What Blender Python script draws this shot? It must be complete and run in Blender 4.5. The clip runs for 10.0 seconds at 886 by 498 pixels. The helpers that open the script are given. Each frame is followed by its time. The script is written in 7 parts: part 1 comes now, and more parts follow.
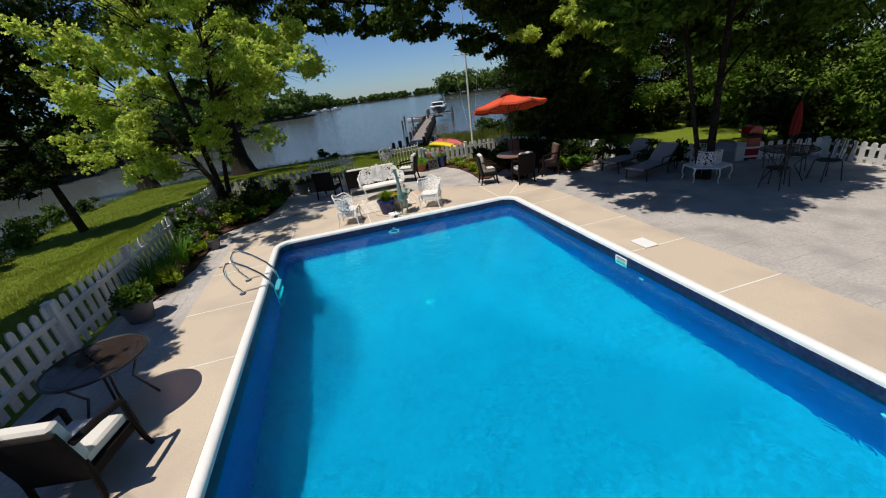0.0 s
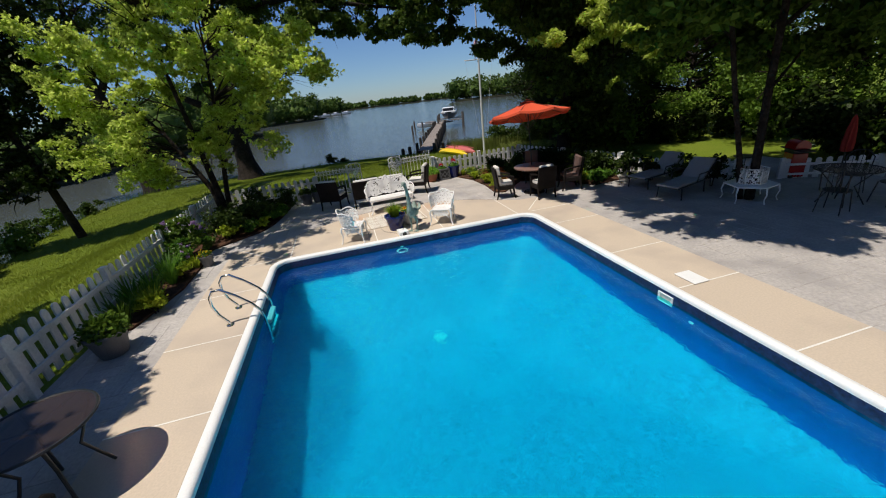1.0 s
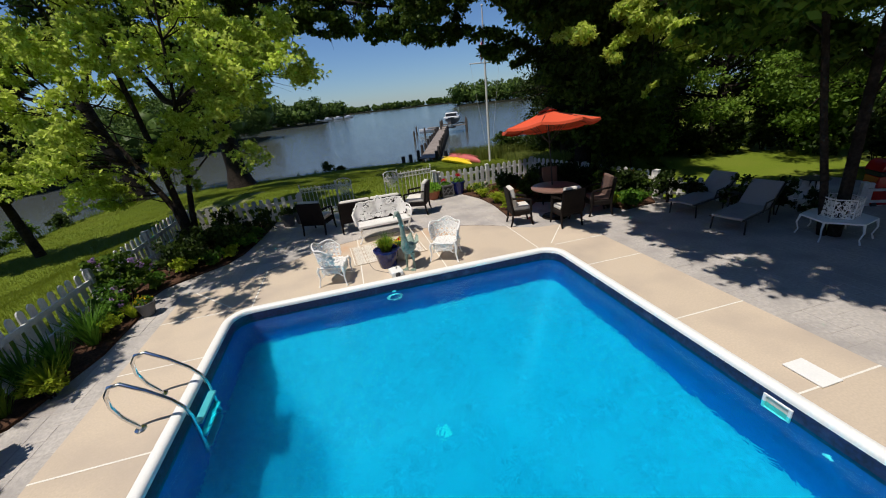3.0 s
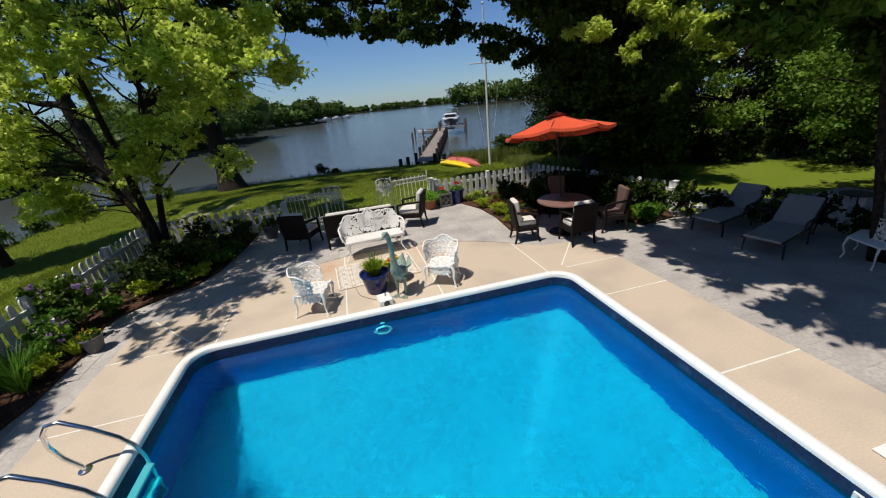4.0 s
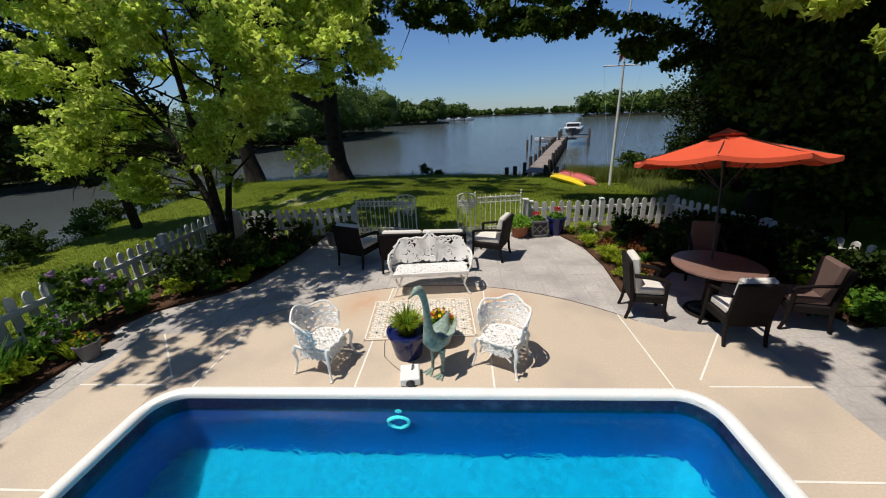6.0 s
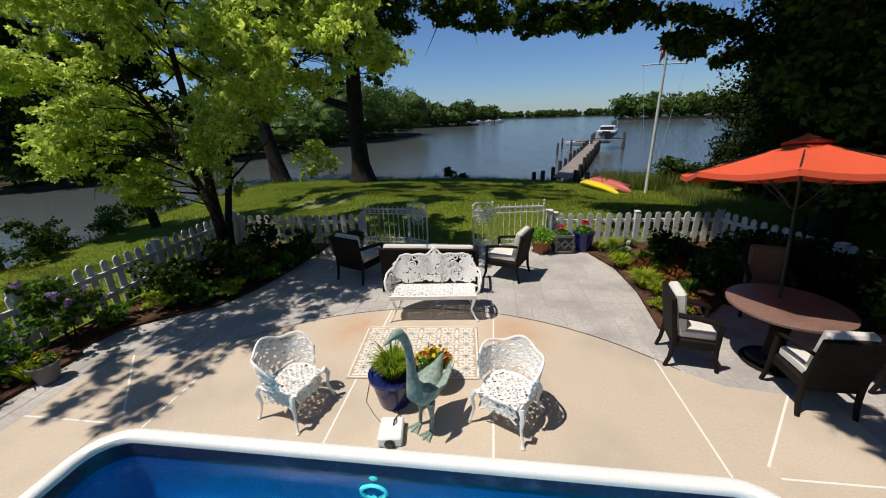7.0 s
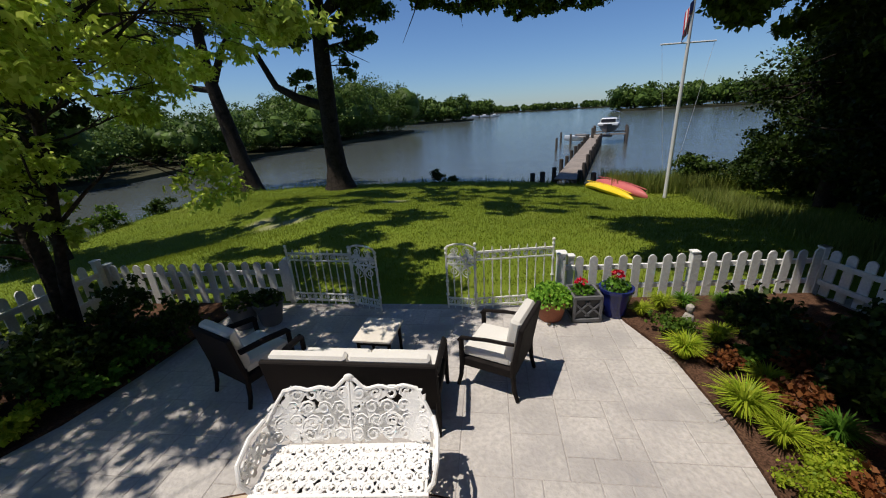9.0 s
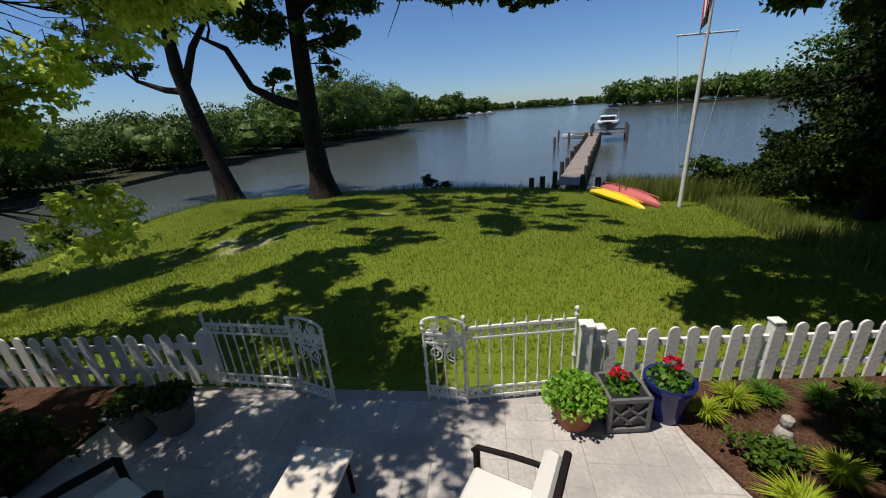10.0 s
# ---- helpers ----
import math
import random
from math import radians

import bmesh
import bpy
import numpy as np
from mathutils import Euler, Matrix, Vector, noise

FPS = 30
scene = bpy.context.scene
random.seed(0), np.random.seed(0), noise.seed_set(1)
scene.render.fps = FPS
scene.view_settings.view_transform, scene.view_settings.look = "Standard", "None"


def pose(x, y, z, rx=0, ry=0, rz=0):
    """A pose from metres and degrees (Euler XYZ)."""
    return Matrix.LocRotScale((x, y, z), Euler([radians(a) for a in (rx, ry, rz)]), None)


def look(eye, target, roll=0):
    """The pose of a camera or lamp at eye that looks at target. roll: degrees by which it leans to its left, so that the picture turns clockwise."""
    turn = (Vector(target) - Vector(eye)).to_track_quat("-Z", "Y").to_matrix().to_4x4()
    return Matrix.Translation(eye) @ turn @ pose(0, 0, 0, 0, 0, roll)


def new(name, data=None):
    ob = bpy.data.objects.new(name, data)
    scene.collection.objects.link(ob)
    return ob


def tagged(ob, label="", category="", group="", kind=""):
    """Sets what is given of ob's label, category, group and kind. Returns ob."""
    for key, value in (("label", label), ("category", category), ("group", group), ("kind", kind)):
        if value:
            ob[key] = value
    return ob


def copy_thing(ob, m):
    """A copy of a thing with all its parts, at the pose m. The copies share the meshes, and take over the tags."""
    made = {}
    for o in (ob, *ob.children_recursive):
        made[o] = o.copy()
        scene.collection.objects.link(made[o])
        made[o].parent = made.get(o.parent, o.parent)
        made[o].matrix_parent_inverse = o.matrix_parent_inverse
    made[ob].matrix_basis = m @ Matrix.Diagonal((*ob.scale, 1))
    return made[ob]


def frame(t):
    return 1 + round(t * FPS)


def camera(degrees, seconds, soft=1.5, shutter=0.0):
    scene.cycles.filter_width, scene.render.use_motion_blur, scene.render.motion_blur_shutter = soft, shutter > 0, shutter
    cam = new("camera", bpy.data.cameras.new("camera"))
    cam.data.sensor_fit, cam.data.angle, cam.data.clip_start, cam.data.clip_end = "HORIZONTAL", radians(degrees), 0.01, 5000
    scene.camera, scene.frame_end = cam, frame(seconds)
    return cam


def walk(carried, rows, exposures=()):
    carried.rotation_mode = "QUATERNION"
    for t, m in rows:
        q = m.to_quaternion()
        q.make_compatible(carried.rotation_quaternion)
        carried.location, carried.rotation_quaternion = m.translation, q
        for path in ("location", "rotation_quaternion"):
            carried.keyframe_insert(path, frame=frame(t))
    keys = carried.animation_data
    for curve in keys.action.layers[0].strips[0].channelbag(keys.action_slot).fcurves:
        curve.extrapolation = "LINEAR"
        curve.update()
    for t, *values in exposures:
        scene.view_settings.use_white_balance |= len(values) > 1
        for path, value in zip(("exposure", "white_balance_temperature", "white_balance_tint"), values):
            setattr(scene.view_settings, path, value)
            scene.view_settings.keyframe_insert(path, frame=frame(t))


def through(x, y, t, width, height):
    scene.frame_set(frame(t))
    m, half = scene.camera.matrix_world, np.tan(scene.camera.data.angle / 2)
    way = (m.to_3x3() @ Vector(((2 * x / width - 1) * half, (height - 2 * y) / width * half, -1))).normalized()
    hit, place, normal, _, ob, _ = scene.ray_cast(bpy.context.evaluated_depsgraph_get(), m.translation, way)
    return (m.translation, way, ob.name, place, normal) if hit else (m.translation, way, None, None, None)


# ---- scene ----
cam = camera(100.0, 10.0, soft=1.1)
# seconds, eye x y z, yaw, pitch, roll
PATH = [
    (0.0, -1.23, -8.90, 2.82, -13.72, -23.26, -7.51),
    (0.5, -1.15, -8.46, 2.84, -12.88, -22.91, -7.23),
    (1.0, -1.10, -8.02, 2.87, -12.67, -22.46, -6.75),
    (1.5, -0.98, -7.51, 2.89, -12.62, -22.36, -6.95),
    (2.0, -0.93, -7.07, 2.90, -12.78, -22.14, -6.21),
    (3.5, -0.47, -5.76, 2.91, -12.41, -21.76, -6.35),
    (4.0, -0.35, -5.30, 2.94, -12.77, -21.79, -5.88),
    (4.5, -0.20, -4.92, 2.98, -12.93, -21.80, -5.67),
    (5.0, -0.01, -4.58, 3.01, -11.43, -21.54, -5.25),
    (5.5, 0.26, -3.86, 2.92, -2.28, -20.61, -3.12),
    (5.7, 0.35, -3.62, 2.86, 0.38, -20.33, -2.67),
    (6.8, 0.71, -2.71, 2.80, 8.06, -19.71, -1.97),
    (7.0, 0.73, -2.49, 2.79, 7.89, -19.64, -1.94),
    (7.5, 0.78, -1.91, 2.80, 7.87, -19.93, -2.07),
    (8.0, 0.85, -1.17, 2.77, 7.72, -19.97, -2.57),
    (8.5, 0.92, -0.35, 2.77, 7.70, -20.04, -2.83),
    (9.0, 0.96, 0.50, 2.78, 7.75, -20.23, -3.37),
    (9.5, 0.96, 1.42, 2.84, 7.35, -20.48, -3.65),
    (10.0, 0.99, 2.28, 2.92, 7.28, -20.58, -4.01),
]
def path_rows():
    rows = []
    for t, x, y, z, yaw, pitch, roll in PATH:
        a, b = radians(yaw), radians(pitch)
        ahead = Vector((-math.sin(a) * math.cos(b), math.cos(a) * math.cos(b), math.sin(b)))
        rows.append((t, look((x, y, z), Vector((x, y, z)) + ahead, roll)))
    return rows
walk(cam, path_rows(), exposures=((0.0, -0.07), (6.0, -0.03), (8.5, 0.0), (9.2, 0.03), (10.0, 0.08)))

# ---- light ----
SUN_DIR = Vector((-0.37, -0.17, 1.0)).normalized()
world = bpy.data.worlds.new("sky")
scene.world = world
world.use_nodes = True
_n, _l = world.node_tree.nodes, world.node_tree.links
_sky = _n.new("ShaderNodeTexSky")
_sky.sky_type, _sky.sun_disc = "NISHITA", False
_sky.sun_elevation = math.asin(SUN_DIR.z)
_sky.sun_rotation = math.atan2(SUN_DIR.x, SUN_DIR.y)
_sky.air_density, _sky.dust_density, _sky.ozone_density = 1.0, 0.2, 4.0
_tint = _n.new("ShaderNodeMix")
_tint.data_type, _tint.blend_type = "RGBA", "MULTIPLY"
_tint.inputs[0].default_value = 1.0
_tint.inputs[7].default_value = (0.76, 0.95, 1.24, 1)
_l.new(_sky.outputs[0], _tint.inputs[6])
_l.new(_tint.outputs[2], _n["Background"].inputs[0])
_n["Background"].inputs[1].default_value = 0.076
_sun = bpy.data.lights.new("sun", "SUN")
_sun.energy, _sun.angle, _sun.color = 4.6, radians(0.53), (1.0, 0.93, 0.83)
sun = new("sun", _sun)
sun.matrix_world = look(SUN_DIR * 60, (0, 0, 0))

# ---- materials ----
def mat(name, base, rough=0.6, var=0.15, fine=40.0, coarse=2.0, bump=0.1, metal=0.0, second=None, cover=0.5,
        per=0.0, spec=0.5, bump_scale=None, sheen=0.0):
    """A surface with grain and stains at two scales; second: the colour of the stains; per: variation piece by piece."""
    m = bpy.data.materials.new(name)
    m.use_nodes = True
    n, l = m.node_tree.nodes, m.node_tree.links
    b = n["Principled BSDF"]
    geo = n.new("ShaderNodeNewGeometry")
    f, c = n.new("ShaderNodeTexNoise"), n.new("ShaderNodeTexNoise")
    f.inputs["Scale"].default_value, f.inputs["Detail"].default_value = fine, 5
    c.inputs["Scale"].default_value, c.inputs["Detail"].default_value = coarse, 4
    for t in (f, c):
        l.new(geo.outputs["Position"], t.inputs["Vector"])
    ramp = n.new("ShaderNodeValToRGB")
    lo = tuple(max(0, v * (1 - var)) for v in base) + (1,)
    hi = tuple(min(1, v * (1 + var)) for v in base) + (1,)
    ramp.color_ramp.elements[0].position, ramp.color_ramp.elements[0].color = 0.3, lo
    ramp.color_ramp.elements[1].position, ramp.color_ramp.elements[1].color = 0.7, hi
    l.new(f.outputs["Fac"], ramp.inputs[0])
    mix = n.new("ShaderNodeMix")
    mix.data_type = "RGBA"
    sec = tuple(v * (1 - var * 1.3) for v in base) if second is None else second
    mix.inputs[7].default_value = (*sec, 1)
    r2 = n.new("ShaderNodeValToRGB")
    r2.color_ramp.elements[0].position, r2.color_ramp.elements[1].position = cover, min(1, cover + 0.25)
    l.new(c.outputs["Fac"], r2.inputs[0])
    l.new(r2.outputs[0], mix.inputs[0])
    l.new(ramp.outputs[0], mix.inputs[6])
    out = mix.outputs[2]
    if per:
        info, hsv, mr = n.new("ShaderNodeObjectInfo"), n.new("ShaderNodeHueSaturation"), n.new("ShaderNodeMapRange")
        mr.inputs[3].default_value, mr.inputs[4].default_value = 1 - per, 1 + per
        l.new(info.outputs["Random"], mr.inputs[0])
        l.new(mr.outputs[0], hsv.inputs["Value"])
        l.new(out, hsv.inputs["Color"])
        out = hsv.outputs[0]
    l.new(out, b.inputs["Base Color"])
    b.inputs["Roughness"].default_value, b.inputs["Metallic"].default_value = rough, metal
    b.inputs["Specular IOR Level"].default_value = spec
    if bump:
        bp = n.new("ShaderNodeBump")
        bp.inputs["Strength"].default_value, bp.inputs["Distance"].default_value = min(1, bump * 4), bump_scale or 0.4 / fine
        l.new(f.outputs["Fac"], bp.inputs["Height"])
        l.new(bp.outputs[0], b.inputs["Normal"])
    return m


def leaf_mat(name, dark, light, through=0.35, rough=0.5):
    """Leaves: two greens mixed leaf by leaf, light passing through in part."""
    m = bpy.data.materials.new(name)
    m.use_nodes = True
    n, l = m.node_tree.nodes, m.node_tree.links
    b, o = n["Principled BSDF"], n["Material Output"]
    geo = n.new("ShaderNodeNewGeometry")
    ramp = n.new("ShaderNodeValToRGB")
    ramp.color_ramp.elements[0].color, ramp.color_ramp.elements[1].color = (*dark, 1), (*light, 1)
    l.new(geo.outputs["Random Per Island"], ramp.inputs[0])
    no = n.new("ShaderNodeTexNoise")
    no.inputs["Scale"].default_value = 1.3
    l.new(geo.outputs["Position"], no.inputs["Vector"])
    hsv, mr = n.new("ShaderNodeHueSaturation"), n.new("ShaderNodeMapRange")
    mr.inputs[1].default_value, mr.inputs[2].default_value = 0.3, 0.7
    mr.inputs[3].default_value, mr.inputs[4].default_value = 0.75, 1.2
    l.new(no.outputs["Fac"], mr.inputs[0])
    l.new(mr.outputs[0], hsv.inputs["Value"])
    l.new(ramp.outputs[0], hsv.inputs["Color"])
    l.new(hsv.outputs[0], b.inputs["Base Color"])
    b.inputs["Roughness"].default_value = rough
    b.inputs["Specular IOR Level"].default_value = 0.15
    tr, mx = n.new("ShaderNodeBsdfTranslucent"), n.new("ShaderNodeMixShader")
    l.new(hsv.outputs[0], tr.inputs[0])
    mx.inputs[0].default_value = through
    l.new(b.outputs[0], mx.inputs[1])
    l.new(tr.outputs[0], mx.inputs[2])
    l.new(mx.outputs[0], o.inputs[0])
    return m


STIRRED = ((1.1, -6.85, 0.75, 2.6), (1.85, -6.9, 0.45, 1.8))      # where the jets break the surface: x, y, radius, height


def pool_water_mat():
    m = bpy.data.materials.new("pool_water")
    m.use_nodes = True
    n, l = m.node_tree.nodes, m.node_tree.links
    n.remove(n["Principled BSDF"])
    tr, gl, mx, fr = (n.new("ShaderNode" + k) for k in ("BsdfRefraction", "BsdfGlossy", "MixShader", "Fresnel"))
    tr.inputs["IOR"].default_value, tr.inputs["Roughness"].default_value = 1.33, 0.0
    tr.inputs[0].default_value = (0.10, 0.95, 1.0, 1)
    gl.inputs["Roughness"].default_value = 0.04
    fr.inputs[0].default_value = 1.33
    geo = n.new("ShaderNodeNewGeometry")
    w, bp = n.new("ShaderNodeTexNoise"), n.new("ShaderNodeBump")
    w.inputs["Scale"].default_value, w.inputs["Detail"].default_value, w.inputs["Distortion"].default_value = 7.0, 3, 0.8
    bp.inputs["Strength"].default_value, bp.inputs["Distance"].default_value = 0.45, 0.03
    l.new(geo.outputs["Position"], w.inputs["Vector"])
    height = w.outputs["Fac"]
    fine = n.new("ShaderNodeTexNoise")
    fine.inputs["Scale"].default_value, fine.inputs["Detail"].default_value, fine.inputs["Distortion"].default_value = 15.0, 2, 1.2
    l.new(geo.outputs["Position"], fine.inputs["Vector"])
    for x, y, radius, gain in STIRRED:
        d, mr, mu, ad = n.new("ShaderNodeVectorMath"), n.new("ShaderNodeMapRange"), n.new("ShaderNodeMath"), n.new("ShaderNodeMath")
        d.operation, mu.operation, ad.operation = "DISTANCE", "MULTIPLY", "ADD"
        d.inputs[1].default_value = (x, y, -0.17)
        l.new(geo.outputs["Position"], d.inputs[0])
        mr.interpolation_type = "SMOOTHSTEP"
        mr.inputs[1].default_value, mr.inputs[2].default_value, mr.inputs[3].default_value, mr.inputs[4].default_value = radius, 0.0, 0.0, gain
        l.new(d.outputs["Value"], mr.inputs[0])
        l.new(mr.outputs[0], mu.inputs[0])
        l.new(fine.outputs["Fac"], mu.inputs[1])
        l.new(height, ad.inputs[0])
        l.new(mu.outputs[0], ad.inputs[1])
        height = ad.outputs[0]
    l.new(height, bp.inputs["Height"])
    for t in (gl, fr, tr):
        l.new(bp.outputs[0], t.inputs["Normal"])
    l.new(fr.outputs[0], mx.inputs[0])
    l.new(tr.outputs[0], mx.inputs[1])
    l.new(gl.outputs[0], mx.inputs[2])
    l.new(mx.outputs[0], n["Material Output"].inputs[0])
    return m


CONCRETE = mat("beige_concrete", (0.55, 0.455, 0.35), 0.85, 0.07, 45, 0.9, 0.05, second=(0.44, 0.365, 0.295), cover=0.48, per=0.035)


def add_stains(m, places, radius, colour, strength, z=0.0):
    """Rust stains round given places of the ground."""
    n, l = m.node_tree.nodes, m.node_tree.links
    b = n["Principled BSDF"]
    src = b.inputs["Base Color"].links[0].from_socket
    geo, no = n.new("ShaderNodeNewGeometry"), n.new("ShaderNodeTexNoise")
    no.inputs["Scale"].default_value, no.inputs["Detail"].default_value = 5.0, 5
    l.new(geo.outputs["Position"], no.inputs["Vector"])
    for x, y in places:
        d, mr, mu, mx = n.new("ShaderNodeVectorMath"), n.new("ShaderNodeMapRange"), n.new("ShaderNodeMath"), n.new("ShaderNodeMix")
        d.operation = "DISTANCE"
        d.inputs[1].default_value = (x, y, z)
        l.new(geo.outputs["Position"], d.inputs[0])
        mr.inputs[1].default_value, mr.inputs[2].default_value = radius, 0.0
        mr.inputs[3].default_value, mr.inputs[4].default_value = 0.0, strength
        l.new(d.outputs["Value"], mr.inputs[0])
        mu.operation = "MULTIPLY"
        l.new(mr.outputs[0], mu.inputs[0])
        l.new(no.outputs["Fac"], mu.inputs[1])
        mx.data_type = "RGBA"
        mx.inputs[7].default_value = (*colour, 1)
        l.new(mu.outputs[0], mx.inputs[0])
        l.new(src, mx.inputs[6])
        src = mx.outputs[2]
    l.new(src, b.inputs["Base Color"])


add_stains(CONCRETE, [(-1.25, 1.75), (-1.1, 2.05), (1.15, 1.85), (1.0, 2.1)], 0.5, (0.50, 0.22, 0.08), 0.62)
STAMPED = mat("stamped_concrete", (0.455, 0.42, 0.39), 0.8, 0.15, 24, 1.6, 0.16, second=(0.34, 0.315, 0.30), cover=0.44, per=0.05)
JOINT = mat("dark_joint", (0.37, 0.335, 0.31), 0.9, 0.2, 60, 3)
CAULK = mat("white_caulk", (0.78, 0.75, 0.68), 0.7, 0.1, 90, 5)
COPING = mat("white_coping", (0.80, 0.80, 0.78), 0.45, 0.05, 50, 2, 0.03)
LINER = mat("blue_liner", (0.001, 0.218, 0.370), 0.66, 0.22, 14, 1.6, 0.0, second=(0.001, 0.242, 0.398), cover=0.45)
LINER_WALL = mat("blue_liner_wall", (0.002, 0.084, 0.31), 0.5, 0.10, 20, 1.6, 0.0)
BORDER = mat("navy_liner_border", (0.006, 0.016, 0.06), 0.4, 0.5, 26, 6, 0.0, second=(0.03, 0.07, 0.16), cover=0.55)
WATER = pool_water_mat()
GLASS = mat("bronze_glass", (0.20, 0.145, 0.12), 0.03, 0.05, 30, 3, 0.0)
GLASS.node_tree.nodes["Principled BSDF"].inputs["Transmission Weight"].default_value = 0.85
GLASS.node_tree.nodes["Principled BSDF"].inputs["IOR"].default_value = 1.2
GRASS = mat("lawn", (0.120, 0.165, 0.014), 0.9, 0.35, 55, 0.45, 0.5, second=(0.15, 0.178, 0.022), cover=0.5, spec=0.15)
BARE = ((-6.3, 11.7), (-5.6, 12.1), (-5.1, 13.4), (-3.0, 15.6), (-7.2, 12.6))
add_stains(GRASS, BARE, 0.75, (0.36, 0.30, 0.21), 1.5, -0.75)
MULCH = mat("brown_mulch", (0.085, 0.045, 0.028), 0.95, 0.6, 55, 4, 0.8, spec=0.1)
BANK = mat("muddy_bank", (0.05, 0.05, 0.028), 0.95, 0.4, 25, 2, 0.5, spec=0.1)
PICKET = mat("white_fence_paint", (0.72, 0.71, 0.68), 0.6, 0.10, 30, 3, 0.08, second=(0.55, 0.54, 0.50), cover=0.58, per=0.06)
IRON_W = mat("white_cast_iron", (0.84, 0.82, 0.79), 0.45, 0.06, 60, 6, 0.08, second=(0.70, 0.66, 0.60), cover=0.62)
IRON_G = mat("weathered_iron_gate", (0.74, 0.73, 0.68), 0.55, 0.14, 60, 8, 0.12, second=(0.45, 0.40, 0.33), cover=0.6)
WICKER = mat("dark_brown_wicker", (0.011, 0.008, 0.007), 0.8, 0.5, 130, 6, 0.6, spec=0.2)
CUSHION = mat("pale_grey_cushion", (0.66, 0.63, 0.58), 0.9, 0.07, 150, 4, 0.1)
CUSHION_T = mat("taupe_cushion", (0.14, 0.085, 0.07), 0.9, 0.1, 150, 4, 0.1)
SLING = mat("grey_sling_fabric", (0.30, 0.29, 0.295), 0.85, 0.12, 150, 4, 0.1)
BLACK = mat("black_metal", (0.018, 0.018, 0.019), 0.45, 0.3, 60, 5, 0.08)
TABLE = mat("brown_stone_table_top", (0.20, 0.115, 0.09), 0.45, 0.22, 40, 3, 0.04, second=(0.15, 0.085, 0.065))
CREAM = mat("cream_stone_top", (0.70, 0.64, 0.55), 0.6, 0.08, 40, 4, 0.03)
CANVAS = mat("orange_red_canvas", (0.66, 0.085, 0.03), 0.85, 0.07, 120, 2, 0.06, second=(0.57, 0.07, 0.026), cover=0.55)
RED_CANVAS = mat("dark_red_canvas", (0.33, 0.03, 0.02), 0.85, 0.08, 120, 2, 0.06)
STEEL = mat("polished_steel", (0.75, 0.75, 0.74), 0.18, 0.05, 80, 4, 0.0, metal=1.0)
BLUE_GLAZE = mat("dark_blue_glaze", (0.012, 0.018, 0.11), 0.15, 0.25, 20, 4, 0.02)
TERRA = mat("terracotta", (0.30, 0.10, 0.05), 0.8, 0.15, 40, 4, 0.1)
WHITE_POT = mat("pale_stone_pot", (0.62, 0.58, 0.50), 0.7, 0.12, 40, 4, 0.1)
GREY_POT = mat("grey_planter", (0.13, 0.13, 0.135), 0.7, 0.15, 60, 4, 0.1)
VERDIGRIS = mat("verdigris_bronze", (0.26, 0.335, 0.28), 0.6, 0.3, 26, 5, 0.15, second=(0.10, 0.14, 0.105), cover=0.52)
SIDING = mat("grey_siding", (0.24, 0.23, 0.21), 0.8, 0.1, 20, 2, 0.1)
SOIL = mat("dark_soil", (0.03, 0.022, 0.016), 0.95, 0.5, 70, 6, 0.6)
PLASTIC = mat("white_plastic", (0.80, 0.80, 0.78), 0.4, 0.04, 60, 5, 0.0)
TEAL = mat("teal_plastic_tread", (0.06, 0.42, 0.48), 0.4, 0.08, 60, 5, 0.0)
BARK = mat("grey_brown_bark", (0.034, 0.027, 0.022), 0.95, 0.5, 16, 3, 0.9, bump_scale=0.05, spec=0.1)
DOCK = mat("weathered_dock_wood", (0.25, 0.21, 0.18), 0.9, 0.25, 30, 2, 0.3, per=0.12)
PILE = mat("dark_pile_wood", (0.05, 0.042, 0.036), 0.9, 0.4, 30, 2, 0.4)
HULL = mat("white_boat_hull", (0.78, 0.79, 0.80), 0.25, 0.04, 20, 2, 0.0)
HULL_D = mat("dark_boat_hull", (0.012, 0.014, 0.022), 0.3, 0.1, 20, 2, 0.0)
YELLOW = mat("yellow_kayak_plastic", (0.80, 0.56, 0.012), 0.4, 0.08, 20, 3, 0.02)
PINK = mat("faded_red_canoe", (0.50, 0.12, 0.11), 0.55, 0.12, 20, 3, 0.03)
POLE = mat("pale_grey_flagpole_paint", (0.66, 0.66, 0.66), 0.45, 0.08, 40, 3, 0.02)
FLAG_R = mat("flag_red", (0.45, 0.02, 0.035), 0.9, 0.08, 60, 4, 0.05)
FLAG_W = mat("flag_white", (0.75, 0.75, 0.75), 0.9, 0.05, 60, 4, 0.05)
FLAG_B = mat("flag_blue", (0.015, 0.025, 0.13), 0.9, 0.08, 60, 4, 0.05)
RED_ENAMEL = mat("red_enamel", (0.42, 0.012, 0.012), 0.2, 0.08, 30, 3, 0.0)
RUG = mat("tan_rug", (0.50, 0.39, 0.29), 0.95, 0.12, 120, 5, 0.1)
RUG_W = mat("cream_rug_pattern", (0.76, 0.71, 0.62), 0.95, 0.08, 120, 5, 0.1)
STONE = mat("pale_garden_stone", (0.42, 0.38, 0.33), 0.9, 0.2, 30, 4, 0.3)
L_MAPLE = leaf_mat("maple_leaf", (0.33, 0.44, 0.04), (0.70, 0.80, 0.18), 0.68)
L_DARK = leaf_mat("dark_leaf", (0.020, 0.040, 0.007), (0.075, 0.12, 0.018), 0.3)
# nearly black leaves: deep shade put into the colour
L_SHADE = leaf_mat("shade_dark_leaf", (0.010, 0.021, 0.004), (0.040, 0.068, 0.010), 0.25)
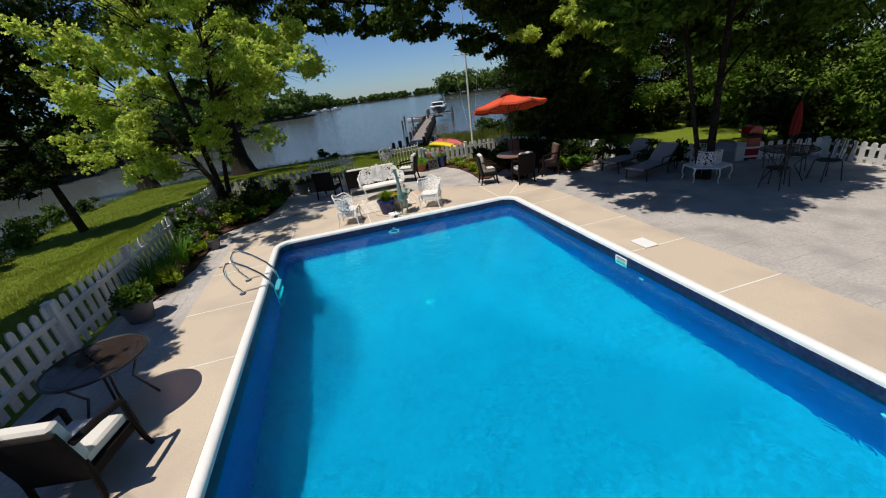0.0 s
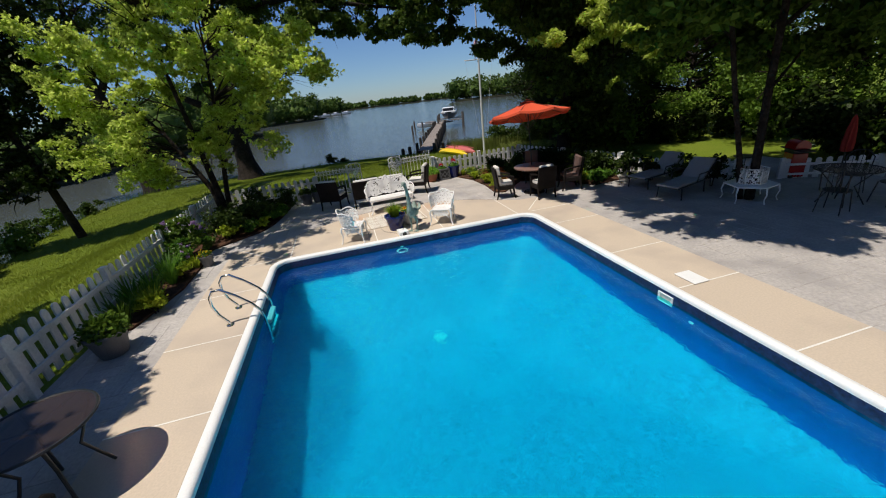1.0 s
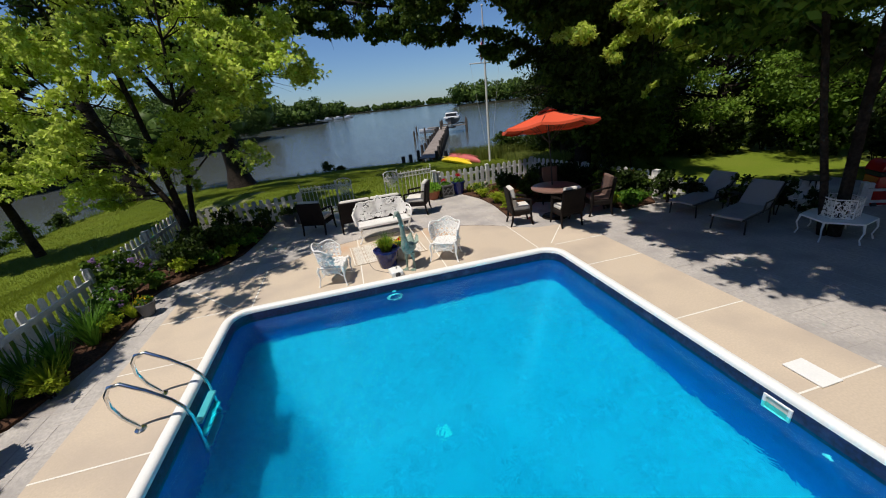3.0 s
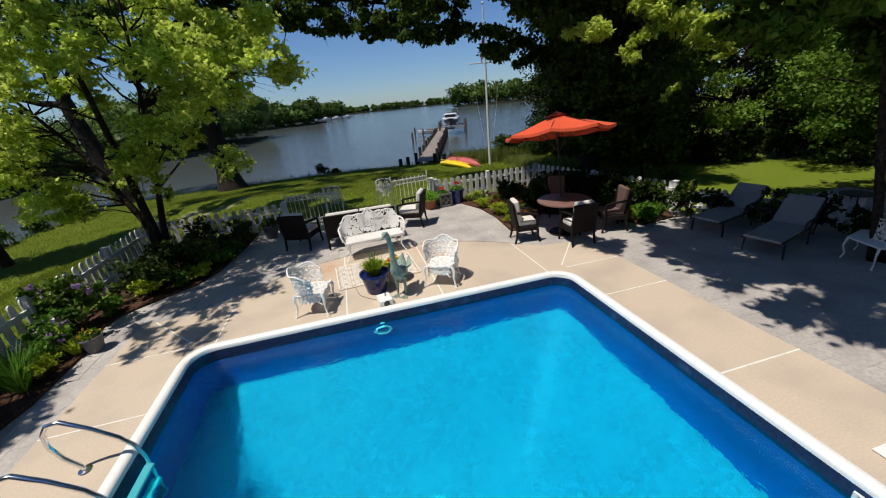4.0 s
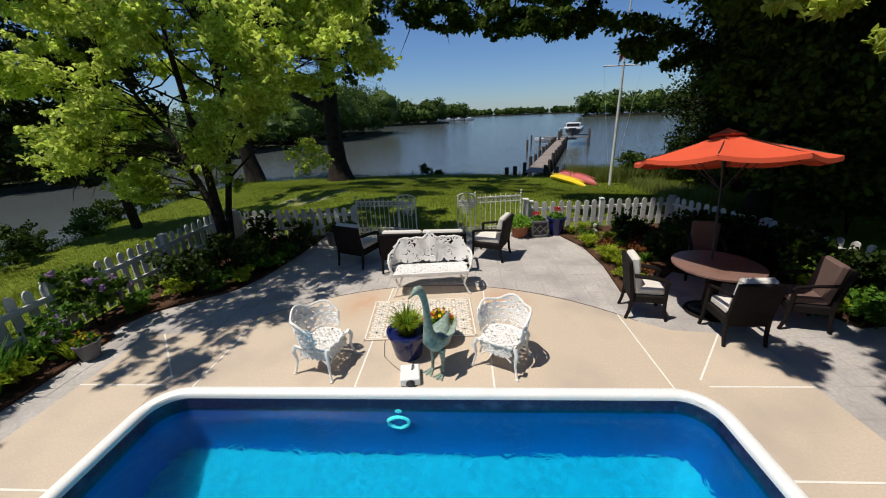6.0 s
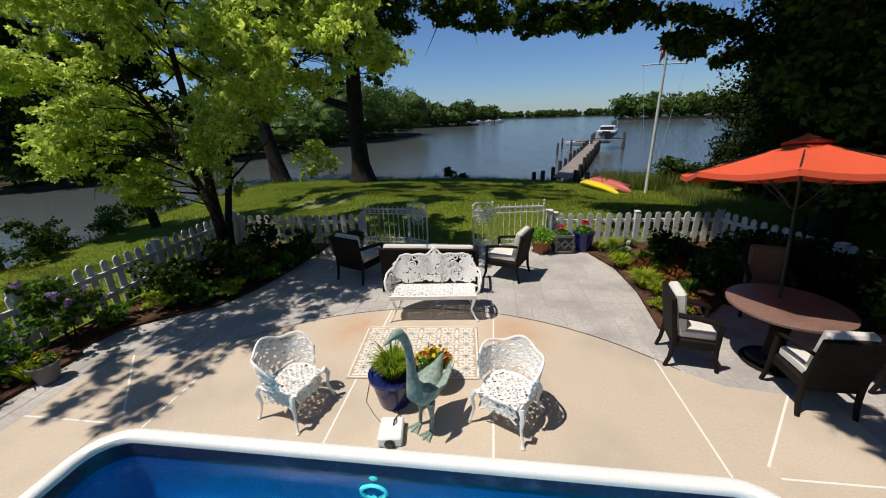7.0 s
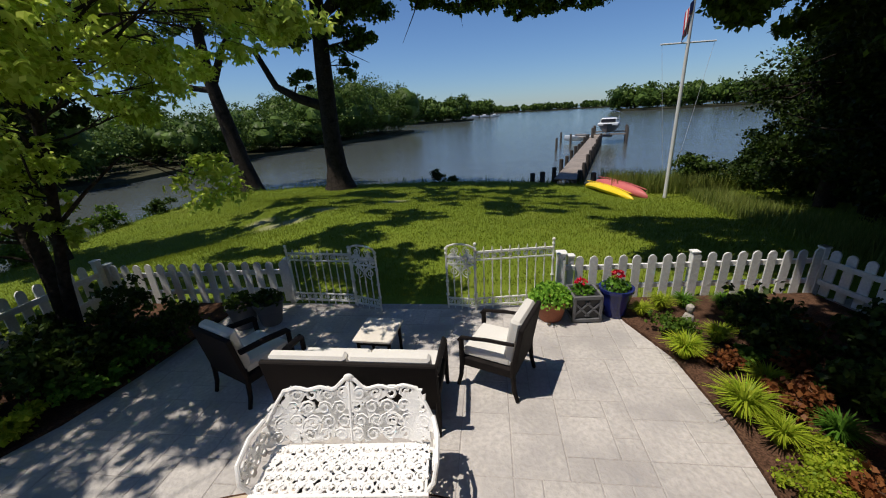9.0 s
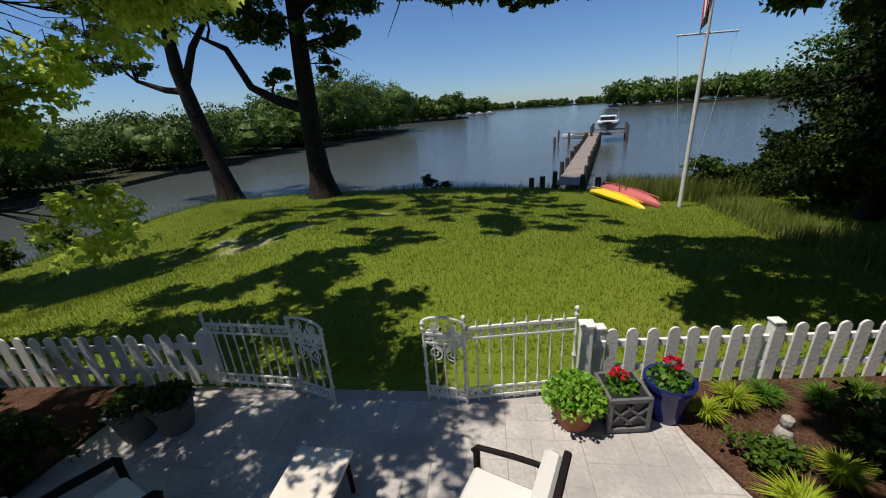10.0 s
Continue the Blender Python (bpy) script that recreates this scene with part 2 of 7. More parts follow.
L_OAK = leaf_mat("oak_leaf", (0.038, 0.070, 0.012), (0.135, 0.205, 0.032), 0.4)
L_MID = leaf_mat("mid_green_leaf", (0.05, 0.105, 0.014), (0.15, 0.245, 0.028), 0.4)
L_FRESH = leaf_mat("dogwood_leaf", (0.08, 0.16, 0.018), (0.22, 0.34, 0.045), 0.4)
L_LIME = leaf_mat("lime_leaf", (0.20, 0.30, 0.015), (0.42, 0.48, 0.04), 0.4)
L_HERB = leaf_mat("herb_leaf", (0.13, 0.30, 0.03), (0.30, 0.50, 0.06), 0.4)
L_GREEN = leaf_mat("fresh_green_leaf", (0.05, 0.14, 0.015), (0.14, 0.28, 0.03), 0.4)
L_FAR = leaf_mat("far_wood_leaf", (0.035, 0.07, 0.010), (0.11, 0.17, 0.03), 0.2)
L_REED = leaf_mat("reed_blade", (0.12, 0.17, 0.03), (0.26, 0.28, 0.07), 0.4)
L_BLADE = leaf_mat("grass_blade", (0.132, 0.178, 0.015), (0.218, 0.250, 0.026), 0.4)
P_RED = leaf_mat("red_petal", (0.45, 0.01, 0.02), (0.7, 0.02, 0.06), 0.3)
P_YELLOW = leaf_mat("yellow_petal", (0.6, 0.35, 0.01), (0.8, 0.6, 0.03), 0.3)
P_LILAC = leaf_mat("lilac_petal", (0.32, 0.18, 0.40), (0.55, 0.40, 0.62), 0.3)
P_RUST = leaf_mat("bronze_leaf", (0.16, 0.05, 0.02), (0.25, 0.10, 0.03), 0.3)


def lake_mat():
    m = bpy.data.materials.new("lake_water")
    m.use_nodes = True
    n, l = m.node_tree.nodes, m.node_tree.links
    b = n["Principled BSDF"]
    b.inputs["Base Color"].default_value = (0.078, 0.090, 0.088, 1)
    b.inputs["Roughness"].default_value, b.inputs["IOR"].default_value = 0.12, 1.33
    geo, mp = n.new("ShaderNodeNewGeometry"), n.new("ShaderNodeMapping")
    mp.inputs["Scale"].default_value = (0.7, 1.6, 1)
    w, w2, ad, bp = n.new("ShaderNodeTexNoise"), n.new("ShaderNodeTexNoise"), n.new("ShaderNodeMath"), n.new("ShaderNodeBump")
    w.inputs["Scale"].default_value, w.inputs["Detail"].default_value = 2.2, 5
    w2.inputs["Scale"].default_value, w2.inputs["Detail"].default_value = 0.25, 3
    bp.inputs["Strength"].default_value, bp.inputs["Distance"].default_value = 0.28, 0.14
    l.new(geo.outputs["Position"], mp.inputs[0])
    for t in (w, w2):
        l.new(mp.outputs[0], t.inputs["Vector"])
    l.new(w.outputs["Fac"], ad.inputs[0])
    l.new(w2.outputs["Fac"], ad.inputs[1])
    l.new(ad.outputs[0], bp.inputs["Height"])
    l.new(bp.outputs[0], b.inputs["Normal"])
    return m


LAKE = lake_mat()


# ---- mesh building ----
class Geo:
    """A growing list of corners and faces."""

    def __init__(self):
        self.v, self.f = [], []

    def add(self, v, f, m=None):
        k = len(self.v)
        self.v += [tuple(m @ Vector(p)) for p in v] if m is not None else [tuple(p) for p in v]
        self.f += [tuple(i + k for i in q) for q in f]
        return self

    def box(self, c, s, bev=0.008, m=None):
        """A box with chamfered edges, middle c, size s."""
        h = [x / 2 for x in s]
        b = min(bev, *[x * 0.45 for x in h])
        v, idx = [], {}
        for sx in (-1, 1):
            for sy in (-1, 1):
                for sz in (-1, 1):
                    for a in range(3):
                        p = [sx * (h[0] - b), sy * (h[1] - b), sz * (h[2] - b)]
                        p[a] = (sx, sy, sz)[a] * h[a]
                        idx[sx, sy, sz, a] = len(v)
                        v.append((p[0] + c[0], p[1] + c[1], p[2] + c[2]))
        f = []
        for a in range(3):
            o = [k for k in range(3) if k != a]
            for s0 in (-1, 1):
                q = []
                for u, w in ((-1, -1), (1, -1), (1, 1), (-1, 1)):
                    k = [0, 0, 0]
                    k[a], k[o[0]], k[o[1]] = s0, u, w
                    q.append(idx[k[0], k[1], k[2], a])
                if (s0 > 0) == (a == 1):
                    q.reverse()
                f.append(q)
            for u in (-1, 1):
                for w in (-1, 1):
                    k0, k1 = [0, 0, 0], [0, 0, 0]
                    k0[a], k1[a] = -1, 1
                    for k in (k0, k1):
                        k[o[0]], k[o[1]] = u, w
                    f.append([idx[(*k0, o[0])], idx[(*k1, o[0])], idx[(*k1, o[1])], idx[(*k0, o[1])]])
        for sx in (-1, 1):
            for sy in (-1, 1):
                for sz in (-1, 1):
                    f.append([idx[sx, sy, sz, a] for a in range(3)])
        return self.add(v, f, m)

    def tube(self, pts, r, n=6, cap=True, flat=1.0):
        """A round bar along pts; r: one radius, or one for each point."""
        pts = [Vector(p) for p in pts]
        rs = r if isinstance(r, (list, tuple)) else [r] * len(pts)
        v, f, up = [], [], None
        for i, p in enumerate(pts):
            d = (pts[min(i + 1, len(pts) - 1)] - pts[max(i - 1, 0)])
            d = d.normalized() if d.length > 1e-9 else Vector((0, 0, 1))
            if up is None:
                up = d.orthogonal().normalized()
            up = (up - d * up.dot(d))
            up = up.normalized() if up.length > 1e-6 else d.orthogonal().normalized()
            side = d.cross(up)
            for k in range(n):
                a = 2 * math.pi * k / n
                v.append(p + rs[i] * (math.cos(a) * up + flat * math.sin(a) * side))
        for i in range(len(pts) - 1):
            for k in range(n):
                k2 = (k + 1) % n
                f.append((i * n + k, i * n + k2, (i + 1) * n + k2, (i + 1) * n + k))
        if cap:
            f.append(tuple(reversed(range(n))))
            f.append(tuple(range((len(pts) - 1) * n, len(pts) * n)))
        return self.add(v, f)

    def lathe(self, prof, n=20, c=(0, 0, 0), m=None):
        """A turned shape: prof is a list of (radius, height)."""
        v, f = [], []
        for r, z in prof:
            for k in range(n):
                a = 2 * math.pi * k / n
                v.append((c[0] + r * math.cos(a), c[1] + r * math.sin(a), c[2] + z))
        for i in range(len(prof) - 1):
            for k in range(n):
                k2 = (k + 1) % n
                f.append((i * n + k, i * n + k2, (i + 1) * n + k2, (i + 1) * n + k))
        f.append(tuple(reversed(range(n))))
        f.append(tuple(range((len(prof) - 1) * n, len(prof) * n)))
        return self.add(v, f, m)

    def ball(self, c, r, n=8, m=None):
        rx, ry, rz = r if isinstance(r, (tuple, list)) else (r, r, r)
        v, f = [], []
        k = n // 2 + 1
        for i in range(1, k):
            t = math.pi * i / k
            for j in range(n):
                a = 2 * math.pi * j / n
                v.append((c[0] + rx * math.sin(t) * math.cos(a), c[1] + ry * math.sin(t) * math.sin(a), c[2] + rz * math.cos(t)))
        v += [(c[0], c[1], c[2] + rz), (c[0], c[1], c[2] - rz)]
        top, bot = len(v) - 2, len(v) - 1
        for i in range(k - 2):
            for j in range(n):
                j2 = (j + 1) % n
                f.append((i * n + j, (i + 1) * n + j, (i + 1) * n + j2, i * n + j2))
        for j in range(n):
            j2 = (j + 1) % n
            f.append((top, j, j2))
            f.append((bot, (k - 2) * n + j2, (k - 2) * n + j))
        return self.add(v, f, m)

    def slab(self, outline, z0, z1):
        """A plate from a closed outline, counted anticlockwise."""
        n = len(outline)
        v = [(x, y, z1) for x, y in outline] + [(x, y, z0) for x, y in outline]
        f = [tuple(range(n)), tuple(reversed(range(n, 2 * n)))]
        f += [(n + i, n + (i + 1) % n, (i + 1) % n, i) for i in range(n)]
        return self.add(v, f)

    def mesh(self, name, material, smooth=False):
        me = bpy.data.meshes.new(name)
        me.from_pydata(self.v, [], self.f)
        me.materials.append(material)
        if smooth:
            me.shade_smooth()
            me.set_sharp_from_angle(angle=radians(40))
        me.update()
        return me


def part(name, geo, material, parent, label="", smooth=True, loc=None, kind=""):
    ob = new(name, geo.mesh(name, material, smooth) if isinstance(geo, Geo) else geo)
    ob.parent = parent
    if loc is not None:
        ob.matrix_basis = loc
    return tagged(ob, label, "", "", kind)


def thing(name, label, category, x=0.0, y=0.0, z=0.0, rz=0.0, group="", kind=""):
    ob = new(name)
    ob.empty_display_size = 0.1
    ob.matrix_basis = pose(x, y, z, 0, 0, rz)
    return tagged(ob, label, category, group, kind)


def single(name, geo, material, label, category, group="", kind="", loc=None, smooth=True):
    ob = new(name, geo.mesh(name, material, smooth))
    if loc is not None:
        ob.matrix_basis = loc
    return tagged(ob, label, category, group, kind)


def quads_mesh(name, v, material):
    """A mesh of loose four-cornered leaves, from an array n x 4 x 3."""
    n = len(v)
    me = bpy.data.meshes.new(name)
    me.vertices.add(4 * n)
    me.vertices.foreach_set("co", np.ascontiguousarray(v, dtype=np.float32).ravel())
    me.loops.add(4 * n)
    me.loops.foreach_set("vertex_index", np.arange(4 * n, dtype=np.int32))
    me.polygons.add(n)
    me.polygons.foreach_set("loop_start", np.arange(0, 4 * n, 4, dtype=np.int32))
    me.polygons.foreach_set("loop_total", np.full(n, 4, dtype=np.int32))
    me.materials.append(material)
    me.update(calc_edges=True)
    return me


def leaf_quads(p, size, rng, droop=0.0, slim=0.6):
    """Leaves at the points p, turned at random, mostly facing up."""
    n = len(p)
    nor = rng.normal(size=(n, 3))
    nor[:, 2] = np.abs(nor[:, 2]) * 0.9 + 0.1
    nor /= np.linalg.norm(nor, axis=1)[:, None]
    d = rng.normal(size=(n, 3))
    d[:, 2] -= droop
    d -= nor * (d * nor).sum(1)[:, None]
    d /= np.linalg.norm(d, axis=1)[:, None] + 1e-9
    s = np.cross(nor, d)
    sz = (size * rng.uniform(0.6, 1.3, n))[:, None]
    tip, base = p + d * sz * 0.5, p - d * sz * 0.5
    left, right = p + s * sz * 0.5 * slim + nor * sz * 0.12, p - s * sz * 0.5 * slim + nor * sz * 0.12
    return np.stack([base, right, tip, left], 1)


def lobed_leaves(p, size, rng, droop=0.0):
    """Hanging leaves of three pointed lobes each."""
    n = len(p)
    nor = rng.normal(size=(n, 3))
    nor[:, 2] = np.abs(nor[:, 2]) * 0.9 + 0.2
    nor /= np.linalg.norm(nor, axis=1)[:, None]
    d = rng.normal(size=(n, 3))
    d[:, 2] -= droop
    d -= nor * (d * nor).sum(1)[:, None]
    d /= np.linalg.norm(d, axis=1)[:, None] + 1e-9
    s = np.cross(nor, d)
    sz = (size * rng.uniform(0.6, 1.25, n))[:, None]
    out = []
    for a, l in ((-0.8, 0.8), (0.0, 1.0), (0.8, 0.8)):
        e = d * math.cos(a) + s * math.sin(a) - nor * 0.12
        w = np.cross(nor, e) * 0.2
        mid_ = p + e * sz * l * 0.45
        out.append(np.stack([p, mid_ + w * sz, p + e * sz * l, mid_ - w * sz], 1))
    return np.concatenate(out)


def clump_points(clumps, count, rng, sub=14, tight=0.32, hollow=0.55):
    """Points in bunches near the surface of round clumps (x, y, z, radius, flatness)."""
    vol = np.array([c[3] ** 2 for c in clumps])
    share = np.maximum(1, (count * vol / vol.sum()).astype(int))
    out = []
    for (x, y, z, r, fl), k in zip(clumps, share):
        nb = max(3, int(sub * r))
        d = rng.normal(size=(nb, 3))
        d /= np.linalg.norm(d, axis=1)[:, None]
        cen = d * r * (hollow + (1 - hollow) * rng.uniform(0, 1, nb)[:, None])
        rad = r * tight * rng.uniform(0.6, 1.4, nb)
        w = rng.integers(0, nb, k)
        q = rng.normal(size=(k, 3)) * 0.5
        q[:, 2] *= 0.8
        p = cen[w] + q * rad[w][:, None]
        p[:, 2] *= fl
        out.append(p + np.array([x, y, z]))
    return np.concatenate(out)


def tree(name, label, base, trunk, clumps, count, leaf, leafmat, bark=BARK, category="tree", limb=0.28, seed=1, group="",
         droop=0.2, sub=14, tight=0.32, hollow=0.55, loose=(), leaves=leaf_quads):
    """A tree: trunk is a list of stems, each a list of (x, y, z, radius); limbs run from the stems to the clumps."""
    rng = np.random.default_rng(seed)
    t = thing(name, label, category, *base, group=group)
    o = Vector(base)
    for stem in trunk:
        g = Geo()
        g.tube([Vector(s[:3]) - o for s in stem], [s[3] for s in stem], 10)
        part("trunk", g, bark, t)
    tops = []
    for stem in trunk:
        for a, b in zip(stem[len(stem) // 2 - 1:], stem[len(stem) // 2:]):
            tops += [tuple(a[i] + (b[i] - a[i]) * u for i in range(4)) for u in (0.25, 0.5, 0.75, 1.0)]
    for c in clumps:
        s = min(tops, key=lambda q: (Vector(q[:3]) - Vector(c[:3])).length + max(0, q[2] - c[2] + 0.35) * 1.6)
        a, b = Vector(s[:3]) - o, Vector(c[:3]) - o
        if (b - a).length < 0.3:
            continue
        mid = a.lerp(b, 0.5) + Vector(rng.normal(size=3) * 0.12 * (b - a).length) + Vector((0, 0, 0.08 * (b - a).length))
        r = min(s[3] * 0.7, limb * c[3] * 0.3)
        g = Geo()
        g.tube([a, a.lerp(mid, 0.5) + Vector(rng.normal(size=3) * 0.06), mid, mid.lerp(b, 0.6), b + (b - mid) * 0.15], [r, r * 0.8, r * 0.62, r * 0.4, r * 0.12], 6)
        for _ in range(6):
            e = b + Vector(rng.normal(size=3) * c[3] * 0.5)
            st = mid.lerp(b, float(rng.uniform(0, 1)))
            g.tube([st, st.lerp(e, 0.5) + Vector(rng.normal(size=3) * 0.08), e], [r * 0.35, r * 0.22, r * 0.06], 5)
        part("limb", g, bark, t)
    for c in loose:
        b, g = Vector(c[:3]) - o, Geo()
        for _ in range(5):
            e = b + Vector(rng.normal(size=3) * c[3] * 0.2)
            g.tube([b, b.lerp(e, 0.5) + Vector(rng.normal(size=3) * 0.05), e], [0.008, 0.005, 0.002], 5)
        part("twig", g, bark, t)
    p = clump_points(list(clumps) + list(loose), count, rng, sub, tight, hollow) - np.array(base)
    part("crown", quads_mesh("crown", leaves(p, leaf, rng, droop), leafmat), None, t, kind="stuff")
    return t

# ---- ground, lake and far shores ----
SHORE = np.array([(-15.0, -300), (-14.6, -20), (-14.9, 4), (-15.3, 9), (-16.3, 13), (-16.6, 18), (-15.5, 22.5), (-9, 24.2), (-2, 24.2),
                  (3.2, 23.2), (6.8, 21.6), (9.6, 20.6), (13, 21.5), (17, 25), (22, 31), (34, 46), (60, 60), (110, 90), (400, 160), (400, -300)])
LAKE_Z = -1.72


def shore_distance(x, y):
    """Metres from the shore line, positive on land."""
    px, py = SHORE[:, 0], SHORE[:, 1]
    qx, qy = np.roll(px, -1), np.roll(py, -1)
    best = np.full(x.shape, 1e9)
    inside = np.zeros(x.shape, bool)
    for ax, ay, bx, by in zip(px, py, qx, qy):
        ex, ey = bx - ax, by - ay
        u = np.clip(((x - ax) * ex + (y - ay) * ey) / (ex * ex + ey * ey), 0, 1)
        best = np.minimum(best, np.hypot(x - ax - u * ex, y - ay - u * ey))
        cross = (ay > y) != (by > y)
        inside ^= cross & (x < ex * (y - ay) / (ey if abs(ey) > 1e-9 else 1e-9) + ax)
    return np.where(inside, best, -best)


def smooth(a, b, x):
    u = np.clip((x - a) / (b - a), 0, 1)
    return u * u * (3 - 2 * u)


def land_height(x, y):
    d = shore_distance(x, y)
    out = np.hypot(np.maximum(np.maximum(-5.6 - x, x - 16), 0), np.maximum(np.maximum(-30 - y, y - 6.2), 0))
    lawn = -1.22 + 1.22 * smooth(1.5, 16, d)
    z = lawn * smooth(0.0, 6.0, out) + 0.05 * np.sin(x * 0.7 + 1) * np.sin(y * 0.5) * smooth(1, 5, out) * smooth(2, 5, d)
    z = np.where(d < 1.0, z - (1.0 - d) * 0.75, z)
    z = np.maximum(z, -3.2)
    return np.where(out < 0.01, -0.06, z)


def grid_sheet(name, xs, ys, zfun, material, skip=None):
    X, Y = np.meshgrid(xs, ys)
    Z = zfun(X.ravel(), Y.ravel())
    v = np.stack([X.ravel(), Y.ravel(), Z], 1)
    nx = len(xs)
    f = []
    for j in range(len(ys) - 1):
        for i in range(nx - 1):
            if skip and skip(xs[i], xs[i + 1], ys[j], ys[j + 1]):
                continue
            f.append((j * nx + i, j * nx + i + 1, (j + 1) * nx + i + 1, (j + 1) * nx + i))
    me = bpy.data.meshes.new(name)
    me.from_pydata(v.tolist(), [], f)
    me.materials.append(material)
    me.shade_smooth()
    return new(name, me)


POOL_X, POOL_Y0, POOL_Y1, COPE = 2.90, -13.2, -0.18, 0.13
xs = np.unique(np.concatenate([[-300, -120, -60, -40, -30], np.arange(-25, 30.1, 0.5), [-2.9, 2.9], [34, 40, 50, 70, 100, 200, 400]]))
ys = np.unique(np.concatenate([[-300, -150, -80, -50, -30, -24], np.arange(-20, 40.1, 0.5), [-13.3, -0.15], [46, 54, 62, 72, 90, 120, 170]]))
ground = grid_sheet("ground", xs, ys, land_height, GRASS,
                    skip=lambda a, b, c, d: a > -3.0 and b < 3.0 and c > -13.6 and d < 0.1)
tagged(ground, "green mown lawn sloping down to the shore", "lawn", kind="structure")
g = Geo()
for x0, y0, x1, y1 in ((-2500, 2, 2500, 4000), (-2500, -600, -8, 2), (8, -600, 2500, 2), (-8, -600, 8, -16)):
    g.add([(x0, y0, LAKE_Z), (x1, y0, LAKE_Z), (x1, y1, LAKE_Z), (x0, y1, LAKE_Z)], [(0, 1, 2, 3)])
single("water", g, LAKE, "calm grey-blue river water with fine ripples", "water", kind="structure")


def far_land(label, outline, height, clumps_n, tree_h, seed, leaf, count):
    """A strip of far shore with its wood."""
    g = Geo()
    g.slab(outline, LAKE_Z - 0.5, LAKE_Z + height)
    single("far_shore", g, BANK, "low bank of the far shore with reeds", "shore", kind="structure", smooth=False)
    rng = np.random.default_rng(seed)
    o = np.array(outline)
    ahead_edge = o[:-3] if len(o) > 5 else o

    def front(x, y):
        return min(math.hypot(x - (a[0] + (b[0] - a[0]) * u), y - (a[1] + (b[1] - a[1]) * u)) for a, b in zip(ahead_edge, ahead_edge[1:]) for u in np.linspace(0, 1, 9))

    cl = []
    while len(cl) < clumps_n:
        x, y = rng.uniform(o[:, 0].min(), o[:, 0].max()), rng.uniform(o[:, 1].min(), o[:, 1].max())
        ins = False
        for (ax, ay), (bx, by) in zip(o, np.roll(o, -1, 0)):
            if (ay > y) != (by > y) and x < (bx - ax) * (y - ay) / (by - ay) + ax:
                ins = not ins
        if ins and rng.uniform() < math.exp(-front(x, y) / (tree_h * 2.2)) + 0.12:
            h = tree_h * rng.uniform(0.65, 1.15)
            cl.append((x, y, LAKE_Z + height + h * 0.52, h * 0.52, rng.uniform(0.85, 1.05)))
    p = clump_points(cl, count, rng, sub=110.0 / tree_h, tight=0.2, hollow=0.55)
    p = p[p[:, 2] > LAKE_Z + 0.1]
    core = Geo()
    for x, y, z, r, fl in cl:
        for _ in range(5):
            d = Vector(rng.normal(size=3)).normalized() * r * 0.36
            core.ball((x + d.x, y + d.y, z + d.z * fl), tuple(r * rng.uniform(0.34, 0.50) * k for k in (1, 1, 0.9 * fl)), 12)
    q = np.array(core.v)
    q += 0.28 * leaf * np.sin(q[:, [1, 2, 0]] * 1.7 / leaf) + 0.2 * leaf * np.sin(q[:, [2, 0, 1]] * 3.9 / leaf)
    core.v = [tuple(c) for c in q]
    ob = new("far_wood", quads_mesh("far_wood", leaf_quads(p, leaf, rng), L_FAR))
    crowns = new("far_wood", core.mesh("far_wood", L_FAR, True))
    tagged(crowns, label, "woods", kind="stuff")
    return tagged(ob, label, "woods", kind="stuff")


far_land("green wooded bank across the cove", [(-38, 16), (-31, 30), (-31.5, 40), (-31, 48), (-28.5, 56), (-26.8, 63), (-32, 72), (-60, 70), (-100, 40), (-80, 16)],
         0.4, 150, 6.0, 3, 0.32, 115000)
far_land("tall rounded trees on the point across the cove", [(-27.5, 60), (-25.5, 68), (-23.5, 78), (-21.5, 88), (-19.5, 96), (-18.6, 102), (-24, 108), (-40, 108), (-45, 70)],
         0.4, 40, 10.8, 8, 0.42, 70000)
far_land("distant wooded point in haze", [(-70, 150), (-40, 160), (-14, 170), (-6, 184), (-25, 196), (-60, 200), (-90, 180)], 0.6, 60, 9.5, 4, 1.1, 24000)
far_land("distant wooded point by the far docks", [(-60, 250), (-30, 256), (-8, 260), (6, 272), (0, 285), (-40, 292), (-70, 280)], 0.6, 60, 10.0, 5, 1.5, 18000)
far_land("wooded headland on the far side", [(62, 206), (66, 198), (80, 190), (120, 184), (180, 190), (230, 215), (180, 240), (70, 225)], 0.7, 110, 10.5, 6, 1.2, 42000)
far_land("low distant tree line on the horizon", [(-300, 430), (-100, 410), (0, 402), (160, 400), (300, 392), (480, 400), (500, 470), (100, 450), (-300, 480)], 0.8, 620, 5.6, 7, 2.4, 60000)

# ---- swimming pool ----
pool = thing("swimming_pool", "rectangular in-ground swimming pool with blue vinyl liner and white coping", "pool", 0, 0, 0)


def round_rect(x, y0, y1, r, n=8):
    pts = []
    for cx, cy, a0 in ((x - r, y0 + r, -90), (x - r, y1 - r, 0), (-x + r, y1 - r, 90), (-x + r, y0 + r, 180)):
        for k in range(n + 1):
            a = radians(a0 + 90 * k / n)
            pts.append((cx + r * math.cos(a), cy + r * math.sin(a)))
    return pts


def ring_loft(rings, close_last=False):
    g = Geo()
    n = len(rings[0])
    v = [p for r in rings for p in r]
    f = []
    for i in range(len(rings) - 1):
        for k in range(n):
            k2 = (k + 1) % n
            f.append((i * n + k, i * n + k2, (i + 1) * n + k2, (i + 1) * n + k))
    if close_last:
        f.append(tuple(range((len(rings) - 1) * n, len(rings) * n)))
    return g.add(v, f)


def at_z(pts, z):
    return [(x, y, z) for x, y in pts]


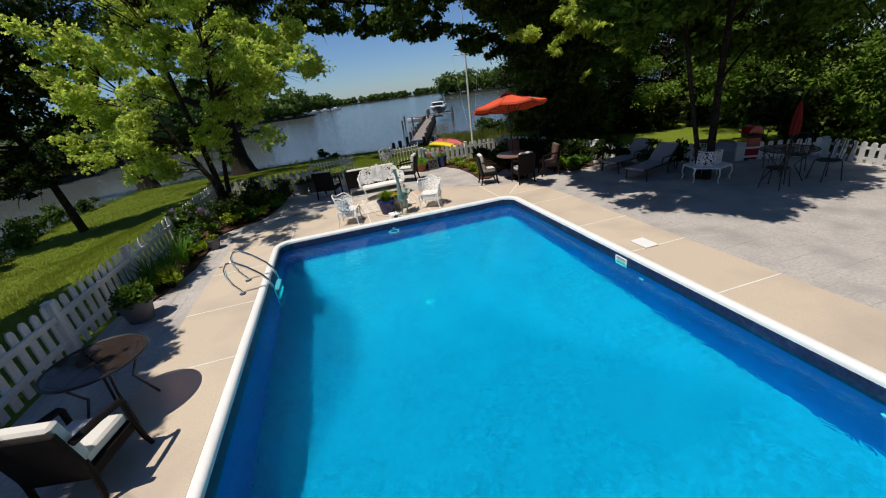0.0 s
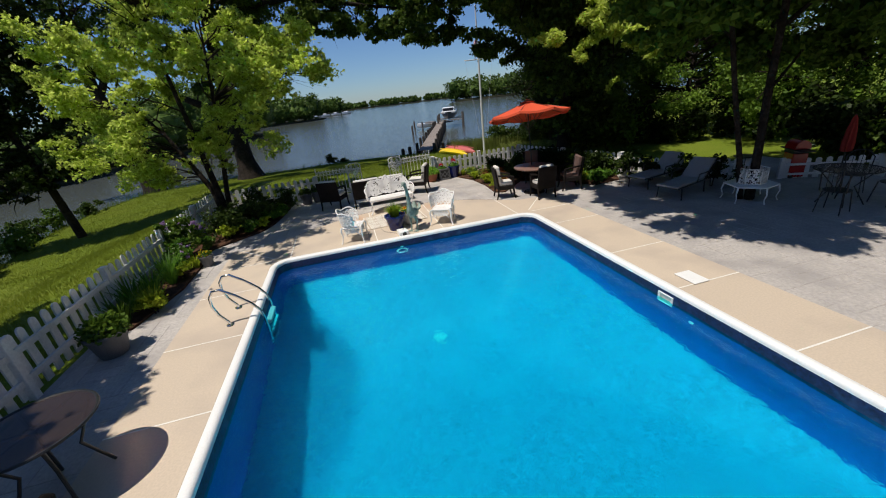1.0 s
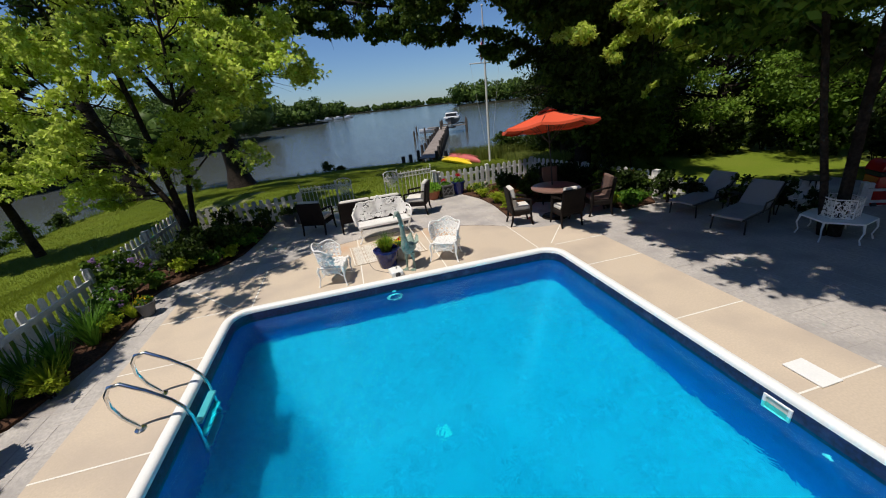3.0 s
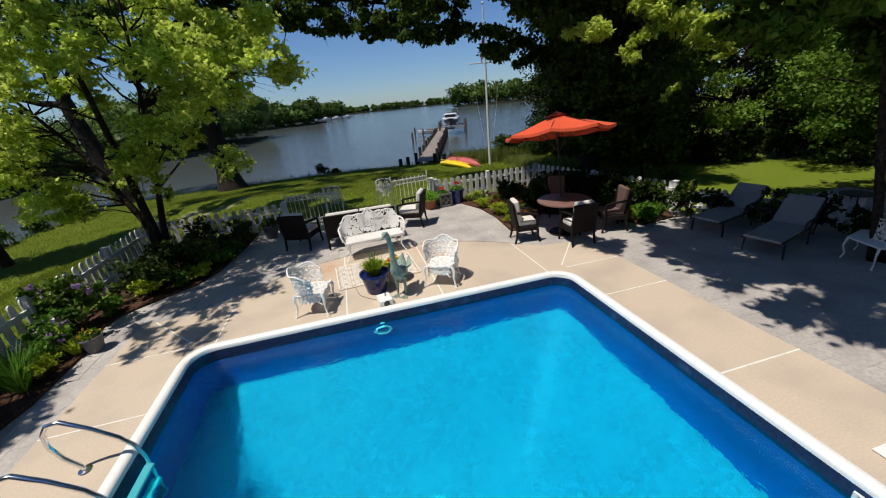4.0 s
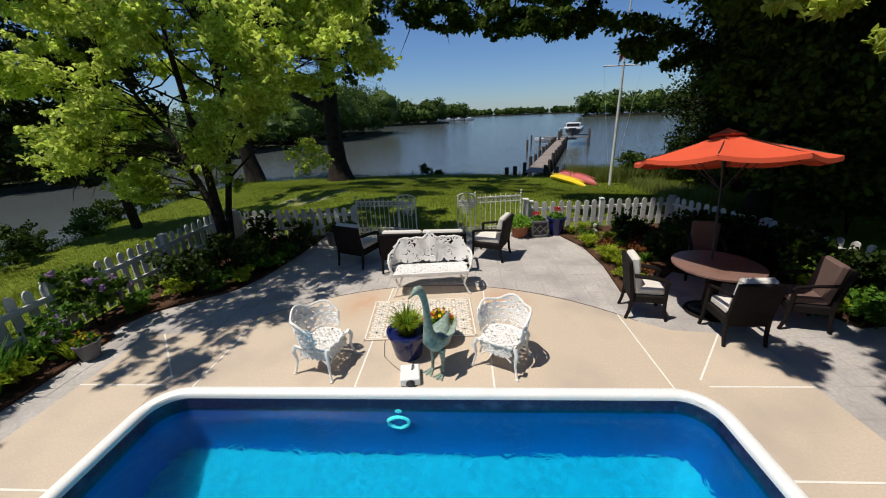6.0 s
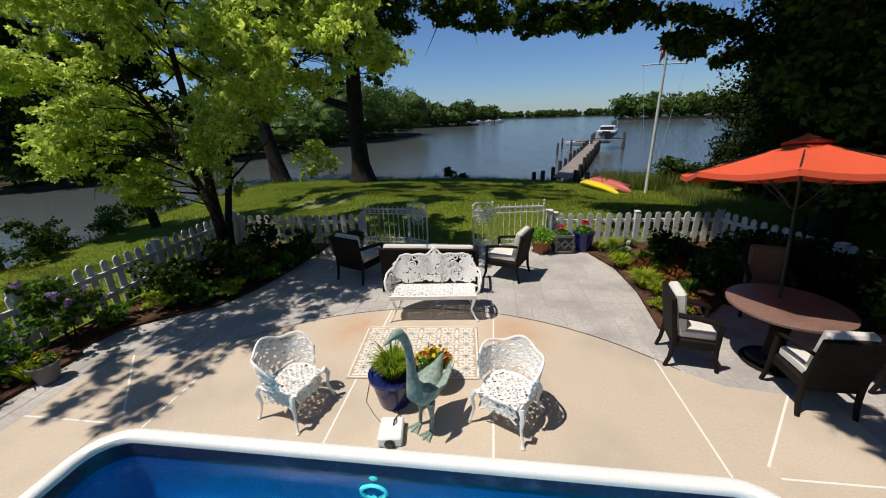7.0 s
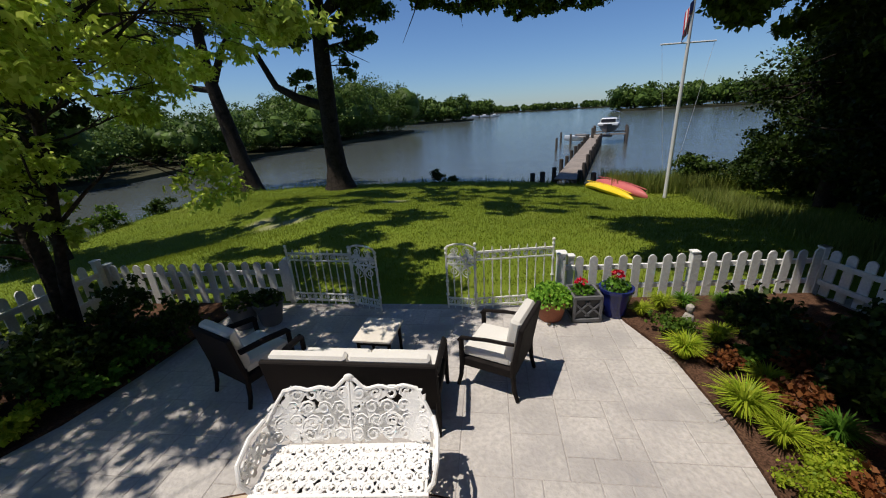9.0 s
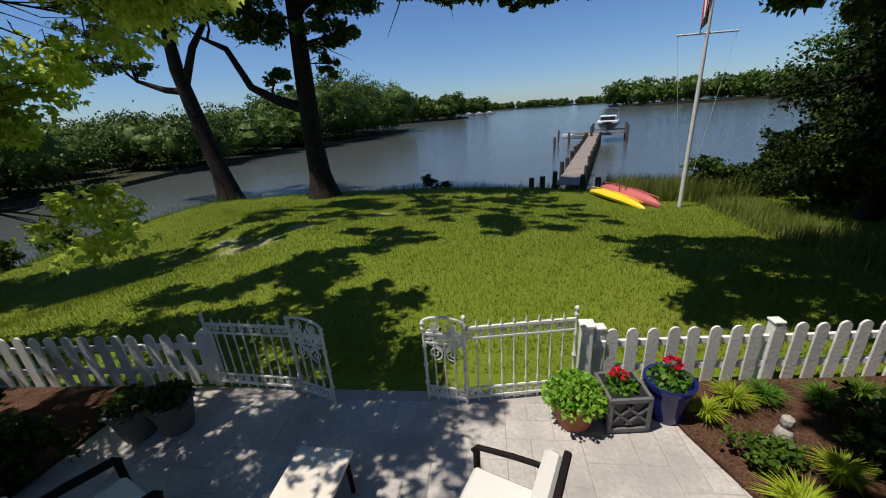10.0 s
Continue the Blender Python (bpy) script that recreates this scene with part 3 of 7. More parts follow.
IN = round_rect(POOL_X, POOL_Y0, POOL_Y1, 0.30)
OUT = round_rect(POOL_X + COPE, POOL_Y0 - COPE, POOL_Y1 + COPE, 0.44)
mid = lambda d, r: round_rect(POOL_X + d, POOL_Y0 - d, POOL_Y1 + d, r)
part("coping", ring_loft([at_z(IN, -0.045), at_z(IN, -0.015), at_z(mid(0.012, 0.31), 0.012), at_z(mid(0.04, 0.33), 0.026), at_z(mid(0.10, 0.38), 0.026),
                          at_z(mid(0.122, 0.41), 0.012), at_z(OUT, -0.06)]), COPING, pool, "rounded white coping")
WALL_Z = -1.05
rim = mid(0.004, 0.302)
part("liner_border", ring_loft([at_z(rim, -0.04), at_z(mid(-0.004, 0.30), -0.05), at_z(mid(-0.004, 0.30), -0.24)]), BORDER, pool, "navy patterned liner border")
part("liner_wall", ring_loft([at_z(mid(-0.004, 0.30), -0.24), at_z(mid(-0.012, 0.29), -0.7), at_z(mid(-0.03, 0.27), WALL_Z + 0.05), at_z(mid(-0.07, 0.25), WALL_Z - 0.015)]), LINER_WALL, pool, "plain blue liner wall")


HOPPER = (-1.62, 1.25, -3.5, -2.1, -7.0)      # flat bottom: x from, to, y from, to; where the shallow end breaks off


def floor_depth(x, y):
    """The deep end: a flat bottom with four sloping sides; beyond the break the floor is shallow and level."""
    x0, x1, y0, y1, brk = HOPPER
    sides = np.stack([(x + POOL_X) / (x0 + POOL_X), (POOL_X - x) / (POOL_X - x1), (POOL_Y1 - y) / (POOL_Y1 - y1), (y - brk) / (y0 - brk), np.ones(x.shape)])
    q = -np.log(np.exp(-13 * np.clip(sides, -2, 2)).sum(0)) / 13
    return WALL_Z - 1.2 * np.clip(q, 0, 1)


pool_floor = grid_sheet("liner_floor", np.linspace(-POOL_X + 0.05, POOL_X - 0.05, 95), np.linspace(POOL_Y0 + 0.05, POOL_Y1 - 0.05, 240), floor_depth, LINER)
pool_floor.parent = pool
tagged(pool_floor, "bright blue liner floor")
wx, wy = np.linspace(-POOL_X + 0.004, POOL_X - 0.004, 60), np.linspace(POOL_Y0 + 0.004, POOL_Y1 - 0.004, 130)
pool_water = grid_sheet("pool_water", wx, wy, lambda x, y: np.full(x.shape, -0.17) + 0.004 * np.sin(3.1 * x + 1.7 * y) * np.sin(2.3 * y - x), WATER)
pool_water.visible_shadow = False
tagged(pool_water, "clear rippled pool water, bright blue", "water", kind="structure")
g = Geo()
g.lathe([(0.10, 0), (0.10, 0.015), (0.08, 0.025), (0.02, 0.03)], 20)
part("main_drain", g, TEAL, pool, "pale green drain cover", loc=pose(-0.05, -2.29, float(floor_depth(np.array([-0.05]), np.array([-2.29]))[0]) + 0.004))
g = Geo()
g.tube([(0.115 * math.cos(a), 0.115 * math.sin(a), 0.012) for a in np.linspace(0, 2 * math.pi, 25)], 0.019, 8)
lamp_ring = part("pool_light", g, PLASTIC, pool, "round underwater light with a pale rim", loc=pose(-0.28, -0.198, -0.43, 90))
g = Geo()
g.lathe([(0.09, 0.0), (0.08, 0.014), (0.04, 0.022), (0.01, 0.024)], 18)
part("lens", g, LINER_WALL, lamp_ring, "blue glass lens")
g = Geo()
g.lathe([(0.035, 0.0), (0.04, 0.008), (0.02, 0.02)], 14)
inlet = part("inlet", g, PLASTIC, pool, "white return fitting", loc=pose(-0.28, -0.188, -0.21, 90))
for yy in (-4.75, -7.6):
    part("inlet", inlet.data, None, pool, "white return fitting", loc=pose(2.892, yy, -0.40, 0, -90))
# skimmer opening in the right wall, with its lid in the deck
g = Geo()
for c, s in (((0, 0.115, 0), (0.02, 0.03, 0.21)), ((0, -0.115, 0), (0.02, 0.03, 0.21)), ((0, 0, 0.095), (0.02, 0.22, 0.02)), ((0, 0, -0.095), (0.02, 0.22, 0.02))):
    g.box(c, s, 0.005)
skim = part("skimmer", g, PLASTIC, pool, "white skimmer frame", loc=pose(2.885, -4.3, -0.19))
g = Geo()
g.box((0.008, 0, 0), (0.008, 0.2, 0.17), 0.002)
part("flap", g, WHITE_POT, skim, "sandy skimmer flap")
g = Geo()
g.box((0, 0, 0.006), (0.26, 0.36, 0.016), 0.004)
g.ball((0.07, 0.1, 0.014), (0.015, 0.015, 0.006))
g.ball((-0.07, -0.1, 0.014), (0.015, 0.015, 0.006))
single("skimmer_lid", g, PLASTIC, "white square skimmer lid in the concrete apron", "lid", loc=pose(3.42, -4.2, 0.008))

# pool ladder on the left wall
ladder = thing("pool_ladder", "chrome pool ladder with two looped rails and teal treads", "ladder", -2.9, -2.2, 0)
for dy in (-0.27, 0.27):
    g = Geo()
    pts = [(-0.38, dy, 0.0), (-0.39, dy, 0.06), (-0.48, dy, 0.20), (-0.53, dy, 0.36), (-0.52, dy, 0.50), (-0.46, dy, 0.59), (-0.36, dy, 0.60), (-0.18, dy, 0.46), (0.0, dy, 0.28), (0.08, dy, 0.15),
           (0.115, dy, 0.0), (0.12, dy, -0.3), (0.12, dy, -0.80)]
    g.tube(pts, 0.021, 10)
    part("rail", g, STEEL, ladder)
    g = Geo()
    g.lathe([(0.06, 0.0), (0.055, 0.012), (0.03, 0.02)], 16, (-0.38, dy, 0))
    part("flange", g, STEEL, ladder)
for z in (-0.12, -0.40, -0.68):
    g = Geo()
    g.box((0.13, 0, z), (0.09, 0.52, 0.035), 0.01)
    part("tread", g, TEAL, ladder)

# ---- fences and gates ----
def picket_geo(h=0.80, w=0.115, t=0.022):
    o = [(-w / 2, 0), (w / 2, 0), (w / 2, h - w * 0.62)]
    o += [(w / 2 * math.cos(a), h - w * 0.62 + w * 0.62 * math.sin(a)) for a in np.linspace(0.25, math.pi - 0.25, 7)]
    o += [(-w / 2, h - w * 0.62)]
    n = len(o)
    g = Geo()
    v = [(x, -t / 2, z) for x, z in o] + [(x, t / 2, z) for x, z in o]
    f = [tuple(range(n)), tuple(reversed(range(n, 2 * n)))] + [(i, n + i, n + (i + 1) % n, (i + 1) % n) for i in range(n)]
    return g.add(v, [tuple(reversed(q)) for q in f])


PICKET_MESH = picket_geo().mesh("picket", PICKET)
fence_rng = random.Random(5)


def picket_fence(label, a, b, side=1, step=0.205, lift=0.02, posts=2.0):
    """A run of fence from a to b (x, y, z of the foot); side: on which side of the rails the pickets are."""
    ax, ay, az = a
    bx, by, bz = b
    run = math.hypot(bx - ax, by - ay)
    yaw = math.degrees(math.atan2(by - ay, bx - ax))
    t = thing("picket_fence", label, "fence", ax, ay, az, yaw, kind="structure")
    slope = (bz - az) / run
    for z in (0.24, 0.60):
        g = Geo()
        g.add([(x, y, z + dz + x * slope) for x in (0, run) for y in (-0.02, 0.02) for dz in (-0.04, 0.04)],
              [(0, 1, 3, 2), (4, 6, 7, 5), (0, 4, 5, 1), (2, 3, 7, 6), (0, 2, 6, 4), (1, 5, 7, 3)])
        part("rail", g, PICKET, t, smooth=False)
    k = 0
    n = max(1, int(run / posts))
    for i in range(n + 1):
        g = Geo()
        x = run * i / n
        g.box((x, 0, 0.40 + x * slope), (0.095, 0.095, 0.84), 0.006)
        g.box((x, 0, 0.835 + x * slope), (0.115, 0.115, 0.03), 0.01)
        part("post", g, PICKET, t, smooth=False)
    x = step * 0.6
    while x < run - 0.05:
        part("picket", PICKET_MESH, None, t, loc=pose(x, side * 0.034, lift + x * slope + fence_rng.uniform(-0.008, 0.008), fence_rng.uniform(-0.6, 0.6), fence_rng.uniform(-1, 1), 0))
        x += step
    return t


picket_fence("white picket fence along the lawn beside the pool", (-5.32, -7.5, 0), (-5.36, 5.35, 0), side=1)
picket_fence("weathered white picket fence behind the shaded flower bed", (-5.3, 5.45, 0), (-2.25, 5.62, 0), side=-1).scale = (1, 1, 0.88)
picket_fence("white picket fence behind the potted geraniums", (2.12, 5.72, 0), (5.6, 5.95, 0), side=-1, posts=1.7).scale = (1, 1, 0.86)
picket_fence("white picket fence in the shade of the trees", (5.6, 5.95, 0), (6.85, 1.6, -0.02), side=1).scale = (1, 1, 0.86)
picket_fence("white picket fence behind the loungers", (6.85, 1.6, -0.04), (8.7, -0.75, -0.04), side=1).scale = (1, 1, 0.7)
picket_fence("white picket fence by the grill", (9.3, -1.15, -0.06), (10.9, -2.15, -0.06), side=1).scale = (1, 1, 0.66)
picket_fence("white picket fence closing the patio", (10.9, -2.15, -0.06), (9.7, -7.4, -0.06), side=-1).scale = (1, 1, 0.66)


def scroll(g, c, r, turns, start, hand, rad, m, n=12):
    """A spiral of bar, in the plane that m maps from (u, v)."""
    pts = []
    for k in range(n + 1):
        s = k / n
        a = start + hand * turns * 2 * math.pi * s
        q = r * (1 - 0.75 * s)
        pts.append(m(c[0] + q * math.cos(a), c[1] + q * math.sin(a)))
    g.tube(pts, rad, 5, cap=False)


def leaf_blob(g, c, l, w, ang, m, th=0.006):
    """A small cast leaf in the plane of m."""
    ca, sa = math.cos(ang), math.sin(ang)
    o = [(-l / 2, 0), (-l * 0.2, -w / 2), (l * 0.2, -w * 0.42), (l / 2, 0), (l * 0.2, w * 0.42), (-l * 0.2, w / 2)]
    p = [Vector(m(c[0] + x * ca - y * sa, c[1] + x * sa + y * ca)) for x, y in o]
    nor = (p[1] - p[0]).cross(p[2] - p[0])
    nor = nor.normalized() * th if nor.length > 1e-9 else Vector((0, 0, th))
    n = len(p)
    v = [q + nor for q in p] + [q - nor for q in p]
    f = [tuple(range(n)), tuple(reversed(range(n, 2 * n)))] + [(n + i, n + (i + 1) % n, (i + 1) % n, i) for i in range(n)]
    g.add(v, f)


def iron_panel(t, w, h, bars, x0=0.0, name="panel"):
    """Cast railings: frame, bars with knops and spearheads, two bands of scrolls."""
    for z, r in ((0.06, 0.016), (0.17, 0.012), (h * 0.80, 0.012), (h * 0.92, 0.016)):
        g = Geo()
        g.box((x0 + w / 2, 0, z), (w, r * 1.6, r * 2), 0.003)
        part("rail", g, IRON_G, t)
    for k in range(bars + 1):
        x = x0 + w * k / bars
        g = Geo()
        end = k in (0, bars)
        r = 0.016 if end else 0.009
        hh = h * 1.0 if not end else h * 1.03
        g.lathe([(r, 0.0), (r, h * 0.22), (r * 1.9, h * 0.25), (r, h * 0.28), (r, h * 0.46), (r * 1.8, h * 0.49), (r, h * 0.52), (r, h * 0.72), (r * 1.7, h * 0.75), (r, h * 0.78),
                 (r, hh * 0.93), (r * 1.6, hh * 0.95), (r * 0.4, hh)], 7, (x, 0, 0))
        if end:
            g.ball((x, 0, hh + 0.015), 0.026)
        part("baluster", g, IRON_G, t)
    m = lambda u, v: (u, 0, v)
    for lo, hi in ((0.06, 0.17), (h * 0.80, h * 0.92)):
        g = Geo()
        r = (hi - lo) * 0.42
        k = max(2, int(w / (r * 2.2)))
        for i in range(k):
            c = (x0 + w * (i + 0.5) / k, (lo + hi) / 2)
            scroll(g, c, r, 1.3, 0.6 + math.pi * (i % 2), 1 - 2 * (i % 2), 0.007, m, 9)
            leaf_blob(g, c, r * 1.1, r * 0.7, 0.8 * (1 - 2 * (i % 2)), m)
        part("scroll_band", g, IRON_G, t)


gate_panel = thing("iron_railing", "white-painted cast-iron railing panel with spearheads beside the gateway", "railing", 0.74, 5.40, 0, 9, kind="structure")
iron_panel(gate_panel, 1.12, 0.98, 9)
gate_left = thing("iron_railing", "weathered pale cast-iron railing panel beside the gateway, in dappled shade", "railing", -2.2, 5.58, 0, -4, kind="structure")
iron_panel(gate_left, 1.05, 0.92, 9)


def iron_gate(label, x, y, rz, w=0.48, h=1.0):
    t = thing("iron_gate", label, "gate", x, y, 0, rz, kind="structure")
    iron_panel(t, w, h * 0.9, 4)
    g = Geo()
    m = lambda u, v: (u, 0, v)
    arc = [(w / 2 - w / 2 * math.cos(a), 0, h * 0.95 + 0.075 * math.sin(a)) for a in np.linspace(0, math.pi, 12)]
    g.tube([(0, 0, 0), *arc, (w, 0, 0)], 0.015, 6)
    for k in (-1, 1):
        scroll(g, (w / 2 + k * w * 0.22, h * 0.92), w * 0.16, 1.5, math.pi / 2, k, 0.008, m, 12)
        scroll(g, (w / 2 + k * w * 0.22, h * 0.60), w * 0.2, 1.4, -math.pi / 2, -k, 0.008, m, 12)
        leaf_blob(g, (w / 2 + k * w * 0.12, h * 0.66), 0.12, 0.05, k * 0.9, m)
        leaf_blob(g, (w / 2 + k * w * 0.25, h * 0.72), 0.12, 0.05, -k * 0.5, m)
        for q in range(5):
            leaf_blob(g, (w / 2 + k * w * (0.08 + 0.07 * q), h * (0.80 + 0.05 * (q % 3))), 0.09, 0.042, k * (0.4 + 0.5 * q), m)
    part("arch", g, IRON_G, t, "arched top with scrolls")
    return t


iron_gate("open white cast-iron gate leaf with an arched scroll top", 0.74, 5.37, 171, 0.42)
iron_gate("open pale cast-iron gate leaf with an arched scroll top, in shade", -1.12, 5.47, -20, 0.46)
for x, y in ((1.98, 5.68),):
    g = Geo()
    g.box((0, 0, 0.44), (0.12, 0.12, 0.88), 0.008)
    g.box((0, 0, 0.885), (0.15, 0.15, 0.035), 0.012)
    g.box((0.1, 0, 0.62), (0.2, 0.05, 0.08), 0.006)
    single("gate_post", g, PICKET, "square white gate post with flat cap", "post", kind="structure", loc=pose(x, y, 0) @ Matrix.Diagonal((1, 1, 0.88, 1)))


# ---- white cast-iron seats ----
def lace(g, m, w, h, nx, ny, r, rad, seed, edge=None, leaves=True):
    """Openwork of scrolls and leaves over w x h in the plane of m; edge(u) cuts it above."""
    rg = random.Random(seed)
    for j in range(ny):
        for i in range(nx):
            u, v = w * (i + 0.5 + 0.25 * (j % 2) - 0.12) / nx - w / 2, h * (j + 0.5) / ny
            if edge and v > edge(u) - r * 0.5:
                continue
            k = 1 if (i + j) % 2 else -1
            if u > 0:
                k = -k
            scroll(g, (u, v), r, 1.4, rg.uniform(-0.4, 0.4) + (0 if k > 0 else math.pi), k, rad, m, 11)
            if leaves:
                for q in range(4):
                    a = rg.uniform(0, 6.28)
                    leaf_blob(g, (u + r * 0.9 * math.cos(a), v + r * 0.9 * math.sin(a)), r * 1.25, r * 0.72, a + 0.6, m, 0.005)


def iron_seat_legs(t, pts, h):
    for x, y in pts:
        sx, sy = (1 if x > 0 else -1), (1 if y > 0 else -1)
        g = Geo()
        g.tube([(x * 0.86, y * 0.86, h), (x * 0.97, y * 0.97, h * 0.82), (x * 0.90, y * 0.90, h * 0.45), (x * 1.0, y * 1.0, h * 0.12), (x * 1.05, y * 1.05, 0.012)], [0.030, 0.026, 0.017, 0.014, 0.02], 7)
        g.ball((x * 1.05, y * 1.05, 0.012), (0.024, 0.024, 0.012))
        part("leg", g, IRON_W, t)


def iron_bench(x, y, rz):
    t = thing("garden_bench", "white cast-iron two-seat garden bench with pierced vine back", "bench", x, y, 0, rz)
    W, D, H = 1.24, 0.40, 0.40
    g = Geo()
    ms = lambda u, v: (u, v - D / 2, H + 0.004)
    lace(g, ms, W * 0.95, D * 0.94, 14, 5, 0.048, 0.013, 1)
    for v in (-D / 2, -D / 6, D / 6, D / 2):
        g.box((0, v, H - 0.004), (W * 0.97, 0.022, 0.016), 0.004)
    for u in np.linspace(-W * 0.48, W * 0.48, 9):
        g.box((u, 0, H - 0.004), (0.018, D, 0.012), 0.003)
    g.box((0, -D / 2 - 0.01, H - 0.02), (W, 0.025, 0.06), 0.008)
    part("seat", g, IRON_W, t, "pierced scroll seat")
    bw = W * 1.04

    def edge(u):
        s = abs(u) / (bw / 2)
        return 0.41 + 0.010 * math.sin(s * 22) + 0.075 * math.exp(-(u / 0.07) ** 2) - 1.15 * max(0, s - 0.80)

    mb = lambda u, v: (u, D / 2 + 0.01 + 0.30 * v - 0.24 * max(0, abs(u) / (bw / 2) - 0.78), H + 0.03 + v * 0.98)
    g = Geo()
    lace(g, mb, bw * 0.96, 0.42, 10, 4, 0.060, 0.012, 2, edge, False)
    rl = random.Random(21)
    for k in (-1, 1):
        scroll(g, (k * 0.3, 0.12), 0.12, 1.2, 0, k, 0.012, mb, 14)
    leaf_blob(g, (0, 0.36), 0.26, 0.11, math.pi / 2, mb, 0.009)
    g.tube([mb(u, edge(u)) for u in np.linspace(-bw / 2, bw / 2, 41)], 0.016, 6)
    g.tube([mb(u, -0.04) for u in np.linspace(-bw / 2, bw / 2, 9)], 0.014, 6)
    g.tube([mb(0, v) for v in np.linspace(0, 0.46, 5)], 0.014, 6)
    g.ball(mb(0, 0.485), (0.045, 0.02, 0.04))
    back = part("backrest", g, IRON_W, t, "pierced vine backrest with a shell crest")
    for k in (-1, 1):
        for i in range(64):
            u, v = rl.uniform(0.04, bw * 0.47), rl.uniform(0.03, 0.38)
            if v < edge(u) - 0.04:
                q = Geo()
                leaf_blob(q, (k * u, v), rl.uniform(0.12, 0.20), rl.uniform(0.055, 0.085), k * rl.uniform(-1.2, 1.2), mb, 0.007)
                part("vine_leaf", q, IRON_W, back)
    for k in (-1, 1):
        g = Geo()
        g.tube([(k * W * 0.52, D / 2, H + 0.26), (k * W * 0.55, D * 0.1, H + 0.25), (k * W * 0.55, -D * 0.35, H + 0.20), (k * W * 0.53, -D * 0.5, H + 0.10), (k * W * 0.49, -D * 0.46, H)], 0.017, 7)
        ma = lambda u, v: (k * W * 0.53, u, H + v)
        lace(g, ma, D * 0.8, 0.2, 4, 2, 0.052, 0.010, 4)
        part("arm", g, IRON_W, t)
    iron_seat_legs(t, [(-0.60, -0.21), (0.60, -0.21), (-0.56, 0.21), (0.56, 0.21)], H)
    return t


def iron_chair(x, y, rz, label):
    t = thing("garden_chair", label, "chair", x, y, 0, rz, group="white cast-iron chairs by the pool")
    R, H = 0.25, 0.40
    g = Geo()
    ms = lambda u, v: (u, v - R, H + 0.004)
    lace(g, ms, 0.44, 0.46, 6, 6, 0.045, 0.010, 7)
    ring = [(R * math.cos(a), R * math.sin(a) * 0.96, H - 0.004) for a in np.linspace(0, 2 * math.pi, 25)]
    g.tube(ring, 0.017, 6)
    for u in (-0.14, 0, 0.14):
        g.box((u, 0, H - 0.006), (0.018, 0.42, 0.012), 0.003)
        g.box((0, u, H - 0.006), (0.42, 0.018, 0.012), 0.003)
    part("seat", g, IRON_W, t, "pierced round seat")
    span = radians(215)

    def mb(u, v):
        a = math.pi / 2 + u / R * 1.0
        q = R + 0.03 + 0.16 * v
        return (q * math.cos(a), q * math.sin(a), H + 0.03 + v)

    half = R * span / 2

    def edge(u):
        s = abs(u) / half
        return 0.35 + 0.035 * math.cos(s * 9) - 0.20 * max(0, s - 0.45)

    g = Geo()
    lace(g, mb, 2 * half, 0.36, 11, 4, 0.054, 0.011, 9, edge)
    g.tube([mb(u, edge(u)) for u in np.linspace(-half, half, 37)], 0.016, 6)
    for s in (-1, 1):
        g.tube([mb(s * half, edge(half) * (1 - k / 5)) for k in range(6)], 0.015, 6)
    part("backrest", g, IRON_W, t, "pierced curved backrest")
    for k, m in enumerate((lambda u, v: (u, -0.225, H - 0.02 - v), lambda u, v: (-0.225, u, H - 0.02 - v), lambda u, v: (0.225, u, H - 0.02 - v))):
        g = Geo()
        lace(g, m, 0.36, 0.13, 5, 2, 0.042, 0.010, 30 + k)
        g.tube([m(-0.21, 0.0), m(0.21, 0.0)], 0.016, 6)
        g.tube([m(u, 0.13 - 0.10 * (1 - (u / 0.2) ** 2) + 0.06) for u in np.linspace(-0.2, 0.2, 9)], 0.011, 6)
        part("apron", g, IRON_W, t, "pierced scroll apron below the seat")
    iron_seat_legs(t, [(-0.29, -0.27), (0.29, -0.27), (-0.26, 0.27), (0.26, 0.27)], H)
    t.scale = (0.92, 0.90, 0.92)
    return t


iron_bench(-0.10, 2.37, 5)
iron_chair(-1.24, 0.36, 76, "white cast-iron garden chair with pierced curved back, beside the patterned rug")
iron_chair(0.90, 0.42, -28, "white cast-iron garden chair with pierced curved back, beside the goose statue")

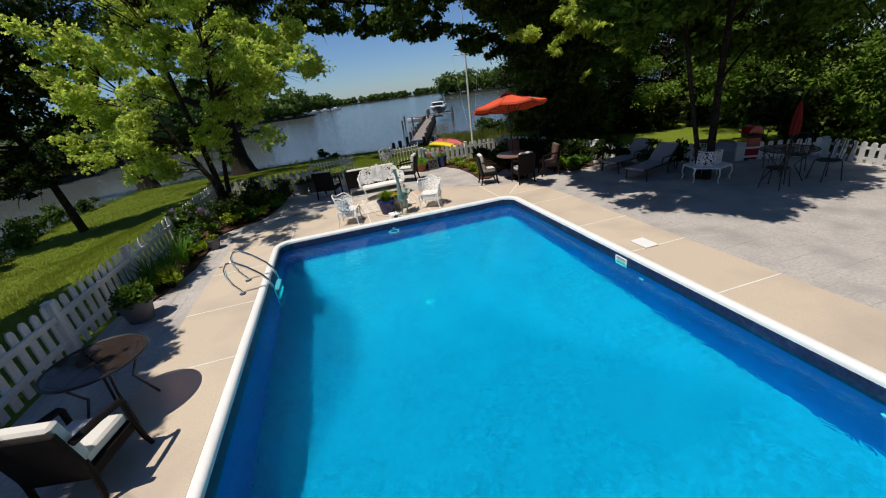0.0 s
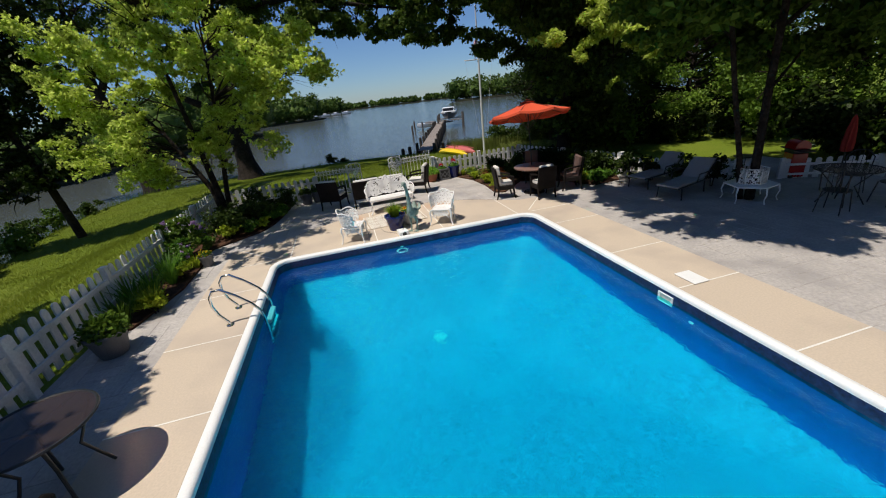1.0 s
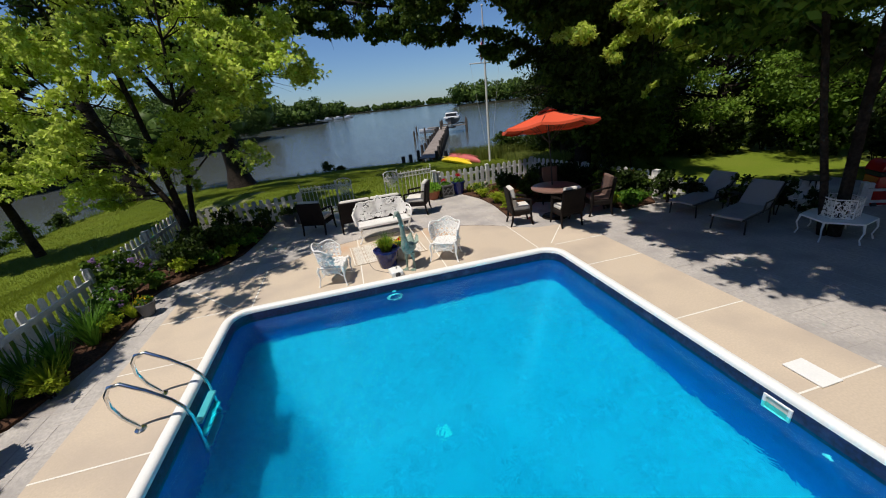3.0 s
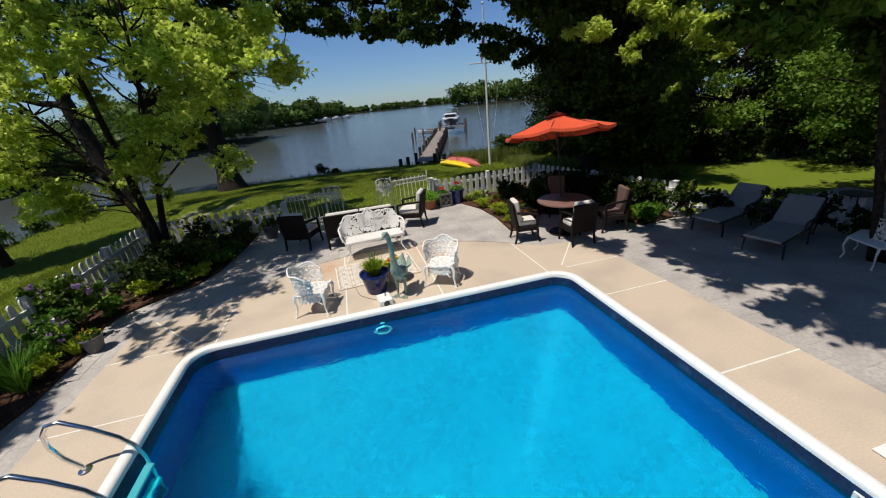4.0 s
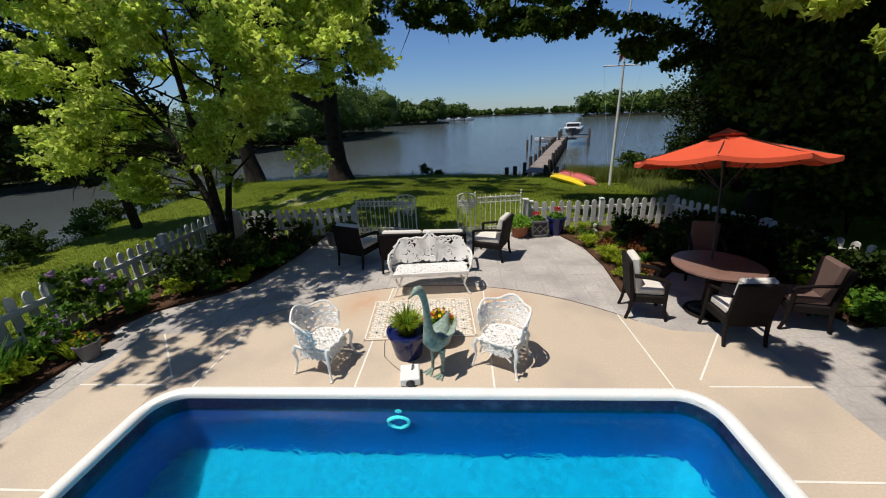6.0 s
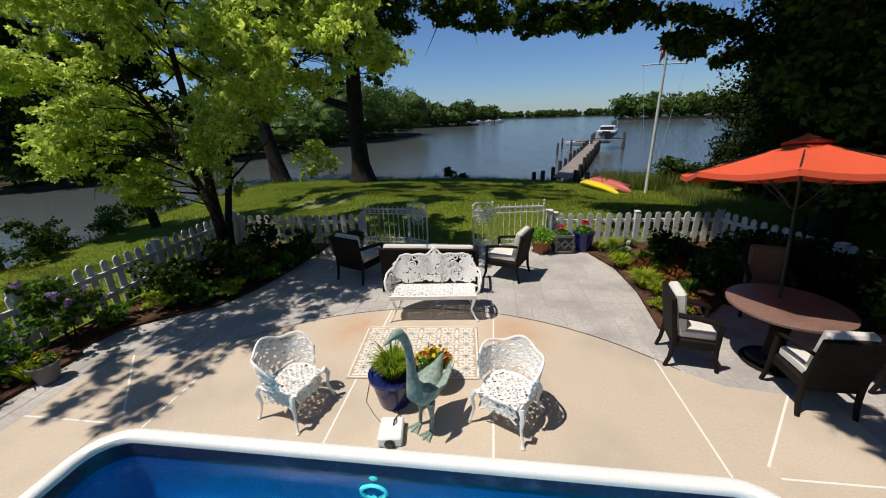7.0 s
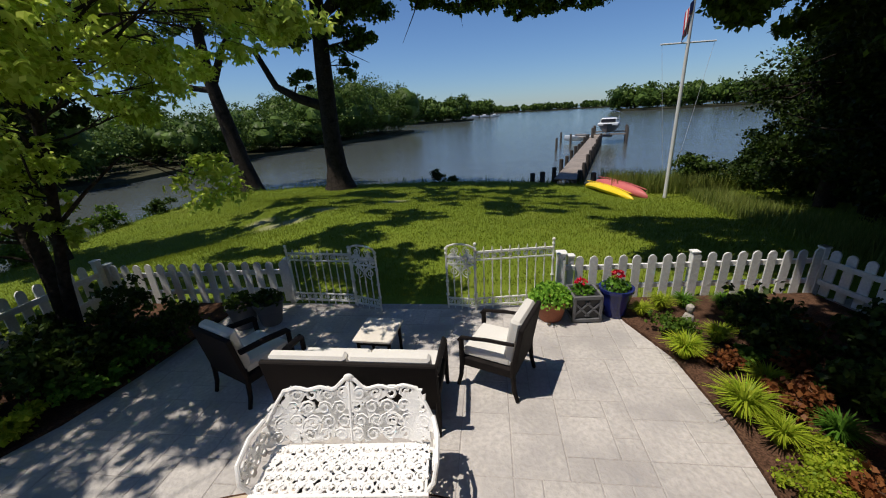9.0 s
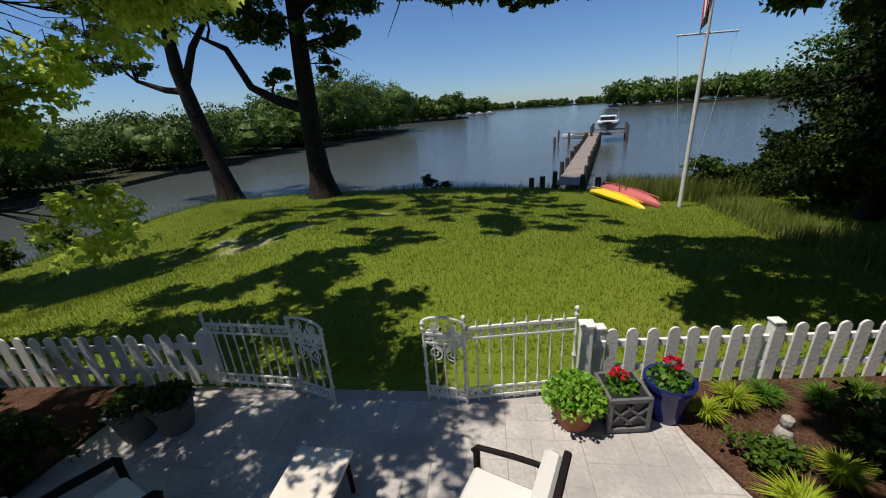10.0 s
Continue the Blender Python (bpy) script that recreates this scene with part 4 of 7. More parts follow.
# tree seat round the trunk
seat = thing("tree_bench", "white cast-iron hexagonal bench round a tree trunk", "bench", 7.3, -1.95, 0, 12)
seat.scale = (0.68, 0.68, 0.84)
for k in range(6):
    a0, a1 = radians(60 * k), radians(60 * k + 60)
    g = Geo()
    v = [(r * math.cos(a), r * math.sin(a), z) for z in (0.40, 0.43) for r, a in ((0.36, a0), (0.72, a0), (0.72, a1), (0.36, a1))]
    g.add(v, [(3, 2, 1, 0), (4, 5, 6, 7), (0, 1, 5, 4), (1, 2, 6, 5), (2, 3, 7, 6), (3, 0, 4, 7)])
    part("seat", g, IRON_W, seat, smooth=False)
    g = Geo()
    p0, p1 = Vector((0.38 * math.cos(a0), 0.38 * math.sin(a0), 0)), Vector((0.38 * math.cos(a1), 0.38 * math.sin(a1), 0))
    mb = lambda u, v: tuple(p0.lerp(p1, 0.5 + u / 0.38) + Vector((0, 0, 0.45 + v)))
    lace(g, mb, 0.36, 0.34, 3, 3, 0.055, 0.009, k)
    for z in (0.0, 0.37):
        g.tube([p0 + Vector((0, 0, 0.45 + z)), p1 + Vector((0, 0, 0.45 + z))], 0.014, 6)
    g.tube([p0 + Vector((0, 0, 0.43)), p0 + Vector((0, 0, 0.84))], 0.014, 6)
    part("backrest", g, IRON_W, seat)
    g = Geo()
    g.tube([(0.70 * math.cos(a0), 0.70 * math.sin(a0), 0.40), (0.74 * math.cos(a0), 0.74 * math.sin(a0), 0.25), (0.68 * math.cos(a0), 0.68 * math.sin(a0), 0.1), (0.73 * math.cos(a0), 0.73 * math.sin(a0), 0)], [0.028, 0.02, 0.015, 0.02], 7)
    part("leg", g, IRON_W, seat)


# ---- wicker seats ----
def wicker_chair(x, y, rz, label, w=0.66, d=0.66, cushion=CUSHION, high=0.86, back_cushion=True, group="dark wicker armchairs", name="wicker_armchair", n=1):
    """An armchair or sofa that faces its -y side."""
    t = thing(name, label, "sofa" if n > 1 else "chair", x, y, 0, rz, group=group)
    g = Geo()
    g.box((0, 0, 0.31), (w - 0.06, d - 0.08, 0.11), 0.012)
    part("seat_frame", g, WICKER, t)
    lean = Matrix.Translation((0, d / 2 - 0.06, 0.30)) @ Matrix.Rotation(radians(-9), 4, "X")
    g = Geo()
    g.box((0, 0, (high - 0.30) / 2), (w - 0.02, 0.05, high - 0.30), 0.015, lean)
    part("backrest", g, WICKER, t)
    for i in range(n):
        cw = (w - 0.12) / n
        cx = -w / 2 + 0.06 + cw * (i + 0.5)
        g = Geo()
        g.box((cx, -0.02, 0.415), (cw - 0.01, d - 0.14, 0.11), 0.03)
        part("seat_cushion", g, cushion, t)
        if back_cushion:
            g = Geo()
            g.box((cx, -0.08, (high - 0.26) / 2 + 0.02), (cw - 0.02, 0.11, high - 0.33), 0.035, lean)
            part("back_cushion", g, cushion, t)
    for s in (-1, 1):
        g = Geo()
        xx = s * (w / 2 - 0.03)
        g.tube([(xx, d / 2 - 0.05, 0.66), (xx, 0, 0.64), (xx, -d / 2 + 0.06, 0.60), (xx, -d / 2 + 0.03, 0.56)], [0.032, 0.034, 0.034, 0.03], 8, flat=0.6)
        part("arm", g, WICKER, t)
        for yy, top in ((-d / 2 + 0.05, 0.58), (d / 2 - 0.05, 0.45)):
            g = Geo()
            k = 1 if yy > 0 else -1
            g.tube([(xx, yy, top), (xx, yy, 0.28), (xx, yy + k * 0.015, 0.12), (xx, yy + k * 0.05, 0)], [0.028, 0.027, 0.024, 0.021], 7)
            part("leg", g, WICKER, t)
    return t


wicker_chair(-0.30, 3.42, 180, "dark wicker sofa with pale grey cushions, its back to the bench", w=1.62, d=0.72, high=0.80, name="wicker_sofa", n=2, group="")
wicker_chair(1.02, 3.93, -112, "dark wicker armchair with pale grey cushions on the sunny patio")
wicker_chair(-1.68, 3.70, 157, "dark wicker armchair with pale grey cushions in the maple's shade")
ct = thing("coffee_table", "low dark wicker coffee table with a cream stone top", "table", -0.36, 4.16, 0, -3)
g = Geo()
g.box((0, 0, 0.405), (0.46, 0.50, 0.035), 0.01)
part("tabletop", g, CREAM, ct)
g = Geo()
g.box((0, 0, 0.36), (0.40, 0.44, 0.05), 0.008)
part("apron", g, WICKER, ct)
for sx in (-1, 1):
    for sy in (-1, 1):
        g = Geo()
        g.tube([(sx * 0.18, sy * 0.20, 0.36), (sx * 0.185, sy * 0.205, 0)], [0.022, 0.018], 7)
        part("leg", g, WICKER, ct)

# dining set
dt = thing("dining_table", "round brown stone-topped patio dining table", "table", 3.94, 1.56, 0)
g = Geo()
g.lathe([(0.02, 0.70), (0.53, 0.70), (0.55, 0.712), (0.55, 0.735), (0.535, 0.745), (0.02, 0.745)], 40)
part("tabletop", g, TABLE, dt)
g = Geo()
g.lathe([(0.30, 0.0), (0.28, 0.03), (0.10, 0.06), (0.085, 0.35), (0.11, 0.62), (0.30, 0.70)], 20)
part("pedestal", g, WICKER, dt)
G = "dark wicker dining chairs round the table"
wicker_chair(3.02, 1.56, 80, "dark wicker dining armchair with pale cushion at the round table", 0.50, 0.52, CUSHION, 0.87, True, G, "dining_chair")
wicker_chair(3.88, 0.96, 178, "dark wicker dining armchair with its back to the pool", 0.54, 0.54, CUSHION, 0.86, True, G, "dining_chair")
wicker_chair(4.90, 1.26, -105, "dark wicker dining armchair with taupe cushions in the umbrella's shade", 0.54, 0.54, CUSHION_T, 0.88, True, G, "dining_chair")
wicker_chair(4.52, 2.76, -20, "dark wicker dining armchair with taupe cushions beside the flower bed", 0.54, 0.54, CUSHION_T, 0.90, True, G, "dining_chair")

# umbrella over the table
um = thing("patio_umbrella", "open orange-red octagonal patio umbrella standing through the table", "umbrella", 3.94, 1.58, 0)
um.matrix_basis = pose(3.94, 1.58, 0, -10.2, 1.5, 0)
g = Geo()
g.tube([(0, 0, 0), (0, 0, 2.42)], 0.016, 10)
part("pole", g, BLACK, um)
g = Geo()
g.lathe([(0.23, 0), (0.24, 0.02), (0.22, 0.06), (0.05, 0.09), (0.035, 0.2)], 20)
part("base", g, BLACK, um, loc=pose(0, 0, 0.0))
UR, UT, UE = 1.12, 2.48, 2.13
for k in range(8):
    g = Geo()
    a0, a1 = radians(45 * k + 8), radians(45 * k + 53)
    v, f = [], []
    for i in range(7):
        s = 0.10 + 0.90 * i / 6
        for j in range(5):
            u = j / 4
            a = a0 + (a1 - a0) * u
            rr = UR * s * math.cos(radians(22.5)) / math.cos(a - (a0 + a1) / 2)
            sag = 0.045 * s * math.sin(math.pi * u)
            z = UE + (UT - UE) * (1 - s) ** 1.12 - sag
            v.append((rr * math.cos(a), rr * math.sin(a), z))
    for i in range(6):
        for j in range(4):
            f.append((i * 5 + j, (i + 1) * 5 + j, (i + 1) * 5 + j + 1, i * 5 + j + 1))
    n0 = len(v)
    for j in range(5):
        x, y, z = v[30 + j]
        v.append((x * 1.002, y * 1.002, z - 0.055))
    for j in range(4):
        f.append((30 + j, n0 + j, n0 + j + 1, 31 + j))
    g.add(v, f)
    part("canopy_panel", g, CANVAS, um)
    g = Geo()
    g.tube([(UR * 0.08 * math.cos(a0), UR * 0.08 * math.sin(a0), UT - 0.05), (UR * math.cos(a0), UR * math.sin(a0), UE - 0.012)], 0.009, 5)
    part("rib", g, BLACK, um)
    g = Geo()
    g.tube([(0.03 * math.cos(a0), 0.03 * math.sin(a0), 1.75), (UR * 0.5 * math.cos(a0), UR * 0.5 * math.sin(a0), UE + (UT - UE) * 0.46 - 0.03)], 0.007, 5)
    part("strut", g, BLACK, um)
g = Geo()
g.lathe([(0.20, UT - 0.055), (0.21, UT - 0.035), (0.12, UT + 0.005), (0.03, UT + 0.045), (0.02, UT + 0.06)], 16)
part("vent_cap", g, CANVAS, um)


# loungers
def lounger(x, y, rz, label):
    t = thing("sun_lounger", label, "lounger", x, y, 0, rz, group="grey sling sun loungers")
    t.scale = (0.9, 0.88, 0.9)
    for s in (-1, 1):
        g = Geo()
        g.tube([(s * 0.30, -0.95, 0.33), (s * 0.30, 0.25, 0.33), (s * 0.30, 0.30, 0.34), (s * 0.30, 0.80, 0.78)], 0.02, 7)
        part("frame_rail", g, BLACK, t)
        g = Geo()
        g.tube([(s * 0.33, -0.15, 0.33), (s * 0.35, -0.12, 0.55), (s * 0.35, 0.35, 0.55), (s * 0.33, 0.42, 0.45)], 0.017, 7)
        part("arm", g, BLACK, t)
        for yy in (-0.8, 0.3):
            g = Geo()
            g.tube([(s * 0.30, yy, 0.33), (s * 0.32, yy, 0)], 0.018, 6)
            part("leg", g, BLACK, t)
    g = Geo()
    g.box((0, -0.34, 0.35), (0.58, 1.2, 0.05), 0.02)
    part("seat_pad", g, SLING, t)
    g = Geo()
    g.box((0, 0.34, 0), (0.58, 0.70, 0.05), 0.02, Matrix.Translation((0, 0.26, 0.36)) @ Matrix.Rotation(radians(41), 4, "X"))
    part("backrest", g, SLING, t)
    return t


lounger(6.92, 0.28, -78, "grey sling sun lounger with raised back under the trees")
lounger(6.78, -0.82, -74, "grey sling sun lounger with raised back, nearer the tree bench")
st = thing("side_table", "small dark round side table between the loungers", "table", 7.25, -0.22, 0)
g = Geo()
g.lathe([(0.02, 0.44), (0.22, 0.44), (0.225, 0.455), (0.02, 0.46)], 20)
part("tabletop", g, BLACK, st)
for k in range(3):
    g = Geo()
    a = radians(120 * k)
    g.tube([(0.04 * math.cos(a), 0.04 * math.sin(a), 0.44), (0.17 * math.cos(a), 0.17 * math.sin(a), 0)], 0.013, 6)
    part("leg", g, BLACK, st)

# grill
gr = thing("barbecue_grill", "red-lidded gas barbecue grill on a red cabinet", "grill", 9.68, -1.16, -0.05, 62)
gr.scale = (0.76, 0.76, 1.05)
g = Geo()
g.box((0, 0, 0.34), (0.50, 0.42, 0.56), 0.02)
part("cabinet", g, RED_ENAMEL, gr)
g = Geo()
g.box((0, 0, 0.66), (0.54, 0.44, 0.10), 0.02)
part("firebox", g, BLACK, gr)
g = Geo()
v, f = [], []
for i, xx in enumerate((-0.28, 0.28)):
    for a in np.linspace(0, math.pi, 11):
        v.append((xx, 0.22 * math.cos(a), 0.71 + 0.20 * math.sin(a)))
for k in range(10):
    f.append((k, 11 + k, 12 + k, k + 1))
f += [tuple(range(10, -1, -1)), tuple(range(11, 22))]
g.add(v, f)
part("lid", g, RED_ENAMEL, gr)
g = Geo()
g.tube([(-0.2, -0.24, 0.80), (-0.2, -0.29, 0.80), (0.2, -0.29, 0.80), (0.2, -0.24, 0.80)], 0.012, 6)
part("handle", g, STEEL, gr)
for s in (-1, 1):
    g = Geo()
    g.box((s * 0.42, 0, 0.69), (0.28, 0.38, 0.03), 0.008)
    part("side_shelf", g, BLACK, gr)
    g = Geo()
    g.lathe([(0.06, -0.02), (0.06, 0.02)], 14, m=Matrix.Translation((s * 0.25, 0.15, 0.06)) @ Matrix.Rotation(radians(90), 4, "Y"))
    part("wheel", g, BLACK, gr)

# closed umbrella and dark table under the tree
cu = thing("closed_umbrella", "closed dark red patio umbrella standing by the fence", "umbrella", 10.25, -1.80, -0.05)
cu.scale = (0.8, 0.8, 0.85)
g = Geo()
g.tube([(0, 0, 0), (0, 0, 1.75)], 0.02, 8)
part("pole", g, BLACK, cu)
g = Geo()
prof = [(0.03, 0.75), (0.12, 0.78), (0.13, 1.0), (0.10, 1.35), (0.05, 1.65), (0.015, 1.74)]
v, f = [], []
for i, (r, z) in enumerate(prof):
    for k in range(16):
        a = 2 * math.pi * k / 16
        q = r * (1.15 if k % 2 else 0.75)
        v.append((q * math.cos(a), q * math.sin(a), z))
for i in range(len(prof) - 1):
    for k in range(16):
        f.append((i * 16 + k, i * 16 + (k + 1) % 16, (i + 1) * 16 + (k + 1) % 16, (i + 1) * 16 + k))
g.add(v, f)
part("canopy", g, RED_CANVAS, cu)


def wire_table(x, y, z, r, h, label, name="patio_table"):
    t = thing(name, label, "table", x, y, z)
    g = Geo()
    ring = [(r * math.cos(a), r * math.sin(a), h) for a in np.linspace(0, 2 * math.pi, 37)]
    g.tube(ring, 0.010, 6)
    part("rim", g, BLACK, t)
    g = Geo()
    for k in range(-15, 16):
        u = r * k / 16
        q = math.sqrt(r * r - u * u)
        g.tube([(u, -q, h), (u, q, h)], 0.0024, 4, cap=False)
        g.tube([(-q, u, h), (q, u, h)], 0.0024, 4, cap=False)
    part("mesh_top", g, BLACK, t, "black expanded-metal mesh")
    for k in range(4):
        a = radians(90 * k + 40)
        g = Geo()
        g.tube([(r * 0.85 * math.cos(a), r * 0.85 * math.sin(a), h), (r * 0.3 * math.cos(a), r * 0.3 * math.sin(a), h * 0.5), (r * 0.7 * math.cos(a), r * 0.7 * math.sin(a), 0)], 0.012, 6)
        part("leg", g, BLACK, t)
    return t


def wire_chair(x, y, z, rz, label):
    t = thing("metal_chair", label, "chair", x, y, z, rz, group="black metal chairs under the tree")
    g = Geo()
    g.lathe([(0.02, 0.42), (0.20, 0.42), (0.205, 0.435), (0.02, 0.44)], 18)
    part("seat", g, BLACK, t)
    g = Geo()
    g.tube([(-0.19, 0.17, 0.42), (-0.2, 0.22, 0.75), (-0.1, 0.24, 0.88), (0.1, 0.24, 0.88), (0.2, 0.22, 0.75), (0.19, 0.17, 0.42)], 0.012, 6)
    for u in (-0.1, -0.03, 0.03, 0.1):
        g.tube([(u, 0.18, 0.42), (u, 0.235, 0.87)], 0.006, 5)
    part("backrest", g, BLACK, t)
    for sx in (-1, 1):
        for sy in (-1, 1):
            g = Geo()
            g.tube([(sx * 0.15, sy * 0.15, 0.42), (sx * 0.19, sy * 0.2, 0)], 0.011, 6)
            part("leg", g, BLACK, t)
    return t


def glass_table(x, y, r, h):
    """A round bronze-glass table on a thin dark frame."""
    t = thing("glass_table", "round bronze-glass patio table with dark metal rim beside the fence", "table", x, y, 0)
    g = Geo()
    g.tube([(r * math.cos(a), r * math.sin(a), h) for a in np.linspace(0, 2 * math.pi, 41)], 0.014, 6)
    part("rim", g, BLACK, t)
    g = Geo()
    g.lathe([(0.02, h - 0.004), (r - 0.01, h - 0.004), (r - 0.01, h + 0.004), (0.02, h + 0.004)], 40)
    part("glass_top", g, GLASS, t, "bronze-tinted glass pane")
    g = Geo()
    g.tube([(0.05 * math.cos(a), 0.05 * math.sin(a), h - 0.012) for a in np.linspace(0, 2 * math.pi, 17)], 0.010, 6)
    part("umbrella_ring", g, BLACK, t)
    for k in range(6):
        a = radians(60 * k + 15)
        g = Geo()
        g.tube([(0.05 * math.cos(a), 0.05 * math.sin(a), h - 0.014), (r * math.cos(a), r * math.sin(a), h - 0.008)], 0.006, 5)
        part("spoke", g, BLACK, t)
    for k in range(4):
        a = radians(90 * k + 40)
        g = Geo()
        g.tube([(r * 0.85 * math.cos(a), r * 0.85 * math.sin(a), h - 0.01), (r * 0.45 * math.cos(a), r * 0.45 * math.sin(a), h * 0.5), (r * 0.75 * math.cos(a), r * 0.75 * math.sin(a), 0)], 0.014, 6)
        part("leg", g, BLACK, t)
    return t


wire_table(8.2, -3.05, 0, 0.50, 0.70, "round black metal mesh table in the shade of the tree")
for x, y, a in ((7.6, -3.3, 100), (8.75, -3.5, -110), (8.95, -2.75, -70)):
    wire_chair(x, y, 0, a, "black metal patio chair in the shade by the mesh table")
glass_table(-4.04, -4.88, 0.44, 0.70)

# near armchair at the glass table
wicker_chair(-3.88, -5.74, 168, "dark wicker armchair with pale cushion drawn up to the glass table", w=0.60, d=0.60, high=0.84, group="")
st2 = copy_thing(st, pose(8.7, -0.65, 0))
st2.scale = (1.1, 1.1, 1.3)

# ---- goose statue, pots and small things ----
g = Geo()
gs = Matrix.Translation((0.14, 0.23, 0)) @ Matrix.Rotation(radians(58), 4, "Z") @ Matrix.Scale(0.93, 4)
sec = [((0.36, 0.06, 0.66), 0.012), ((0.28, 0.05, 0.60), 0.045), ((0.17, 0.03, 0.53), 0.095), ((0.05, 0.0, 0.48), 0.130), ((-0.05, 0.0, 0.48), 0.128), ((-0.12, 0.0, 0.54), 0.095), ((-0.15, 0.0, 0.64), 0.062),
       ((-0.16, 0, 0.78), 0.044), ((-0.165, 0, 0.93), 0.038), ((-0.185, 0, 1.07), 0.035), ((-0.225, 0, 1.18), 0.038), ((-0.275, 0, 1.25), 0.046), ((-0.325, 0, 1.265), 0.040), ((-0.37, 0, 1.25), 0.022), ((-0.45, 0, 1.225), 0.008)]
g.tube([gs @ Vector(p) for p, r in sec], [r for p, r in sec], 14)
for s in (-1, 1):
    g.tube([gs @ Vector(p) for p in ((-0.02, s * 0.112, 0.52), (0.10, s * 0.132, 0.53), (0.24, s * 0.10, 0.57), (0.36, s * 0.05, 0.62))], [0.045, 0.075, 0.05, 0.012], 8, flat=0.4)
    g.tube([gs @ Vector(p) for p in ((0.0, s * 0.07, 0.36), (0.0, s * 0.075, 0.18), (-0.01, s * 0.08, 0.02))], [0.045, 0.020, 0.018], 8)
    for a in (-28, 0, 28):
        e = Matrix.Rotation(radians(a), 4, "Z") @ Vector((-0.14, 0, 0))
        g.tube([gs @ Vector((-0.01, s * 0.08, 0.016)), gs @ Vector((-0.01 + e.x, s * 0.08 + e.y, 0.01))], [0.016, 0.007], 6)
    g.add([tuple(gs @ Vector(p)) for p in ((0.01, s * 0.08, 0.012), (-0.12, s * 0.08 - 0.06, 0.006), (-0.14, s * 0.08, 0.007), (-0.12, s * 0.08 + 0.06, 0.006))], [(0, 1, 2, 3)])
single("goose_statue", g, VERDIGRIS, "verdigris bronze goose statue with a raised neck", "statue")


def pot(name, x, y, r, h, material, label, foot=0.68, rim=1.08):
    t = thing(name, label, "pot", x, y, 0)
    g = Geo()
    g.lathe([(r * foot, 0), (r * (foot + 0.04), 0.02), (r * 0.88, h * 0.55), (r, h * 0.88), (r * rim, h * 0.90), (r * rim, h), (r * 0.94, h), (r * 0.90, h * 0.9)], 28)
    part("pot_body", g, material, t)
    g = Geo()
    g.lathe([(0.01, h * 0.86), (r * 0.92, h * 0.86), (r * 0.5, h * 0.9), (0.01, h * 0.91)], 16)
    part("soil", g, SOIL, t)
    return t


def tuft(n, length, spread, rng, width=0.012, bend=0.5, z0=0.0):
    """Arching blades from one root, two quads each."""
    a = rng.uniform(0, 2 * np.pi, n)
    q = rng.uniform(0.1, 1.0, n) ** 0.7
    l = length * rng.uniform(0.6, 1.1, n)
    out = np.stack([np.cos(a), np.sin(a), np.zeros(n)], 1)
    side = np.stack([-np.sin(a), np.cos(a), np.zeros(n)], 1) * width
    root = out * (spread * 0.25 * rng.uniform(0, 1, n))[:, None] + np.array([0, 0, z0])
    mid_ = root + out * (l * q * 0.35)[:, None] + np.array([0, 0, 1.0]) * (l * 0.62)[:, None]
    tip = root + out * (l * q * (0.6 + bend * 0.5))[:, None] + np.array([0, 0, 1.0]) * (l * (0.95 - bend * q * 0.75))[:, None]
    a1 = np.stack([root - side * 0.6, root + side * 0.6, mid_ + side, mid_ - side], 1)
    a2 = np.stack([mid_ - side, mid_ + side, tip + side * 0.15, tip - side * 0.15], 1)
    return np.concatenate([a1, a2])


prng = np.random.default_rng(11)
bp = pot("flower_pot", -0.25, 0.56, 0.235, 0.36, BLUE_GLAZE, "dark blue glazed pot with feathery green grass")
part("plant", quads_mesh("plant", tuft(1100, 0.27, 0.36, prng, 0.0045, 0.35, 0.32), L_LIME), None, bp, "feathery lime-green grass", kind="stuff")
part("plant", quads_mesh("plant", tuft(60, 0.46, 0.3, prng, 0.004, 0.4, 0.32), L_GREEN), None, bp, "tall thin green stems", kind="stuff")
wp = pot("flower_pot", 0.12, 0.84, 0.21, 0.30, WHITE_POT, "pale stone pot with yellow and dark red pansies")


def mound(n, r, h, z0, leaf, rng, flat=1.0):
    d = rng.normal(size=(n, 3))
    d /= np.linalg.norm(d, axis=1)[:, None]
    d[:, 2] = np.abs(d[:, 2])
    p = d * np.array([r, r, h]) * rng.uniform(0.6, 1.05, n)[:, None]
    p[:, 2] += z0
    return leaf_quads(p, leaf, rng, 0.0, 0.75)


part("foliage", quads_mesh("foliage", mound(260, 0.2, 0.14, 0.27, 0.06, prng), L_GREEN), None, wp, kind="stuff")
part("blossom", quads_mesh("blossom", mound(70, 0.2, 0.17, 0.29, 0.055, prng), P_YELLOW), None, wp, "yellow pansies", kind="stuff")
part("blossom", quads_mesh("blossom", mound(40, 0.2, 0.17, 0.29, 0.05, prng), P_RED), None, wp, "dark red pansies", kind="stuff")

tp = pot("flower_pot", 1.78, 5.18, 0.22, 0.30, TERRA, "terracotta pot with a lime-green leafy plant")
part("foliage", quads_mesh("foliage", mound(1300, 0.29, 0.24, 0.27, 0.055, prng), L_HERB), None, tp, kind="stuff")
gp = pot("flower_pot", 2.66, 5.30, 0.21, 0.42, BLUE_GLAZE, "dark blue glazed pot with red geraniums by the fence")
part("foliage", quads_mesh("foliage", mound(220, 0.19, 0.15, 0.38, 0.06, prng), L_GREEN), None, gp, kind="stuff")
part("blossom", quads_mesh("blossom", mound(60, 0.085, 0.09, 0.58, 0.045, prng), P_RED), None, gp, "red geranium heads", kind="stuff")
